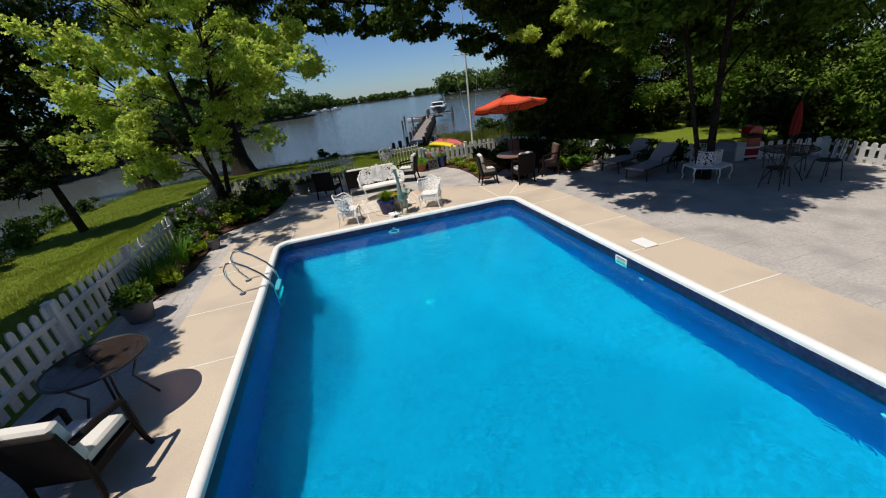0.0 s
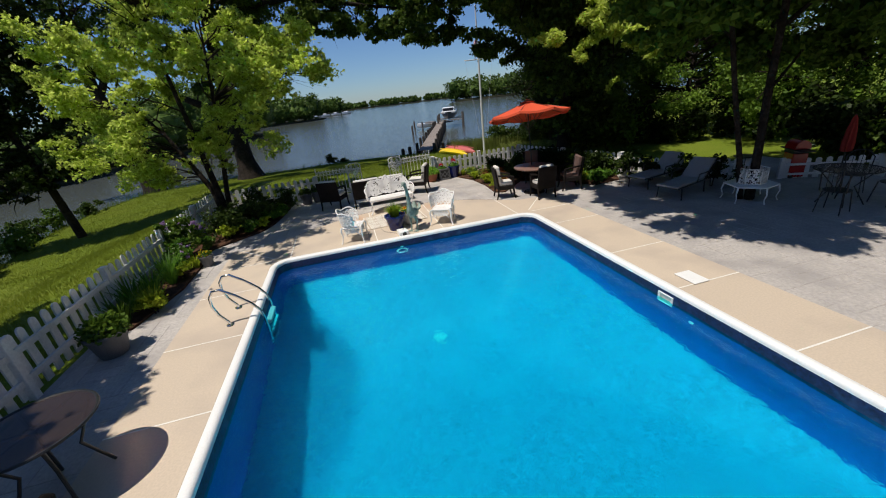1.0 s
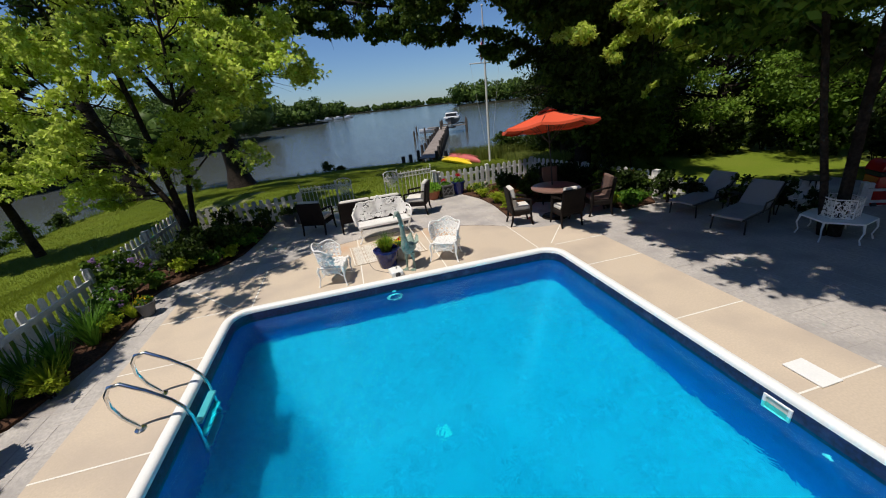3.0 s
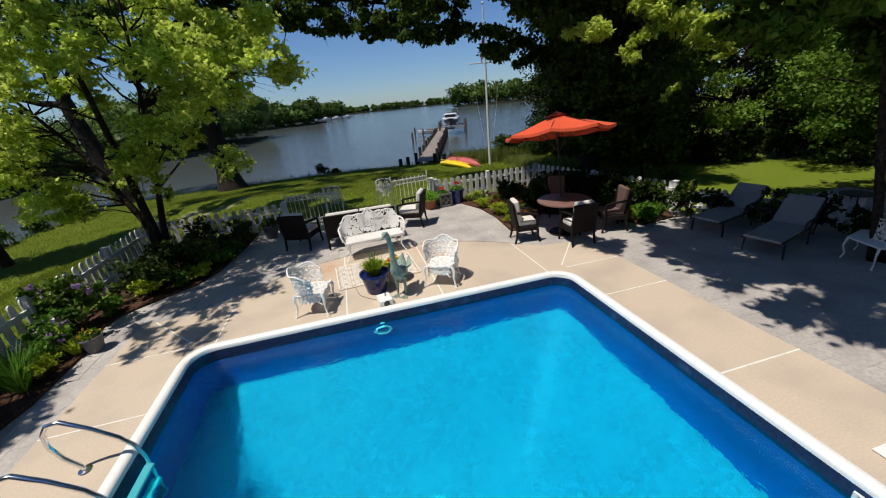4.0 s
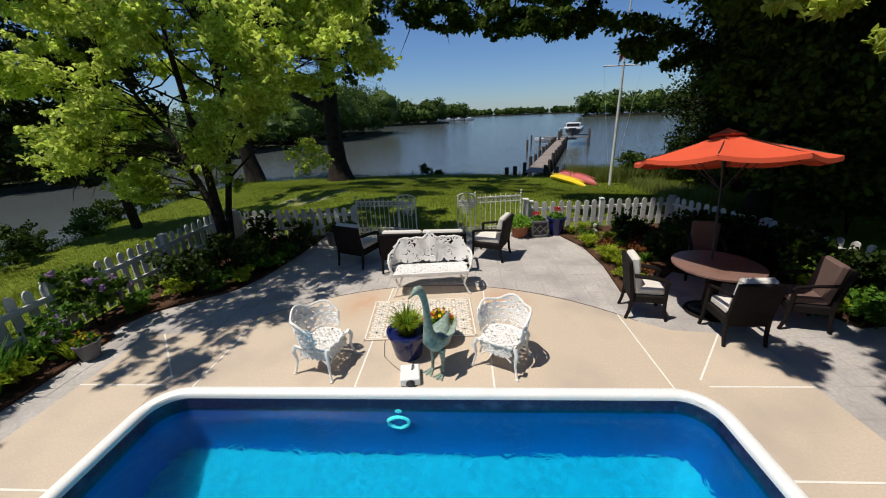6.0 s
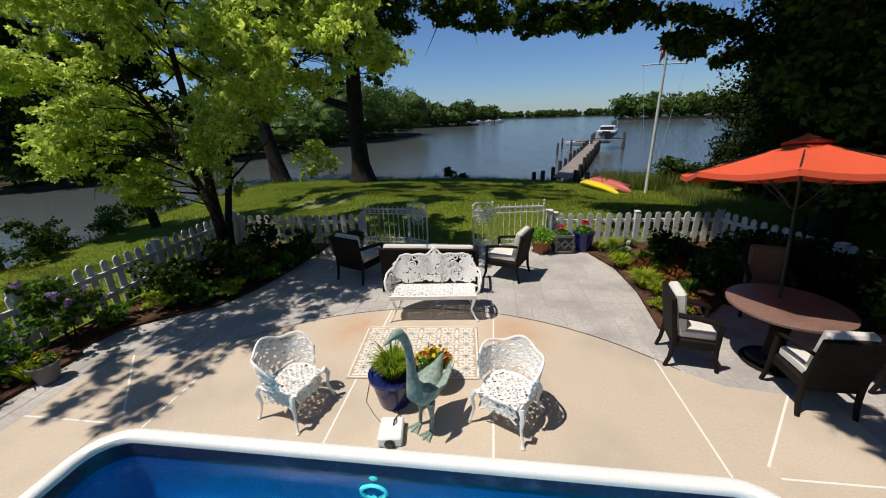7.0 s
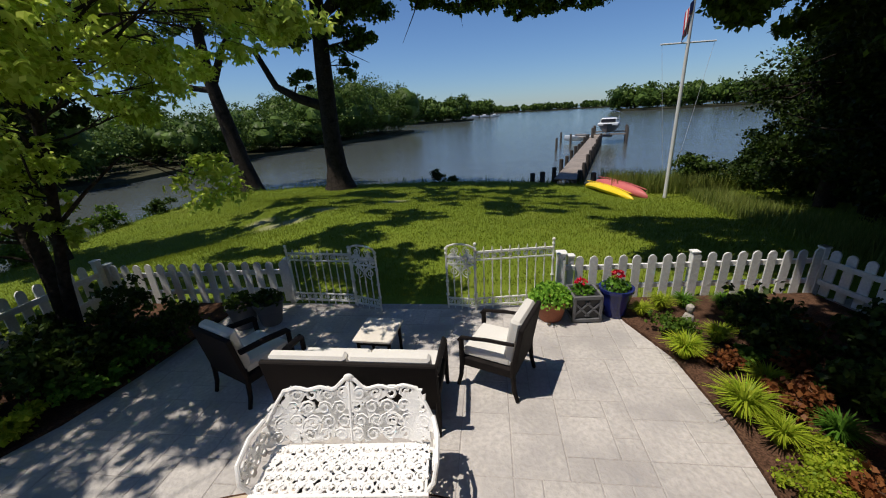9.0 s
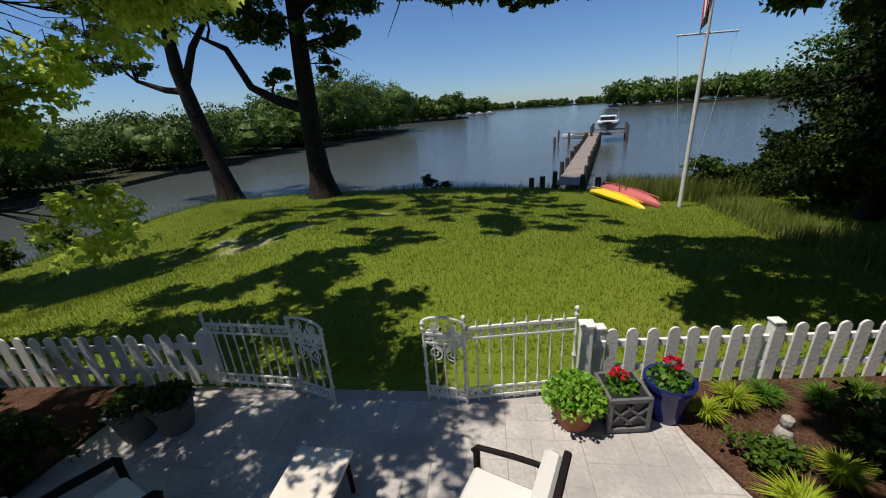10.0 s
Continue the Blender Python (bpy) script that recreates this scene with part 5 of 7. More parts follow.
pb = thing("planter_box", "square dark grey planter box with lattice sides and red geraniums", "planter", 2.22, 5.24, 0, 6)
g = Geo()
g.box((0, 0, 0.20), (0.34, 0.34, 0.36), 0.008)
part("box_body", g, BLACK, pb)
for k in range(4):
    g = Geo()
    m = Matrix.Rotation(radians(90 * k), 4, "Z")
    for c, s, a in (((0, -0.182, 0.37), (0.38, 0.03, 0.05), 0), ((0, -0.182, 0.035), (0.38, 0.03, 0.05), 0), ((-0.175, -0.182, 0.2), (0.04, 0.03, 0.36), 0), ((0.175, -0.182, 0.2), (0.04, 0.03, 0.36), 0)):
        g.box(c, s, 0.005, m)
    for a in (45, -45):
        for dx in (-0.08, 0.08):
            g.box((0, 0, 0), (0.026, 0.02, 0.30), 0.003, m @ Matrix.Translation((dx, -0.18, 0.2)) @ Matrix.Rotation(radians(a), 4, "Y"))
    part("lattice_side", g, GREY_POT, pb)
part("foliage", quads_mesh("foliage", mound(180, 0.17, 0.11, 0.36, 0.06, prng), L_GREEN), None, pb, kind="stuff")
part("blossom", quads_mesh("blossom", mound(50, 0.08, 0.08, 0.50, 0.045, prng) + np.array([-0.05, 0, 0]), P_RED), None, pb, "red geranium head", kind="stuff")
ur = pot("flower_pot", -4.42, 0.50, 0.14, 0.24, GREY_POT, "small grey pot with yellow flowers at the bed's edge")
part("foliage", quads_mesh("foliage", mound(120, 0.14, 0.1, 0.24, 0.05, prng), L_GREEN), None, ur, kind="stuff")
part("blossom", quads_mesh("blossom", mound(40, 0.14, 0.12, 0.26, 0.045, prng), P_YELLOW), None, ur, kind="stuff")
dp = pot("flower_pot", -4.78, -2.55, 0.24, 0.36, GREY_POT, "dark pot with a leafy plant at the end of the bed")
part("foliage", quads_mesh("foliage", mound(500, 0.3, 0.28, 0.33, 0.08, prng), L_MID), None, dp, kind="stuff")
for x, y in ((-2.6, 4.85), (-2.25, 4.95)):
    q = pot("flower_pot", x, y, 0.2, 0.36, GREY_POT, "dark grey pot standing in the shade by the fence")
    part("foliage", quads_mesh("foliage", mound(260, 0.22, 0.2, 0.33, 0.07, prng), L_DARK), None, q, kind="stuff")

bx = thing("white_box", "small white box with a dark cord on the pool's edge", "box", -0.17, 0.10, 0, 8)
g = Geo()
g.box((0, 0, 0.05), (0.22, 0.27, 0.10), 0.012)
part("case", g, PLASTIC, bx)
g = Geo()
g.lathe([(0.045, 0.0), (0.05, 0.01), (0.03, 0.03)], 14, m=Matrix.Translation((0, -0.135, 0.045)) @ Matrix.Rotation(radians(90), 4, "X"))
part("sensor", g, BLACK, bx)
g = Geo()
g.tube([(0.02, 0.02, 0.10), (0.03, 0.05, 0.14), (0.05, 0.2, 0.05), (0.02, 0.34, 0.012)], 0.007, 6)
part("cord", g, BLACK, bx)
g = Geo()
g.tube([(-0.28, 0.2, 0.008), (-0.42, 0.34, 0.007), (-0.55, 0.5, 0.007), (-0.60, 0.75, 0.007), (-0.62, 0.95, 0.007)], 0.004, 5)
single("cable", g, GREY_POT, "thin dark cable lying on the concrete", "cable")

# rug with star lattice
rug = thing("outdoor_rug", "tan outdoor rug with a cream star lattice pattern", "rug", -0.18, 1.44, 0.004, 4)
RW, RD = 1.53, 1.10
g = Geo()
g.box((0, 0, 0.004), (RW, RD, 0.008), 0.002)
part("rug_body", g, RUG, rug)
g = Geo()
RS = 0.244


def rug_bar(cx, cy, ang, half, w):
    """One lozenge-ended bar of the lattice."""
    ux, uy = math.cos(ang), math.sin(ang)
    if abs(cx) < RW / 2 - 0.05 and abs(cy) < RD / 2 - 0.05:
        g.add([(cx + ux * m - uy * n, cy + uy * m + ux * n, 0.0105) for m, n in ((-half, -w), (half, -w), (half + w, 0), (half, w), (-half, w), (-half - w, 0))], [(0, 1, 2, 3, 4, 5)])


for i in range(-4, 5):
    for j in range(-3, 4):
        cx0, cy0 = i * RS, j * RS
        for k in range(8):
            a = radians(45 * k)
            far_r = 0.075 if k % 2 == 0 else 0.115
            rug_bar(cx0 + math.cos(a) * far_r, cy0 + math.sin(a) * far_r, a, 0.036 if k % 2 == 0 else 0.048, 0.0185)
        for k in range(4):
            a = radians(90 * k)
            for o in (-0.052, 0.052):
                rug_bar(cx0 + math.cos(a) * (RS / 2 - 0.016) - math.sin(a) * o, cy0 + math.sin(a) * (RS / 2 - 0.016) + math.cos(a) * o, a + math.pi / 2, 0.030, 0.0125)
part("pattern", g, RUG_W, rug, "cream bars of the star lattice", smooth=False)
g = Geo()
for c, s in (((0, RD / 2 - 0.018, 0.0105), (RW, 0.022, 0.003)), ((0, -RD / 2 + 0.018, 0.0105), (RW, 0.022, 0.003)), ((RW / 2 - 0.018, 0, 0.0105), (0.022, RD, 0.003)), ((-RW / 2 + 0.018, 0, 0.0105), (0.022, RD, 0.003))):
    g.box(c, s, 0.001)
part("border", g, RUG_W, rug)

# garden statue and stones in the bed
g = Geo()
g.lathe([(0.08, 0), (0.09, 0.03), (0.06, 0.06), (0.07, 0.12), (0.05, 0.18), (0.03, 0.2), (0.05, 0.24), (0.045, 0.29), (0.01, 0.32)], 12)
single("garden_statue", g, STONE, "small pale stone garden statue in the flower bed", "statue", loc=pose(3.45, 4.95, 0.03))

# ---- dock, boats, kayaks, flagpole ----
dock = thing("dock", "long weathered wooden dock with dark piles running out into the river", "dock", 5.0, 21.2, 0, -17.4)
DL, DW, DZ = 27.8, 1.15, -0.98
g = Geo()
for s in (-1, 1):
    g.box((s * (DW / 2 - 0.1), DL / 2, DZ - 0.13), (0.1, DL, 0.18), 0.01)
part("beam", g, PILE, dock)
g = Geo()
g.box((0, 0, 0), (DW, 0.17, 0.04), 0.006)
plank = g.mesh("plank", DOCK)
drng = random.Random(3)
for k in range(int(DL / 0.18)):
    part("plank", plank, None, dock, loc=pose(drng.uniform(-0.015, 0.015), 0.09 + 0.18 * k, DZ - 0.02 + drng.uniform(-0.006, 0.006), 0, 0, drng.uniform(-0.6, 0.6)))
for k in range(10):
    for s in (-1, 1):
        g = Geo()
        h = 0.45 + drng.uniform(-0.12, 0.16)
        g.lathe([(0.13, -3.0), (0.125, DZ), (0.12, DZ + h), (0.09, DZ + h + 0.03)], 10, (s * (DW / 2 + 0.1), 0.6 + k * 2.9, 0))
        part("post", g, PILE, dock)
g = Geo()
g.box((0, 29.0, DZ), (3.6, 2.2, 0.08), 0.01)
part("dock_head", g, DOCK, dock)


def hull_geo(l, w, h, sheer=0.2, n=12):
    """A boat's shell: bow at +y."""
    g = Geo()
    v, f = [], []
    for i in range(n + 1):
        s = i / n
        b = w / 2 * (1 - max(0, (s - 0.45) / 0.55) ** 2.2)
        y = -l / 2 + l * s
        top = h + sheer * s ** 2
        keel = h * 0.55 * max(0, s - 0.7) ** 1.3
        for q, z in ((b, top), (b * 0.92, top * 0.55 + keel), (b * 0.55, keel + 0.12 * h), (0, keel), (-b * 0.55, keel + 0.12 * h), (-b * 0.92, top * 0.55 + keel), (-b, top)):
            v.append((q, y, z))
    for i in range(n):
        for k in range(6):
            f.append((i * 7 + k, (i + 1) * 7 + k, (i + 1) * 7 + k + 1, i * 7 + k + 1))
    f.append(tuple(range(7)))
    f += [(i * 7 + 6, (i + 1) * 7 + 6, (i + 1) * 7, i * 7) for i in range(n)]
    return g.add(v, f)


boat = thing("motor_boat", "white cabin motorboat with dark hull on a boat lift", "boat", 15.0, 48.6, -0.55, 160)
part("hull", hull_geo(5.6, 2.2, 0.85), HULL_D, boat, "dark lower hull")
g = Geo()
g.box((0, -0.2, 0.98), (2.15, 4.6, 0.3), 0.12)
part("deck", g, HULL, boat)
g = Geo()
g.box((0, 0.5, 1.35), (1.7, 2.0, 0.55), 0.2)
part("cabin", g, HULL, boat)
g = Geo()
g.box((0, 1.45, 1.5), (1.5, 0.1, 0.4), 0.05, Matrix.Rotation(radians(-6), 4, "X"))
part("windscreen", g, HULL_D, boat)
g = Geo()
v = [(x, y, 2.2 + 0.18 * (1 - (x / 1.0) ** 2)) for y in (-1.6, 0.6) for x in np.linspace(-1.0, 1.0, 7)]
g.add(v, [(k, k + 1, k + 8, k + 7) for k in range(6)])
part("bimini_top", g, HULL_D, boat, "dark canvas top")
for x in (-0.95, 0.95):
    for y in (-1.5, 0.5):
        g = Geo()
        g.tube([(x, y, 1.0), (x, y, 2.2)], 0.02, 5)
        part("post", g, STEEL, boat)
lift = thing("boat_lift", "boat lift of dark piles and pale cross beams", "boat lift", 15.0, 48.4, 0, -17)
for x in (-1.7, 1.9):
    for y in (-2.2, 2.2):
        g = Geo()
        g.lathe([(0.16, -3.2), (0.15, 0.1), (0.12, 0.14)], 10, (x, y, 0))
        part("post", g, PILE, lift)
for y in (-2.2, 2.2):
    g = Geo()
    g.box((0.1, y, -0.62), (3.6, 0.16, 0.14), 0.01)
    part("cross_beam", g, DOCK, lift)
skiff = thing("small_boat", "small grey open boat moored beside the dock", "boat", 11.7, 49.2, LAKE_Z + 0.28, 70)
part("hull", hull_geo(3.2, 1.3, 0.5), HULL, skiff)
g = Geo()
g.box((0, -0.3, 0.62), (0.9, 1.3, 0.35), 0.12)
part("cover", g, GREY_POT, skiff, "dark grey canvas cover")
for x, y in ((8.0, 42.2), (10.4, 47.0), (10.0, 51.0)):
    g = Geo()
    g.lathe([(0.13, -3.2), (0.12, -0.5), (0.09, -0.45)], 10, (x, y, 0))
    single("mooring_pile", g, PILE, "dark wooden mooring pile standing in the water", "pile", group="mooring piles")
# short posts and a chair-like stump at the shore
for x, y in ((3.9, 21.9), (3.4, 22.3), (6.3, 20.6)):
    g = Geo()
    z = float(land_height(np.array([x]), np.array([y]))[0])
    g.lathe([(0.15, z - 0.3), (0.14, z + 0.6), (0.11, z + 0.64)], 10, (x, y, 0))
    single("bulkhead_post", g, PILE, "short dark wooden post at the shore", "post", group="shore posts")


def ground_z(x, y):
    return float(land_height(np.array([float(x)]), np.array([float(y)]))[0])


def kayak(name, label, x, y, z, rz, l, w, h, material, tilt):
    t = thing(name, label, name, x, y, z, rz)
    g = Geo()
    v, f = [], []
    n = 16
    for i in range(n + 1):
        s = i / n
        b = max(0.012, w / 2 * math.sin(math.pi * s) ** 0.62)
        yy = -l / 2 + l * s
        lift_ = 0.16 * abs(2 * s - 1) ** 3
        for a in np.linspace(0, 2 * math.pi, 11)[:-1]:
            v.append((b * math.cos(a), yy, h / 2 + lift_ * -1 + (h / 2) * math.sin(a) * (0.45 + 0.55 * math.sin(math.pi * s) ** 0.5)))
    for i in range(n):
        for k in range(10):
            f.append((i * 10 + k, i * 10 + (k + 1) % 10, (i + 1) * 10 + (k + 1) % 10, (i + 1) * 10 + k))
    f += [tuple(range(10)), tuple(reversed(range(n * 10, n * 10 + 10)))]
    g.add(v, f, Matrix.Rotation(radians(tilt), 4, "Y"))
    part("hull", g, material, t)
    g = Geo()
    g.tube([(0, -l * 0.46, h * 0.97 - 0.06), (0, -l * 0.2, h * 1.02), (0, l * 0.2, h * 1.02), (0, l * 0.46, h * 0.97 - 0.06)], 0.018, 5)
    part("keel_strip", g, material, t)
    return t


kayak("kayak", "yellow plastic kayak lying upside down on the grass", 6.35, 18.3, ground_z(6.35, 18.3) + 0.02, 17, 3.7, 0.66, 0.36, YELLOW, 4)
kayak("canoe", "faded red canoe lying upside down beside the kayak", 6.95, 18.55, ground_z(6.95, 18.55) + 0.02, 17, 3.9, 0.72, 0.50, PINK, -6)

fp = thing("flagpole", "tall pale grey flagpole with a yardarm", "flagpole", 8.2, 16.75, ground_z(8.2, 16.75))
g = Geo()
g.tube([(0, 0, -0.1), (0, 0, 2.5), (0, 0, 5.0), (0, 0, 8.6)], [0.075, 0.07, 0.06, 0.035], 12)
part("pole", g, POLE, fp)
g = Geo()
g.ball((0, 0, 8.65), 0.07)
part("finial", g, POLE, fp)
g = Geo()
g.tube([(-0.95, 0, 5.75), (0.95, 0, 5.75)], [0.03, 0.03], 8)
part("yardarm", g, POLE, fp)
for s in (-1, 1):
    g = Geo()
    g.tube([(s * 0.9, 0, 5.75), (s * 0.25, 0, 1.2)], 0.005, 4)
    part("halyard", g, POLE, fp)
flag = thing("flag", "red, white and blue striped flag hanging limp at the flagpole", "flag", 8.2, 16.75, ground_z(8.2, 16.75) + 5.75)
for k in range(7):
    g = Geo()
    x0, x1 = -0.03 - 0.028 * k, -0.03 - 0.028 * (k + 1)
    cols = 9
    v = []
    for j in range(cols):
        z = 1.35 - 1.0 * j / (cols - 1)
        for x in (x0, x1):
            v.append((x * (1.0 + 0.25 * j / cols), 0.06 * math.sin(x * 22 + j * 0.5), z + x * 1.6))
    f = [(2 * j, 2 * j + 1, 2 * j + 3, 2 * j + 2) for j in range(cols - 1)]
    g.add(v, f)
    part("stripe", g, FLAG_R if k % 2 == 0 else FLAG_W, flag)
g = Geo()
g.add([(-0.03, -0.05, 1.36), (-0.16, -0.08, 1.22), (-0.16, -0.085, 0.86), (-0.03, -0.055, 1.0)], [(0, 1, 2, 3)])
part("canton", g, FLAG_B, flag)

# ---- beds, shrubs and flowers ----
def bed(label, outline, z=0.03):
    g = Geo()
    g.slab(outline, -0.05, z)
    return single("flower_bed", g, MULCH, label, "flower bed", kind="structure", smooth=False)


bed("brown mulched flower bed in the shade of the maple", [(-5.3, 1.2), (-4.75, 1.05), (-4.6, 1.6), (-4.15, 2.0), (-3.65, 2.4), (-3.4, 2.95), (-3.25, 3.7), (-3.15, 4.5), (-3.05, 5.5), (-5.3, 5.4)])
bed("narrow mulched flower bed along the picket fence", [(-5.3, -2.2), (-4.85, -1.9), (-4.55, -0.6), (-4.55, 1.0), (-5.3, 1.2)])
bed("mulched flower bed behind the dining set", [(2.98, 2.2), (3.25, 2.05), (4.2, 3.0), (5.2, 2.2), (5.6, 1.1), (6.5, 1.2), (6.8, 1.7), (5.55, 5.9), (2.6, 5.7), (2.75, 5.05), (3.02, 4.3), (3.08, 3.3)])


def shrub(name, label, x, y, r, h, n, leaf, material, seed, flower=None, fn=0, cat="shrub", z=0.02):
    rng = np.random.default_rng(seed)
    t = thing(name, label, cat, x, y, z)
    for k in range(4):
        a = rng.uniform(0, 6.28)
        g = Geo()
        g.tube([(0.02 * math.cos(a), 0.02 * math.sin(a), -0.02), (0.15 * r * math.cos(a), 0.15 * r * math.sin(a), h * 0.3), (0.5 * r * math.cos(a), 0.5 * r * math.sin(a), h * 0.7)], [0.014, 0.01, 0.004], 5)
        part("stem", g, BARK, t)
    cl = [(rng.uniform(-0.5, 0.5) * r, rng.uniform(-0.5, 0.5) * r, h * rng.uniform(0.3, 0.75), r * rng.uniform(0.4, 0.65), h / r * 0.6) for _ in range(6)]
    p = clump_points(cl, n, rng, sub=30 / max(r, 0.2) * 0.4, tight=0.4, hollow=0.6)
    p[:, 2] = np.abs(p[:, 2]) + 0.02
    part("foliage", quads_mesh("foliage", leaf_quads(p, leaf, rng, 0.1, 0.7), material), None, t, kind="stuff")
    if flower:
        p = clump_points(cl, fn, rng, sub=10, tight=0.14, hollow=0.95)
        p = p[p[:, 2] > h * 0.35]
        part("blossom", quads_mesh("blossom", leaf_quads(p, leaf * 0.8, rng), flower), None, t, kind="stuff")
    return t


def grass_clump(label, x, y, l, n, material, seed, w=0.010, bend=0.6):
    rng = np.random.default_rng(seed)
    me = quads_mesh("grass_clump", tuft(n, l, l * 0.6, rng, w, bend), material)
    ob = tagged(new("grass_clump", me), label, "grass", kind="stuff")
    ob.matrix_basis = pose(x, y, 0.02)
    return ob


srng = random.Random(17)
# left bed along the fence
shrub("lilac_bush", "leafy shrub with pale lilac flower heads by the fence", -5.0, 1.25, 0.5, 0.95, 1500, 0.085, L_MID, 21, P_LILAC, 330)
shrub("lilac_bush", "small shrub with pale lilac flowers", -4.9, 0.55, 0.36, 0.55, 800, 0.075, L_GREEN, 22, P_LILAC, 90)
for i, (x, y, l, n, m) in enumerate(((-4.85, -0.25, 0.62, 420, L_GREEN), (-4.92, -0.85, 0.55, 380, L_GREEN), (-4.72, -1.35, 0.42, 520, L_LIME), (-5.05, -1.65, 0.5, 300, L_MID),
                                     (-4.98, 0.1, 0.5, 300, L_GREEN), (-4.62, 0.45, 0.3, 260, L_LIME), (-5.08, -1.15, 0.6, 300, L_GREEN))):
    grass_clump("clump of bright green strap leaves in the bed", x, y, l, n // 3, m, 40 + i, 0.011, 0.1)
shrub("leafy_plant", "low lime-green leafy plant at the bed's edge", -4.68, -1.45, 0.30, 0.32, 600, 0.06, L_LIME, 23)
shrub("leafy_plant", "low green leafy plant by the paving", -4.7, -0.05, 0.26, 0.30, 500, 0.06, L_LIME, 24)
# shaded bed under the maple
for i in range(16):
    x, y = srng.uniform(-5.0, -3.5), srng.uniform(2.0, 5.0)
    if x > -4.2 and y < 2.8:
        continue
    # bed shade is partly put into these dark leaf colours
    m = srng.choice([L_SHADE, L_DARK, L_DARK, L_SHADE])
    shrub("shade_shrub", "shrub in the shaded bed, leaves darkened for shade", x, y, srng.uniform(0.32, 0.55), srng.uniform(0.45, 0.85), 700, 0.085, m, 60 + i)
for i, (x, y) in enumerate(((-3.65, 2.85), (-3.5, 3.3), (-3.95, 2.5), (-4.35, 2.15), (-4.75, 1.75), (-3.4, 3.9))):
    shrub("leafy_plant", "low green leafy plant at the edge of the shaded bed", x, y, srng.uniform(0.25, 0.36), srng.uniform(0.28, 0.4), 600, 0.07, L_GREEN if i % 3 else L_LIME, 90 + i)
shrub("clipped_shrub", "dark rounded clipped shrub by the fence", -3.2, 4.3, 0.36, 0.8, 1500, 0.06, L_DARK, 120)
# right bed
for i, (x, y, l, n, m) in enumerate(((3.12, 4.30, 0.50, 300, L_LIME), (3.22, 3.45, 0.56, 380, L_LIME), (3.34, 3.15, 0.42, 220, L_LIME), (3.66, 3.85, 0.40, 200, L_LIME), (3.80, 3.2, 0.44, 200, L_GREEN), (3.62, 4.62, 0.40, 200, L_LIME),
                                     (2.98, 5.22, 0.36, 180, L_LIME), (3.30, 5.38, 0.42, 220, L_LIME), (3.62, 5.45, 0.38, 180, L_GREEN), (4.05, 4.2, 0.44, 200, L_MID), (4.1, 5.4, 0.4, 180, L_GREEN), (4.5, 5.5, 0.4, 180, L_MID))):
    grass_clump("arching clump of lime-green strap leaves in the bed", x, y, l * 0.68, int(n * 1.3), m, 140 + i, 0.0065, 0.5)
for i, (x, y, m) in enumerate(((3.42, 4.12, P_RUST), (3.58, 3.5, P_RUST), (3.05, 4.72, L_MID), (3.3, 4.78, L_MID), (3.75, 4.2, L_MID), (3.95, 3.7, P_RUST), (4.1, 4.8, L_MID), (3.5, 2.62, P_RUST), (4.4, 3.4, L_GREEN))):
    shrub("low_plant", "low mixed foliage plant in the mulched bed", x, y, srng.uniform(0.16, 0.26), srng.uniform(0.16, 0.30), 320, 0.055, m, 130 + i)
shrub("leafy_plant", "low lime-green leafy plant spilling onto the paving", 3.28, 2.62, 0.32, 0.20, 2200, 0.032, L_LIME, 150)
shrub("leafy_plant", "low lime-green leafy plant in the bed", 3.55, 2.95, 0.26, 0.22, 1300, 0.035, L_LIME, 151)
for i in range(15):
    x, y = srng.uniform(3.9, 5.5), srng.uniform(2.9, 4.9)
    shrub("shade_shrub", "shrub under the trees, leaves darkened for shade", x, y, srng.uniform(0.3, 0.5), srng.uniform(0.4, 0.8), 600, 0.08, L_SHADE if i % 3 else L_DARK, 160 + i)
# near-black row hides the fence where deep shade falls
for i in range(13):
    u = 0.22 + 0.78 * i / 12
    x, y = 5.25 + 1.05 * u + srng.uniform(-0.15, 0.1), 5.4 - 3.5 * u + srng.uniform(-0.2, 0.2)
    shrub("shade_shrub", "shrub before the fence under the trees, leaves darkened for shade", x, y, srng.uniform(0.40, 0.56), srng.uniform(0.62, 0.88) if u > 0.35 else srng.uniform(0.5, 0.66), 950, 0.09, L_SHADE, 320 + i)
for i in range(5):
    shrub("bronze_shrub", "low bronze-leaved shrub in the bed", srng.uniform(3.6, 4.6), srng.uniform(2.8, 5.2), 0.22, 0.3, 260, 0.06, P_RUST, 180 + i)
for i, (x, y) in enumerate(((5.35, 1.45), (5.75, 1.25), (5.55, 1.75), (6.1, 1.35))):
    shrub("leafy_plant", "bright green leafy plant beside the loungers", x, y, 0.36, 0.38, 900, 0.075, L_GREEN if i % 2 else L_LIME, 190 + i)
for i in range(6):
    shrub("shade_shrub", "shrub behind the loungers, leaves darkened for shade", 6.45 + 0.30 * i, 1.75 - 0.62 * i + srng.uniform(-0.1, 0.1), srng.uniform(0.3, 0.42), srng.uniform(0.5, 0.85), 700, 0.085, L_SHADE if i % 3 else L_DARK, 340 + i)
for i in range(3):
    shrub("shade_shrub", "dark green shrub by the fence", 5.9 + 0.3 * i, 2.2 - 0.2 * i, 0.4, 0.6, 600, 0.08, L_MID, 196 + i)

# ---- trees ----
crng = random.Random(77)


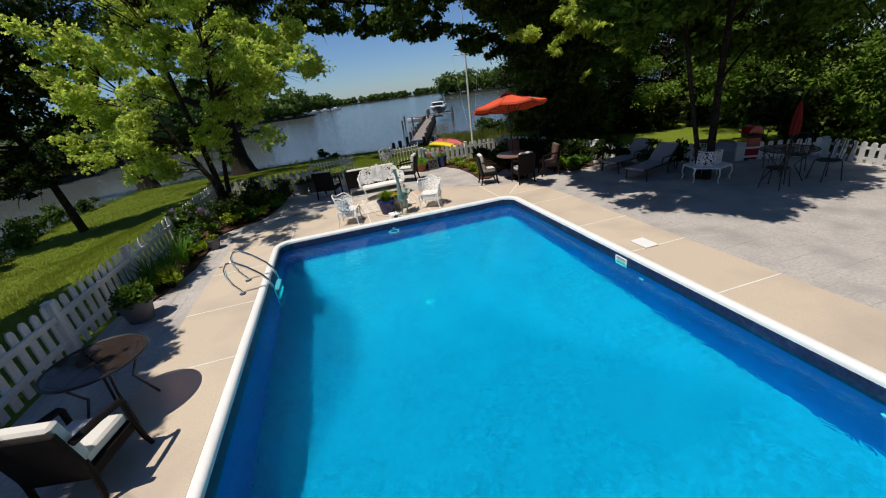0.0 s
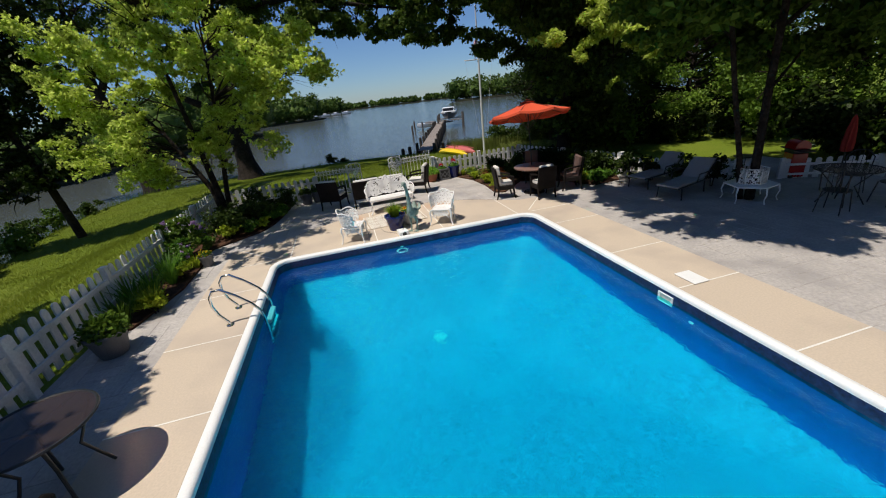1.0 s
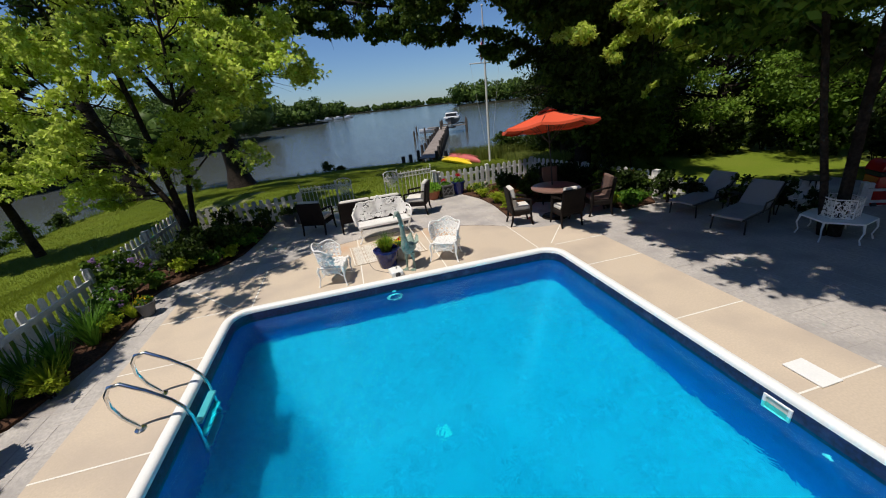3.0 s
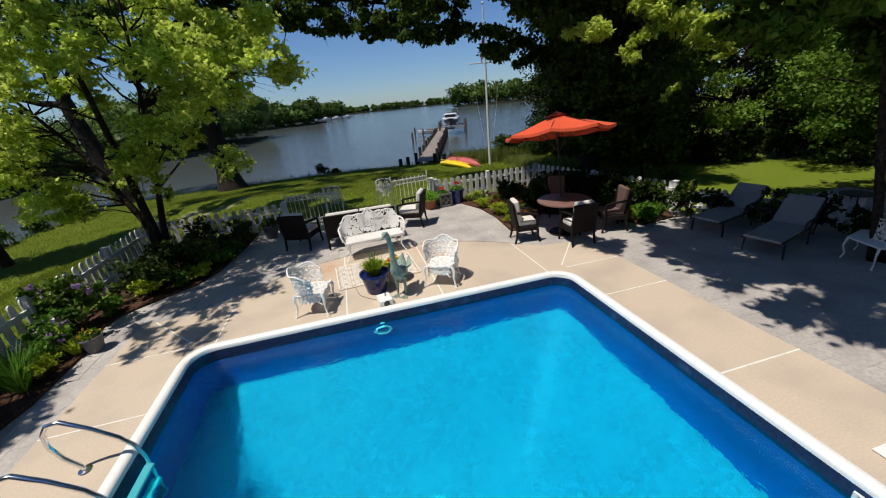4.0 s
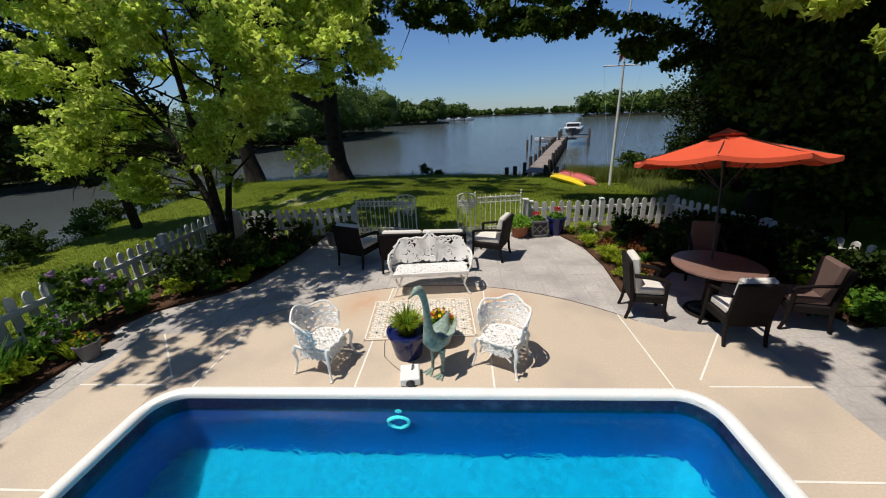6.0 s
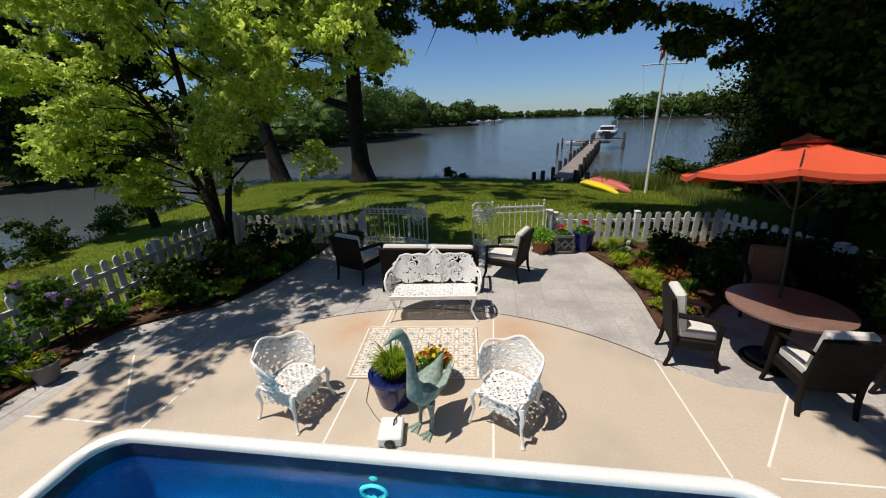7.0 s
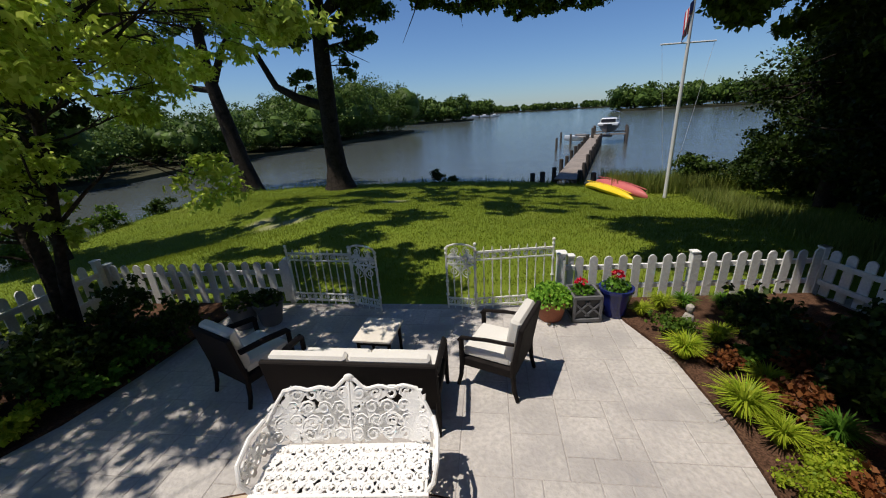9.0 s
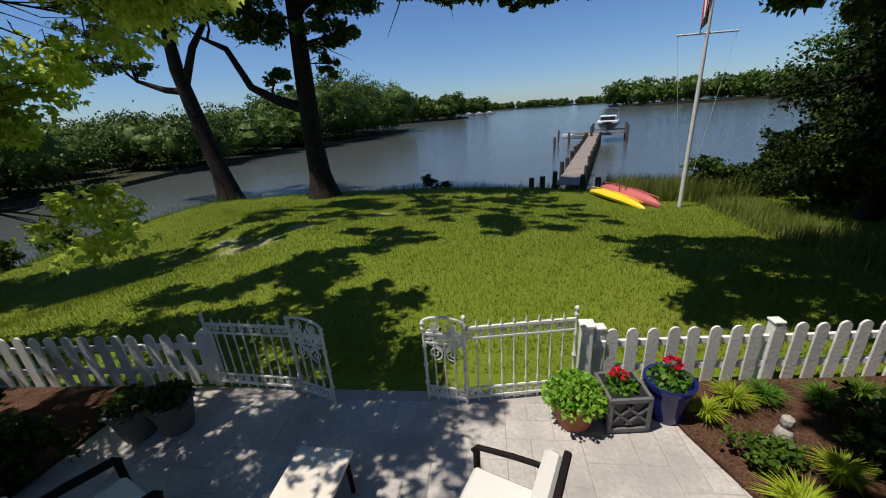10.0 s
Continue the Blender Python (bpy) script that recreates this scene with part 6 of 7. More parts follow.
def canopy(x0, x1, y0, y1, z, step, r, slant=0.0, gap=0.12):
    """High spreading clumps, unseen overhead, added to a crown to cast dappled shade."""
    out = []
    for a in np.arange(x0, x1, step):
        for b in np.arange(y0, y1, step):
            if crng.random() > gap:
                out.append((a + crng.uniform(-0.35, 0.35) + slant * (b - y0), b + crng.uniform(-0.35, 0.35), z + crng.uniform(-0.5, 0.7), r * crng.uniform(0.7, 1.15), 0.5))
    return out


def sunlit(clumps, *patches):
    """The clumps that leave the sun on patches of ground or foliage: x from, to, y from, to, at the height z."""
    k = SUN_DIR / SUN_DIR.z
    out = []
    for c in clumps:
        w = c[3] * 0.8
        for x0, x1, y0, y1, z in patches:
            x, y = c[0] - k.x * (c[2] - z), c[1] - k.y * (c[2] - z)
            if c[2] > z and x0 - w < x < x1 + w and y0 - w < y < y1 + w:
                break
        else:
            out.append(c)
    return out


SPRAYS = (5.2, 7.7, 1.2, 2.1, 4.0)
POOLSIDE = (2.0, 4.25, -8.0, 0.1, 0.0), (2.0, 9.5, -9.0, -4.65, 0.0)
PICKETS = (2.6, 5.2, 5.5, 6.1, 0.5)


def maple_crown():
    """Many small airy sprays through a broad crown, and unseen high clumps added to shade the terrace."""
    r, out = random.Random(5), []
    while len(out) < 104:
        u, v, w = r.uniform(-0.95, 1), r.uniform(-1, 1), r.uniform(-1, 1)
        d = (u * u if u > 0 else u * u * 0.8) + v * v + w * w
        if 0.25 < d < 1.0 and r.random() < 0.45 + 0.55 * d:
            x, y, z = -4.75 + 3.6 * u, 4.6 + 2.1 * v, 3.9 + 3.0 * w
            if w < -0.3 and abs(u) < 0.35 or u > 0.5 and w < -0.1 and r.random() < 0.6:
                continue
            if x > -3.1 and z < 3.3 or w > 0.3 and r.random() < 0.4:
                continue
            out.append((x, y, z, r.uniform(0.34, 0.60), 0.75))
    out += [(-4.95 + r.uniform(-0.9, 0.7), 4.2 + r.uniform(-0.5, 0.5), r.uniform(1.5, 2.7), r.uniform(0.2, 0.34), 1.0) for _ in range(13)]
    # unseen clumps, placed so their shadows dapple bed and terrace
    for x0, y0, x1, y1, n in ((-6.4, -0.8, -5.0, 0.6, 11), (-6.2, 0.4, -4.2, 2.0, 19), (-5.4, 1.8, -3.8, 3.3, 13), (-4.6, 3.2, -2.6, 4.2, 9), (-2.6, 3.4, -1.2, 4.4, 6), (-6.8, 1.6, -5.2, 4.0, 5)):
        out += [(r.uniform(x0, x1), r.uniform(y0, y1), r.uniform(5.8, 6.6), r.uniform(0.26, 0.44), 0.6) for _ in range(n)]
    return out


tree("maple_tree", "young maple with bright yellow-green leaves and several slim stems", (-4.92, 4.40, 0.0),
     [[(-4.92, 4.40, -0.1, 0.125), (-4.98, 4.45, 0.8, 0.095), (-5.12, 4.58, 2.2, 0.075), (-5.32, 4.68, 4.2, 0.05), (-5.40, 4.75, 6.2, 0.015)],
      [(-4.84, 4.36, -0.1, 0.09), (-4.74, 4.42, 0.9, 0.07), (-4.50, 4.60, 2.4, 0.052), (-4.25, 4.70, 4.4, 0.035), (-4.05, 4.70, 6.0, 0.012)],
      [(-5.00, 4.48, -0.1, 0.10), (-5.15, 4.55, 1.0, 0.08), (-5.95, 4.90, 2.6, 0.05), (-7.10, 5.00, 4.3, 0.02)]],
     maple_crown(), 50000, 0.103, L_MAPLE, BARK, seed=2, leaves=lobed_leaves, droop=1.3, sub=30, tight=0.36, hollow=0.3, limb=0.16)

# its high clumps towards the house are unseen, added to dapple the lawn
tree("oak_tree", "large old oak with a flared dark trunk at the water's edge", (-8.0, 22.1, ground_z(-8, 22.1)),
     [[(-8.0, 22.1, -1.5, 1.15), (-8.0, 22.1, -0.95, 0.85), (-8.05, 22.1, 0.0, 0.60), (-8.1, 22.1, 2.0, 0.50), (-8.0, 22.1, 5.0, 0.46), (-7.8, 22.0, 8.5, 0.36), (-7.6, 22, 12, 0.2)],
      [(-8.2, 22.1, 3.4, 0.30), (-9.6, 22.0, 3.9, 0.24), (-10.8, 21.9, 4.6, 0.19), (-11.6, 21.8, 6.4, 0.15), (-12.8, 21.8, 7.0, 0.08)],
      [(-7.85, 22.0, 7.6, 0.26), (-5.5, 21.4, 9.2, 0.21), (-2.4, 20.6, 9.4, 0.17), (0.4, 20.2, 8.9, 0.13), (2.8, 20.0, 8.5, 0.08), (5.2, 19.9, 8.2, 0.03)],
      [(-7.8, 22.0, 8.8, 0.25), (-7.2, 19.5, 10.0, 0.2), (-6.0, 17.0, 10.4, 0.16), (-3.8, 14.6, 10.4, 0.11), (-1.5, 12.8, 10.3, 0.05)]],
     [(-6.2, 21.5, 6.5, 1.3, 0.7), (-9.6, 21.8, 7.2, 1.5, 0.7), (-5.6, 22.0, 8.5, 2.0, 0.7), (-8.2, 21.8, 10.5, 2.8, 0.7), (-11.8, 22, 8.6, 1.8, 0.6), (-10.4, 22, 11, 2.4, 0.7), (-4.6, 21.5, 10.5, 2.4, 0.7), (2.2, 20, 7.0, 0.7, 0.7), (0.6, 20.2, 7.6, 0.8, 0.7), (-1.4, 20.4, 7.9, 0.9, 0.7), (3.2, 20, 7.1, 0.8, 0.7),
      (-2.0, 20.5, 8.2, 1.4, 0.6), (-0.4, 20.2, 7.8, 1.3, 0.6), (1.2, 20.1, 7.6, 1.2, 0.6), (2.6, 20.0, 7.5, 1.2, 0.6), (4.0, 20.0, 7.2, 1.2, 0.6), (5.4, 19.8, 7.4, 1.3, 0.6), (-0.8, 20.2, 9.2, 1.6, 0.6), (2.2, 20.0, 9.2, 1.6, 0.6), (4.8, 20.0, 8.9, 1.5, 0.6), (-7.6, 22, 13.5, 3.0, 0.7), (-3.0, 21.5, 12, 2.4, 0.7), (-6.3, 21.4, 5.3, 0.7, 0.8), (-9.3, 22.0, 4.9, 0.8, 0.7),
      (-12.2, 15.2, 9.4, 1.2, 0.5), (-8.0, 16.4, 9.4, 1.3, 0.5), (-5.4, 16.6, 9.2, 1.2, 0.5), (-9.8, 17.5, 10, 1.5, 0.5), (-2.0, 17.0, 9.4, 1.1, 0.5),
      (0.2, 13.4, 9.6, 0.9, 0.5), (-2.2, 12.4, 9.8, 1.1, 0.5), (-4.0, 14.2, 9.6, 1.0, 0.5)],
     132000, 0.24, L_OAK, BARK, seed=5, sub=12, tight=0.26, hollow=0.45, loose=canopy(-12.5, 1.8, 10.8, 17.0, 9.6, 1.45, 0.78, 0.0, 0.38) + canopy(-10.0, 0.5, 17.0, 19.5, 9.6, 1.35, 0.8, 0.0, 0.3) + [(-9.5, 11.5, 9.0, 1.2, 0.5), (-4.4, 9.9, 9.2, 1.0, 0.5), (-6.2, 7.9, 9, 1.1, 0.5), (-7.8, 7.0, 9.0, 1.1, 0.5), (-5.4, 8.8, 9.0, 1.0, 0.5), (-4.4, 6.2, 9.0, 1.0, 0.5), (-4.4, 5.2, 9.2, 0.8, 0.5), (-5.4, 6.8, 9.1, 0.9, 0.5)])
tree("oak_tree", "tall leaning oak with a broad bare limb near the shore", (-15.2, 24.1, ground_z(-15.2, 24.1)),
     [[(-15.2, 24.1, -1.9, 1.0), (-15.2, 24.1, -1.2, 0.72), (-15.4, 24.1, 0.2, 0.52), (-15.9, 24.1, 3.0, 0.45), (-16.3, 24, 6.0, 0.36), (-16.2, 24, 9.5, 0.24)],
      [(-16.0, 24.1, 4.8, 0.22), (-17.4, 24, 5.0, 0.17), (-19.0, 24, 5.6, 0.10)],
      [(-16.1, 24.1, 5.2, 0.24), (-15.0, 24, 7.0, 0.19), (-13.4, 23.9, 8.6, 0.1)]],
     [(-19.3, 24, 6.6, 1.3, 0.7), (-17.5, 23.8, 9.0, 2.2, 0.7), (-14.8, 24, 10.5, 2.4, 0.7), (-12.6, 24, 9.2, 1.6, 0.6), (-20.5, 24, 9.0, 2.0, 0.7), (-16.5, 24, 12.5, 3.0, 0.7), (-21.5, 24, 6.6, 1.2, 0.7)],
     13000, 0.24, L_OAK, BARK, seed=6, sub=12, tight=0.26)

# big shade trees, over the loungers and behind the umbrella
# the canopy() clumps in loose are unseen, added to shade patio and beds
tree("shade_tree", "tall shade tree rising through the round bench", (7.3, -1.95, 0.0),
     [[(7.33, -1.95, -0.1, 0.10), (7.36, -1.93, 0.6, 0.085), (7.46, -1.8, 2.2, 0.072), (7.7, -1.6, 4.5, 0.06), (7.9, -1.5, 7.0, 0.04)],
      [(7.22, -1.85, -0.1, 0.065), (7.1, -1.75, 0.9, 0.055), (6.85, -1.6, 2.2, 0.05), (6.5, -1.4, 4.2, 0.045), (6.2, -1.2, 5.8, 0.025)]],
     [(6.6, -1.4, 4.6, 1.3, 0.6), (8.4, -2.0, 4.6, 1.5, 0.6), (5.6, -1.2, 4.0, 1.1, 0.5), (7.4, -3.2, 4.8, 1.4, 0.6), (9.4, -2.8, 4.0, 1.3, 0.6), (8.8, -0.6, 4.2, 1.3, 0.6), (6.6, -0.2, 3.8, 1.1, 0.5),
      (7.6, -1.8, 6.5, 2.0, 0.7), (6.4, -3.0, 5.6, 1.2, 0.6), (9.6, -1.4, 3.0, 0.8, 0.5), (8.0, -1.0, 3.0, 0.8, 0.5)],
     150000, 0.17, L_MID, BARK, seed=8, droop=0.4, limb=0.14,
     loose=sunlit(canopy(2.0, 5.0, -5.8, -0.8, 9.6, 1.3, 0.95, 0.0, 0.25) + canopy(2.2, 7.2, -4.7, -0.4, 7.0, 1.15, 0.95, 0.0, 0.05) + canopy(3.2, 6.8, -6.0, -4.9, 7.0, 1.0, 0.8, 0.0, 0.08) + canopy(1.2, 2.9, -2.1, 0.2, 7.0, 0.8, 0.55, 0.0, 0.15) + canopy(6.0, 7.2, -0.5, 1.2, 7.0, 1.2, 1.0, 0.0, 0.0), SPRAYS, *POOLSIDE))
# its canopy() clumps are also unseen, one layer added to darken the wood
broad = tree("shade_tree", "broad dark tree behind the orange umbrella", (7.4, 5.6, 0.0),
     [[(7.4, 5.6, -0.2, 0.34), (7.4, 5.6, 0.8, 0.26), (7.5, 5.6, 3.0, 0.22), (7.3, 5.5, 6.0, 0.16), (7.2, 5.4, 9.0, 0.06)]],
     [(7.2, 5.2, 3.2, 1.3, 0.8), (8.4, 5.0, 3.2, 1.5, 0.9), (7.6, 4.8, 5.2, 1.6, 0.7), (6.0, 5.2, 5.0, 1.2, 0.6), (5.0, 5.0, 5.6, 1.1, 0.5), (6.8, 5.8, 6.6, 1.8, 0.7), (8.8, 5.6, 5.6, 1.8, 0.8),
      (4.2, 5.6, 6.4, 1.0, 0.5), (7.6, 5.6, 8.2, 2.0, 0.7), (5.6, 5.6, 7.4, 1.4, 0.6), (7.4, 5.4, 1.6, 1.1, 0.9), (8.6, 5.4, 1.4, 1.2, 0.9)],
     180000, 0.17, L_OAK, BARK, seed=9, droop=0.5,
     loose=sunlit(canopy(1.1, 4.4, 1.0, 4.0, 9.8, 1.2, 0.95, 0.0, 0.05) + canopy(4.4, 6.6, 0.2, 3.4, 9.8, 1.3, 1.05, 0.0, 0.05) + canopy(7.0, 10.6, 6.0, 11.2, 9.6, 1.35, 1.2, 0.0, 0.05) + canopy(5.8, 7.6, 0.4, 2.2, 6.8, 1.1, 1.1, 0.0, 0.0) + canopy(3.7, 7.6, 2.6, 4.6, 6.8, 1.1, 1.1, 0.0, 0.0) + canopy(1.5, 3.7, 1.9, 3.9, 7.2, 0.95, 0.72, 0.0, 0.08) + canopy(2.0, 7.0, 5.0, 9.4, 7.2, 1.2, 1.0, 0.0, 0.05) + [(2.6, 10, 5.3, 0.55, 0.8), (3.3, 10, 5.2, 0.6, 0.8), (4.0, 10.2, 5.2, 0.6, 0.8), (4.7, 10, 5.4, 0.7, 0.8), (5.7, 9.6, 5.0, 0.8, 0.8), (6.7, 9.6, 4.4, 1.0, 0.8), (2.0, 10.2, 5.9, 0.5, 0.8), (3.0, 10, 6.2, 0.8, 0.7), (4.4, 10, 6.4, 0.9, 0.7),
            (2.2, 8.3, 6.6, 0.9, 0.5), (4.3, 10.2, 6.8, 0.9, 0.5), (5.3, 9.0, 6.5, 1.0, 0.5), (4.4, 7.3, 6.8, 1.0, 0.5), (3.2, 9.2, 6.8, 0.9, 0.5), (6.2, 10.4, 6.6, 1.0, 0.5)], SPRAYS, PICKETS, (2.0, 7.0, 9.6, 10.4, 6.5), *POOLSIDE))
fr = [(4.3, 1.6, 3.5, 0.35, 0.8), (4.8, 1.6, 4.0, 0.45, 0.7), (5.4, 1.6, 3.95, 0.45, 0.7), (6.1, 1.65, 3.7, 0.45, 0.7), (6.5, 1.7, 3.3, 0.3, 0.9), (5.22, 1.6, 2.62, 0.17, 1.2), (4.5, 1.7, 4.25, 0.4, 0.7), (3.4, 1.9, 3.9, 0.4, 0.7), (5.0, 1.7, 4.5, 0.5, 0.7)]
fr = [(a + 1.15, b, c, d, e) for a, b, c, d, e in fr]
rng_f = np.random.default_rng(91)
part("crown", quads_mesh("crown", leaf_quads(clump_points(fr, 4800, rng_f, 26, 0.32, 0.3) - np.array((7.4, 5.6, 0.0)), 0.15, rng_f, 0.9, 0.45), L_MAPLE), None, broad, "drooping sprays of bright green young leaves", kind="stuff")
g = Geo()
g.tube([(-0.2, -0.2, 6.0), (-0.4, -2.2, 5.4), (-0.85, -3.7, 4.5), (-1.45, -4.0, 4.2), (-2.05, -3.9, 4.0)], [0.08, 0.06, 0.035, 0.02, 0.008], 7)
g.tube([(-0.85, -3.7, 4.5), (-0.35, -4.0, 4.1), (0.25, -3.9, 3.5)], [0.03, 0.02, 0.006], 6)
g.tube([(-0.85, -3.7, 4.5), (-1.05, -4.0, 3.6), (-1.03, -4.0, 2.7)], [0.02, 0.012, 0.004], 6)
part("limb", g, BARK, broad)
RIGHT = [(10.0, 7.6, 8.5, 31), (11.8, 12.2, 10.0, 48), (10.6, 9.4, 8.5, 51), (11.6, 13.5, 9.5, 32), (12.4, 11.0, 10, 34), (13.0, 14.5, 10, 35), (15.2, 1.2, 9.0, 36), (15.5, 10.5, 11, 37), (16.0, 17.5, 10, 38),
         (15.0, -2.5, 9.0, 39), (18.2, 6.5, 10.5, 40), (14.5, -5.5, 9.5, 41), (18.0, 0.0, 11, 42), (21, 22, 9, 43), (27, 30, 9, 44), (12.3, -9.0, 9, 45), (18.5, 8, 11, 46), (37, 44, 9, 47)]
for x, y, h, s in RIGHT:
    r = random.Random(s)
    z = ground_z(x, y)
    cl = []
    for k in range(15):
        a, q = r.uniform(0, 6.28), r.uniform(0.2, 1.0)
        hh = h * r.uniform(0.12, 0.95)
        wide = 0.26 * h * (1.0 - 0.55 * abs(hh / h - 0.45))
        cl.append((x + q * wide * math.cos(a), y + q * wide * math.sin(a), z + hh, h * r.uniform(0.10, 0.18), r.uniform(0.6, 0.9)))
    # between y 7 and 15 the leaves are blackened in place of shade
    tree("woodland_tree", "tall tree in the wood beside the lawn", (x, y, z),
         [[(x, y, z - 0.2, 0.28), (x + r.uniform(-0.2, 0.2), y, z + h * 0.3, 0.2), (x + r.uniform(-0.4, 0.4), y, z + h * 0.9, 0.05)]],
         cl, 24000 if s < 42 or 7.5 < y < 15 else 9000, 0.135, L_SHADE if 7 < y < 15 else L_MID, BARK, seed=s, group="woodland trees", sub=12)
# L_SHADE shrubs carry the wood's shade in their leaf colour
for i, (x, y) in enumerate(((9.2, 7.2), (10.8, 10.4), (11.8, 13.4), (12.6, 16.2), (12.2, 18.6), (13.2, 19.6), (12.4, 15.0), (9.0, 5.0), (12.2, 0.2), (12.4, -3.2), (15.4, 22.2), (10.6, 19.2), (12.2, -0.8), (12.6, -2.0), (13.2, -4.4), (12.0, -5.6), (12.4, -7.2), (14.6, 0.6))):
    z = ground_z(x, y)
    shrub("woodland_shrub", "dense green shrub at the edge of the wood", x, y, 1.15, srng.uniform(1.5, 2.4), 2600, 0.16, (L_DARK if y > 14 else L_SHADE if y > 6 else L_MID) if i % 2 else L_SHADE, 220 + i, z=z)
dr = random.Random(64)
dome = []
for k in range(44):
    a, w = dr.uniform(0, 6.28), dr.uniform(0.0, 1.0)
    q = math.sqrt(1 - w * w * 0.9) * dr.uniform(0.75, 1.0)
    dome.append((14.0 + 3.0 * q * math.cos(a), 6.3 + 2.2 * q * math.sin(a), 1.0 + 3.9 * w, dr.uniform(0.6, 1.0), 0.55))
tree("dogwood_tree", "rounded tree with layered fresh green leaves beyond the fence", (14.0, 6.4, ground_z(14.0, 6.4)),
     [[(14.0, 6.4, -0.4, 0.16), (13.9, 6.4, 1.0, 0.13), (14.0, 6.3, 2.8, 0.08), (14.1, 6.3, 4.4, 0.03)]],
     dome, 42000, 0.12, L_FRESH, BARK, seed=65, droop=0.4, sub=20, tight=0.4, hollow=0.4)
for i, (x, y) in enumerate(((11.0, 6.2), (12.2, 5.6), (13.3, 5.2), (14.4, 4.7), (15.6, 4.2), (16.6, 3.4))):
    shrub("woodland_shrub", "dense shrub beneath the trees beyond the lawn, darkened for shade", x, y, 1.0, 1.35, 2400, 0.14, L_SHADE, 290 + i, z=ground_z(x, y))
shrub("conical_shrub", "bright green conical shrub behind the fence", 14.4, 2.9, 1.0, 2.5, 5200, 0.11, L_FRESH, 240, z=-0.2)

# left shore trees
tree("shore_tree", "slender dark tree leaning over the shore", (-12.1, 9.8, ground_z(-12.1, 9.8)),
     [[(-12.1, 9.8, -0.9, 0.17), (-12.3, 9.8, 1.0, 0.13), (-12.7, 9.9, 3.2, 0.11), (-12.8, 10, 6.0, 0.05)]],
     [(-12.6, 9.8, 3.0, 1.1, 0.8), (-13.4, 9.6, 4.0, 1.3, 0.8), (-11.8, 9.6, 4.6, 1.2, 0.8), (-12.8, 10, 5.6, 1.4, 0.8), (-13.4, 9.6, 2.4, 0.8, 0.8), (-11.2, 9.3, 2.2, 0.9, 0.7), (-10.4, 9.5, 3.2, 0.9, 0.8), (-12.3, 9.3, 1.6, 0.8, 0.7),
      (-10.9, 9.4, 5.2, 1.0, 0.8), (-13.0, 9.0, 1.2, 0.7, 0.7), (-12.0, 9.6, 6.6, 1.2, 0.8), (-14.6, 9.4, 5.2, 1.3, 0.8), (-14.4, 9.3, 3.2, 1.1, 0.8), (-15.8, 9.2, 4.2, 1.3, 0.8), (-15.4, 9.2, 6.4, 1.4, 0.8),
      (-14.0, 9.6, 7.4, 1.5, 0.8), (-12.6, 9.8, 8.2, 1.4, 0.8), (-16.8, 9.0, 5.6, 1.4, 0.8), (-11.0, 9.6, 7.4, 1.1, 0.8), (-14.6, 8.8, 1.6, 0.8, 0.7), (-16.2, 8.8, 2.6, 1.1, 0.8)],
     42000, 0.17, L_SHADE, BARK, seed=12)
# stands out of view; clumps set where lawn and glass table need shade
tree("shore_tree", "dark tree whose crown shades the lawn behind the fence", (-9.6, -3.4, -0.3),
     [[(-9.6, -3.4, -0.5, 0.25), (-9.6, -3.4, 2.0, 0.19), (-9.5, -3.3, 5.0, 0.13), (-9.5, -3.2, 8.0, 0.05)]],
     [(-9.6, -3.6, 4.4, 1.3, 0.7), (-9.0, -4.6, 5.0, 1.3, 0.7), (-9.8, -1.8, 5.6, 1.2, 0.7), (-9.4, -3.2, 6.8, 1.6, 0.7), (-9.0, -6.0, 5.4, 1.3, 0.7)] + canopy(-10.0, -7.6, -7.6, -0.2, 6.3, 1.0, 0.8, 0.0, 0.0)
     + [(-6.9, -5.0, 5.4, 0.6, 0.5), (-6.3, -4.8, 5.4, 0.5, 0.5), (-6.8, -6.2, 5.4, 0.6, 0.5), (-6.6, -7.6, 5.4, 0.7, 0.5), (-6.6, -5.4, 5.4, 0.6, 0.5), (-6.4, -6.9, 5.4, 0.8, 0.5), (-6.7, -4.3, 5.4, 0.7, 0.5), (-6.5, -6.2, 5.4, 0.8, 0.5), (-7.1, -5.2, 5.6, 0.7, 0.5), (-7.3, -6.4, 5.6, 0.8, 0.5), (-7.2, -4.4, 5.6, 0.7, 0.5), (-7.3, -3.7, 5.6, 0.6, 0.5), (-7.0, -7.2, 5.6, 0.8, 0.5), (-6.8, -5.7, 5.8, 0.7, 0.5), (-6.2, -6.0, 5.6, 0.5, 0.5)],
     62000, 0.19, L_DARK, BARK, seed=14)
for i, (x, y) in enumerate(((-15.6, 12.6), (-15.9, 14.6), (-14.6, 8.0), (-14.4, 6.0), (-15.8, 17.2), (-14.2, 3.4), (-14.4, 0.4), (-15.0, 10.4), (-13.9, 7.0), (-14.7, 5.0))):
    shrub("shore_shrub", "low green shrub on the bank at the water", x, y, 0.75, srng.uniform(0.8, 1.4), 1300, 0.13, L_MID if i % 2 else L_DARK, 250 + i, z=ground_z(x, y))
shrub("shore_shrub", "small dark shrub at the water's edge", -2.1, 23.4, 0.6, 0.95, 900, 0.12, L_DARK, 270, z=ground_z(-2.1, 23.4))
shrub("shore_shrub", "small dark shrub at the water's edge", -1.2, 23.5, 0.45, 0.6, 600, 0.12, L_DARK, 271, z=ground_z(-1.2, 23.5))

# reeds and rough grass along the shore, and short blades over the lawn
rr = np.random.default_rng(31)


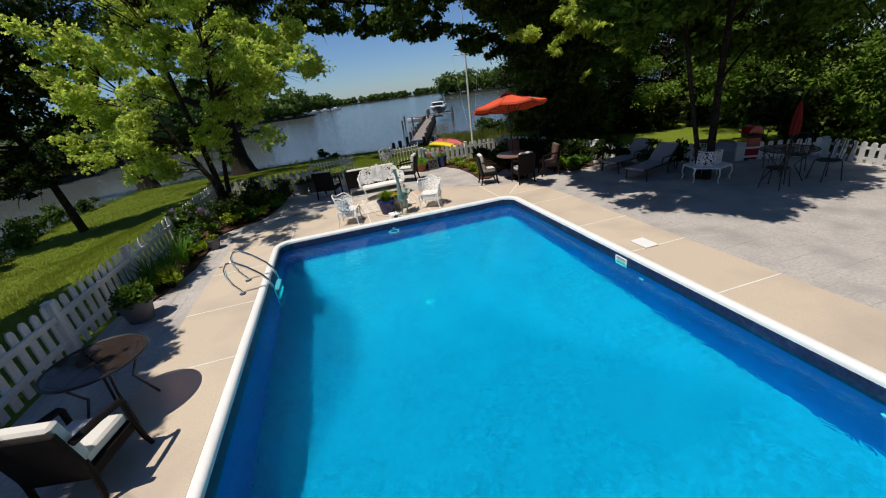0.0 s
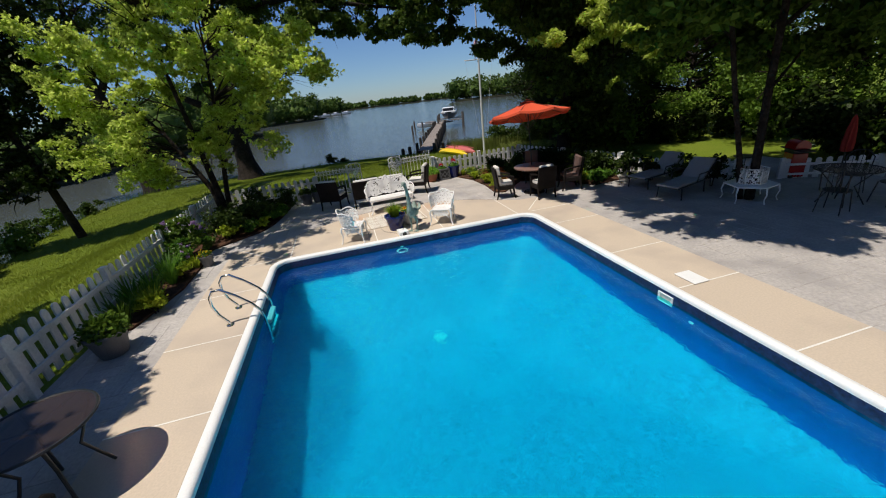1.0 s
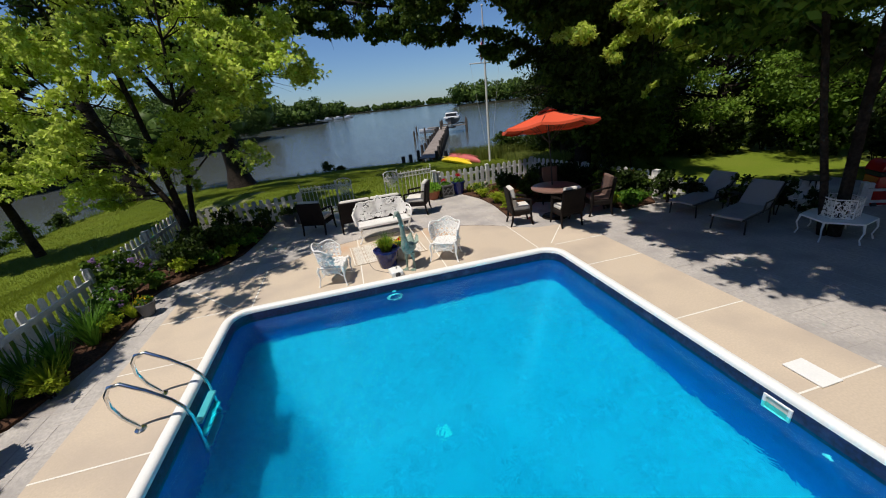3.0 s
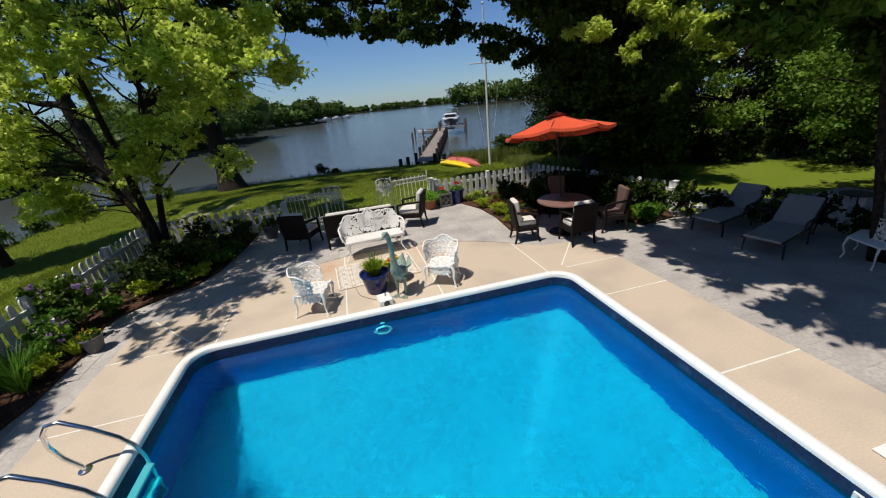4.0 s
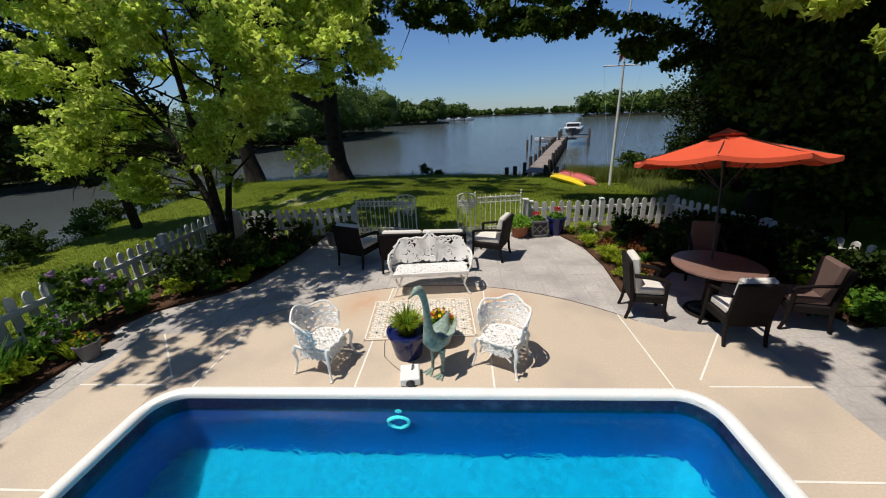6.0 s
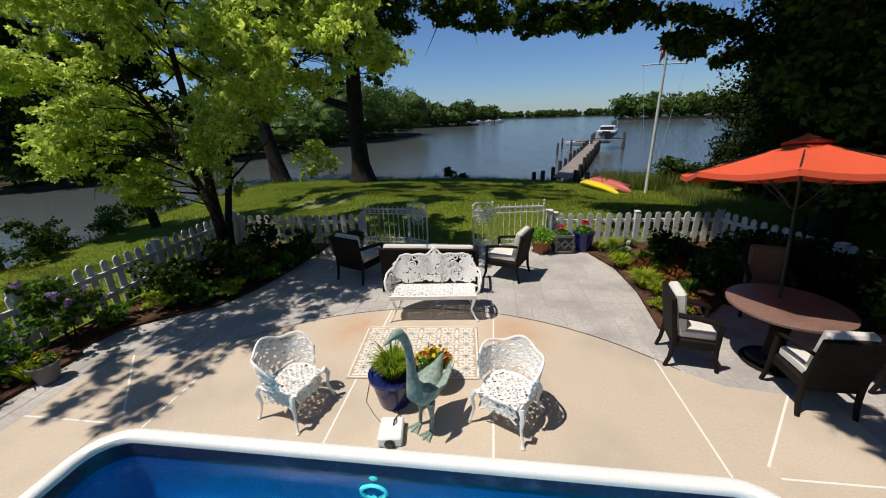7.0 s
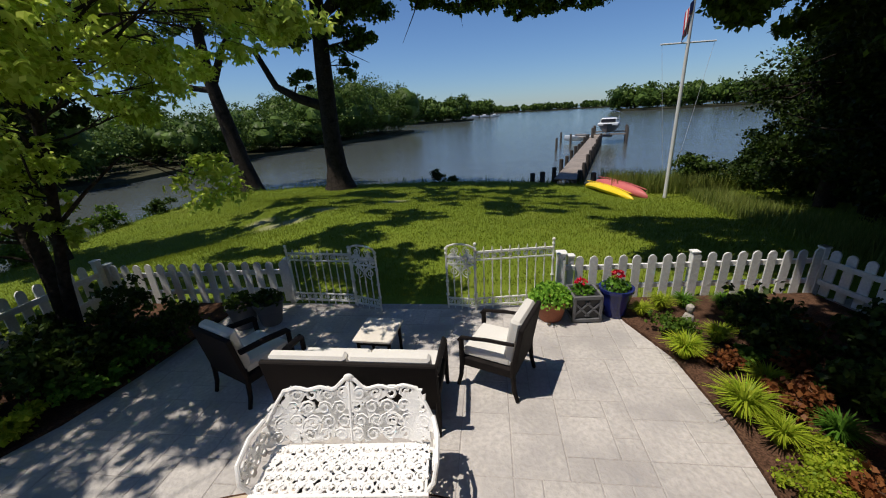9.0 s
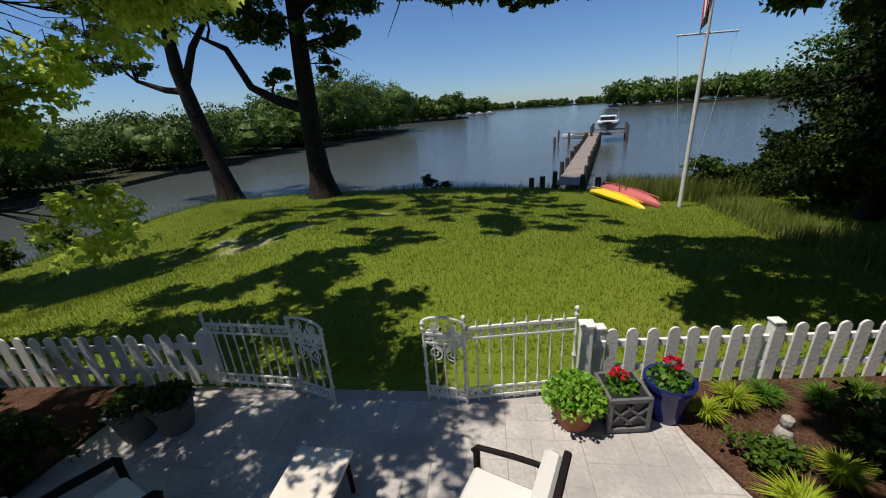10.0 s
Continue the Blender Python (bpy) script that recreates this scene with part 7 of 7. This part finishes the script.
def scatter_blades(label, pts, lo, hi, width, material, bend=0.35):
    n = len(pts)
    z = land_height(pts[:, 0], pts[:, 1])
    a = rr.uniform(0, 2 * np.pi, n)
    l = rr.uniform(lo, hi, n)
    o = np.stack([np.cos(a), np.sin(a), np.zeros(n)], 1)
    s = np.stack([-np.sin(a), np.cos(a), np.zeros(n)], 1) * width
    root = np.stack([pts[:, 0], pts[:, 1], z - 0.01], 1)
    tip = root + o * (l * bend * rr.uniform(0.2, 1.2, n))[:, None] + np.array([0, 0, 1.0]) * l[:, None]
    q = np.stack([root - s, root + s, tip + s * 0.2, tip - s * 0.2], 1)
    ob = new("grass", quads_mesh("grass", q, material))
    return tagged(ob, label, "grass", kind="stuff")


def in_band(n, x0, x1, y0, y1, d0, d1):
    p = np.stack([rr.uniform(x0, x1, n), rr.uniform(y0, y1, n)], 1)
    d = shore_distance(p[:, 0], p[:, 1])
    return p[(d > d0) & (d < d1)]


scatter_blades("tall pale green reeds along the shore by the dock", in_band(60000, 6.6, 16, 13, 26, -0.3, 3.0), 0.35, 0.95, 0.016, L_REED)
scatter_blades("rough dark grass along the water's edge", in_band(80000, -17.0, 6.5, -3, 25, -0.2, 0.9), 0.15, 0.5, 0.016, L_MID)
p = np.stack([rr.uniform(6.6, 12.5, 30000), rr.uniform(6.5, 21, 30000)], 1)
edge_x = np.interp(p[:, 1], [6.5, 10, 14, 18, 21], [6.9, 7.6, 8.6, 9.4, 9.0]) + rr.uniform(-0.25, 0.25, len(p))
scatter_blades("rough tall grass along the edge of the wood", p[(p[:, 0] > edge_x) & (p[:, 0] < edge_x + 1.4)], 0.18, 0.48, 0.010, L_REED, 0.5)
# moored boats and a landing stage far across the river
stage = thing("far_dock", "low grey landing stage far across the river", "dock", -4.0, 232.0, LAKE_Z, 8)
g = Geo()
g.box((0, 0, 0.9), (22, 1.6, 0.25), 0.02)
part("stage_deck", g, DOCK, stage)
for k in range(8):
    g = Geo()
    g.lathe([(0.2, -1.0), (0.2, 2.2)], 8, (-10.0 + 2.8 * k, -0.9, 0))
    part("post", g, PILE, stage)
for k, (x, y, a) in enumerate(((-13, 229, 80), (-7.5, 230, 95), (-1.5, 229.5, 84), (4.5, 231, 100))):
    b = thing("moored_boat", "small white boat moored at the far landing stage", "boat", x, y, LAKE_Z + 0.1, a, group="far moored boats")
    part("hull", hull_geo(5.2, 1.9, 1.0), HULL, b)
    g = Geo()
    g.box((0, 0.2, 1.35), (1.4, 1.8, 0.6), 0.15)
    part("cabin", g, HULL, b)
p = in_band(280000, -16, 14, 5.9, 23, 0.5, 90)
bare = np.min([np.hypot(p[:, 0] - a, p[:, 1] - b) + rr.uniform(-0.2, 0.2, len(p)) for a, b in BARE], 0)
scatter_blades("short blades of the mown lawn", p[((p[:, 0] < 5.5) | (p[:, 1] > 6.3)) & (bare > 0.45)], 0.035, 0.08, 0.007, L_BLADE, 0.6)
p = in_band(120000, -14.9, -5.5, -13, 6.5, 0.5, 90)
scatter_blades("short blades of the lawn beside the fence", p, 0.035, 0.08, 0.007, L_BLADE, 0.6)

# unseen plain wall and tall trees, added behind to close the place and cut sky light
g = Geo()
g.box((0, -19, 4.4), (24, 0.4, 9.0), 0.02)
single("wall_south", g, SIDING, "unseen plain grey wall added behind to close the place and block sky", "wall", kind="structure")
BEHIND = ((-11, -14), (-15, -9.5), (-13, -20), (17, -8), (14.5, -13), (15.5, -19), (20, -4), (-18.5, -14.5))
for k, (x, y) in enumerate(BEHIND):
    z = ground_z(x, y) if x > 0 else -0.2
    r = random.Random(400 + k)
    cl = [(x + r.uniform(-3.2, 3.2), y + r.uniform(-2.6, 2.6), z + r.uniform(3, 14), r.uniform(1.7, 2.6), 0.8) for _ in range(15)]
    tree("woodland_tree", "unseen tall tree added behind the garden to block sky light", (x, y, z), [[(x, y, z - 0.2, 0.3), (x, y, z + 5, 0.22), (x, y, z + 12, 0.06)]], cl, 5000, 0.55, L_DARK, BARK, seed=410 + k, group="woodland trees")

# ---- paving, piece by piece ----
deck = thing("pavement", "pale beige concrete apron round the pool with white caulked joints", "paving", 0, 0, 0, kind="structure")
AP = 4.06      # outer edge of the apron
CX = POOL_X + COPE
far_end = POOL_Y1 + COPE
ARC_R, ARC_Y = 3.95, -1.42


def arc_top(x):
    return ARC_Y + math.sqrt(max(0.0, ARC_R ** 2 - x * x))


def slab_piece(outline, name="slab", z=0.0):
    g = Geo()
    cx, cy = sum(p[0] for p in outline) / len(outline), sum(p[1] for p in outline) / len(outline)
    n = len(outline)
    inner = [(x + (cx - x) * 0.008 / max(0.05, math.hypot(cx - x, cy - y)), y + (cy - y) * 0.008 / max(0.05, math.hypot(cx - x, cy - y))) for x, y in outline]
    v = [(x, y, z) for x, y in inner] + [(x, y, z - 0.006) for x, y in outline] + [(x, y, z - 0.05) for x, y in outline]
    f = [tuple(range(n))]
    for a in (0, n):
        f += [(a + n + i, a + n + (i + 1) % n, a + (i + 1) % n, a + i) for i in range(n)]
    g.add(v, f)
    return part(name, g, CONCRETE, deck, smooth=False)


g = Geo()
for x0, y0, x1, y1 in ((-AP, -14.5, -CX + 0.02, 1.05), (CX - 0.02, -14.5, AP + 0.05, 1.0), (-CX, POOL_Y1 + 0.15, CX, 1.06), (-2.3, 1.06, 2.3, 1.5)):
    g.add([(x0, y0, -0.03), (x1, y0, -0.03), (x1, y1, -0.03), (x0, y1, -0.03)], [(0, 1, 2, 3)])
for k in (-1, 1):
    g.add([(k * (CX + 0.01), far_end + 0.13, -0.004), (k * (CX - 0.44), far_end + 0.13, -0.004), (k * (CX - 0.44), far_end, -0.004), (k * CX, far_end - 0.44, -0.004), (k * (CX + 0.01), far_end - 0.44, -0.004)], [(0, 1, 2, 3, 4)])
part("subbase", g, CONCRETE, deck, smooth=False)
JW = 0.004
left_cuts = [-14.5, -11.0, -8.6, -6.3, -4.35, -2.85, -1.3, -0.02]
for a, b in zip(left_cuts, left_cuts[1:]):
    slab_piece([(-AP, a + JW), (-CX, a + JW), (-CX, b - JW), (-AP, b - JW)])
right_cuts = [-14.5, -11.2, -8.4, -5.85, -4.35, -2.95, -1.1, -0.02]
for a, b in zip(right_cuts, right_cuts[1:]):
    slab_piece([(CX, a + JW), (AP + 0.05, a + JW), (AP + 0.05, b - JW), (CX, b - JW)])
far_y = POOL_Y1 + COPE
# corner slabs and the bowed terrace beyond the far end
slab_piece([(-AP, -0.01), (-CX, -0.01), (-CX + 0.028, 0.076), (-3.848, 1.035), (-AP, 1.035)])
slab_piece([(-CX + 0.034, 0.082), (-CX + 0.05, far_y), (-2.66 - JW, far_y), (-2.66 - JW, arc_top(2.66)), (-2.9, arc_top(-2.9)), (-3.4, 1.06), (-3.842, 1.04)])


def arc_pts(x0, x1, n=8):
    return [(x, arc_top(x)) for x in np.linspace(x0, x1, n)]


cuts = [-2.66, -0.78, 0.77, 2.66]
for a, b in zip(cuts, cuts[1:]):
    slab_piece([(a + JW, far_y), (b - JW, far_y), *arc_pts(b - JW, a + JW)])
slab_piece([(2.66 + JW, far_y), (CX - 0.05, far_y), (CX - 0.034, 0.082), (3.752, 1.0), (3.2, 1.08), (2.86, arc_top(2.86)), (2.66 + JW, arc_top(2.66))])
slab_piece([(CX, -0.01), (AP + 0.05, -0.01), (AP + 0.05, 1.0), (3.758, 1.0), (CX - 0.028, 0.076)])
g = Geo()
for x0, y0, x1, y1 in [(-AP, y, -CX, y) for y in left_cuts[1:]] + [(CX, y, AP + 0.05, y) for y in right_cuts[1:]] + \
        [(x, far_y, x, arc_top(x) - 0.01) for x in cuts] + [(-CX + 0.03, 0.08, -3.85, 1.04), (CX - 0.03, 0.08, 3.76, 1.0)]:
    d = Vector((x1 - x0, y1 - y0, 0)).normalized()
    s = Vector((-d.y, d.x, 0)) * (JW + 0.006)
    p, q = Vector((x0, y0, 0.001)), Vector((x1, y1, 0.001))
    g.add([p - s, q - s, q + s, p + s], [(0, 1, 2, 3)])
part("caulk", g, CAULK, deck, "white caulked joint", smooth=False)

# grey concrete stamped like ashlar slabs
stamp = thing("pavement", "grey concrete patio stamped like ashlar stone slabs", "paving", 0, 0, 0, kind="structure")
g = Geo()
for x0, y0, x1, y1 in ((-5.3, -14.5, -AP, 5.5), (-AP, 1.0, 3.2, 5.55), (3.2, 1.0, 6.9, 5.8), (AP + 0.05, -14.5, 11.5, 1.0)):
    g.add([(x0, y0, -0.0115), (x1, y0, -0.0115), (x1, y1, -0.0115), (x0, y1, -0.0115)], [(0, 1, 2, 3)])
part("joint_bed", g, JOINT, stamp, smooth=False)
g = Geo()
for p, q in zip(arc_pts(-2.9, 2.86, 40), arc_pts(-2.9, 2.86, 40)[1:]):
    g.add([(p[0], p[1] - 0.004, 0.0012), (p[0], p[1] + 0.012, 0.0012), (q[0], q[1] + 0.012, 0.0012), (q[0], q[1] - 0.004, 0.0012)], [(0, 3, 2, 1)])
part("expansion_joint", g, MULCH, stamp, "thin dark joint along the bowed edge", smooth=False)
CELL = 0.225
made, rest = 0, Geo()
prand = random.Random(8)


def on_stamp(x, y):
    if -5.25 < x < -AP + 0.14 and -14.4 < y < 1.0:
        return not (x < -4.6 and -1.9 < y)
    if AP - 0.1 < x < 10.9 and -14.4 < y < 1.0:
        return y < 1.0 and not (x > 6.4 and y > 0.9)
    if 0.85 <= y < 5.5 and -5.2 < x < 6.4:
        if x * x + (y - ARC_Y) ** 2 < (ARC_R - 0.2) ** 2 and abs(x) < 2.9:
            return False
        if y < 0.85 and abs(x) < AP:
            return False
        if x < -3.75 and y > 2.6:
            return False
        if x > 3.05 and y > 2.1:
            return False
        return x < 6.4
    return False


i0, i1, j0, j1 = int(-5.4 / CELL) - 1, int(11.1 / CELL) + 1, int(-14.5 / CELL) - 1, int(5.6 / CELL) + 1
used = set()
shapes = [(2, 2), (2, 1), (1, 2), (2, 1), (1, 2), (2, 2), (3, 2), (1, 1), (2, 3)]
for j in range(j0, j1):
    for i in range(i0, i1):
        if (i, j) in used or not on_stamp((i + 0.5) * CELL, (j + 0.5) * CELL):
            continue
        order = shapes[:]
        prand.shuffle(order)
        for w, h in order + [(1, 1)]:
            cells = [(i + a, j + b) for a in range(w) for b in range(h)]
            if all(c not in used and on_stamp((c[0] + 0.5) * CELL, (c[1] + 0.5) * CELL) for c in cells):
                break
        used.update(cells)
        x0, y0, x1, y1 = i * CELL + 0.003, j * CELL + 0.003, (i + w) * CELL - 0.003, (j + h) * CELL - 0.003
        z = prand.uniform(-0.0075, -0.0045)
        v = [(x0 + 0.007, y0 + 0.007, z), (x1 - 0.007, y0 + 0.007, z), (x1 - 0.007, y1 - 0.007, z), (x0 + 0.007, y1 - 0.007, z), (x0, y0, z - 0.005), (x1, y0, z - 0.005), (x1, y1, z - 0.005), (x0, y1, z - 0.005)]
        f = [(0, 1, 2, 3), (4, 5, 1, 0), (5, 6, 2, 1), (6, 7, 3, 2), (7, 4, 0, 3)]
        near = (y0 > 1.0 and -3.6 < x0 < 3.2) or (x0 < -4 and y0 > -7)
        if near and made < 300:
            q = Geo()
            q.add(v, f)
            part("stone_slab", q, STAMPED, stamp, smooth=False)
            made += 1
        else:
            rest.add(v, f)
part("stone_slabs", rest, STAMPED, stamp, smooth=False, kind="stuff")
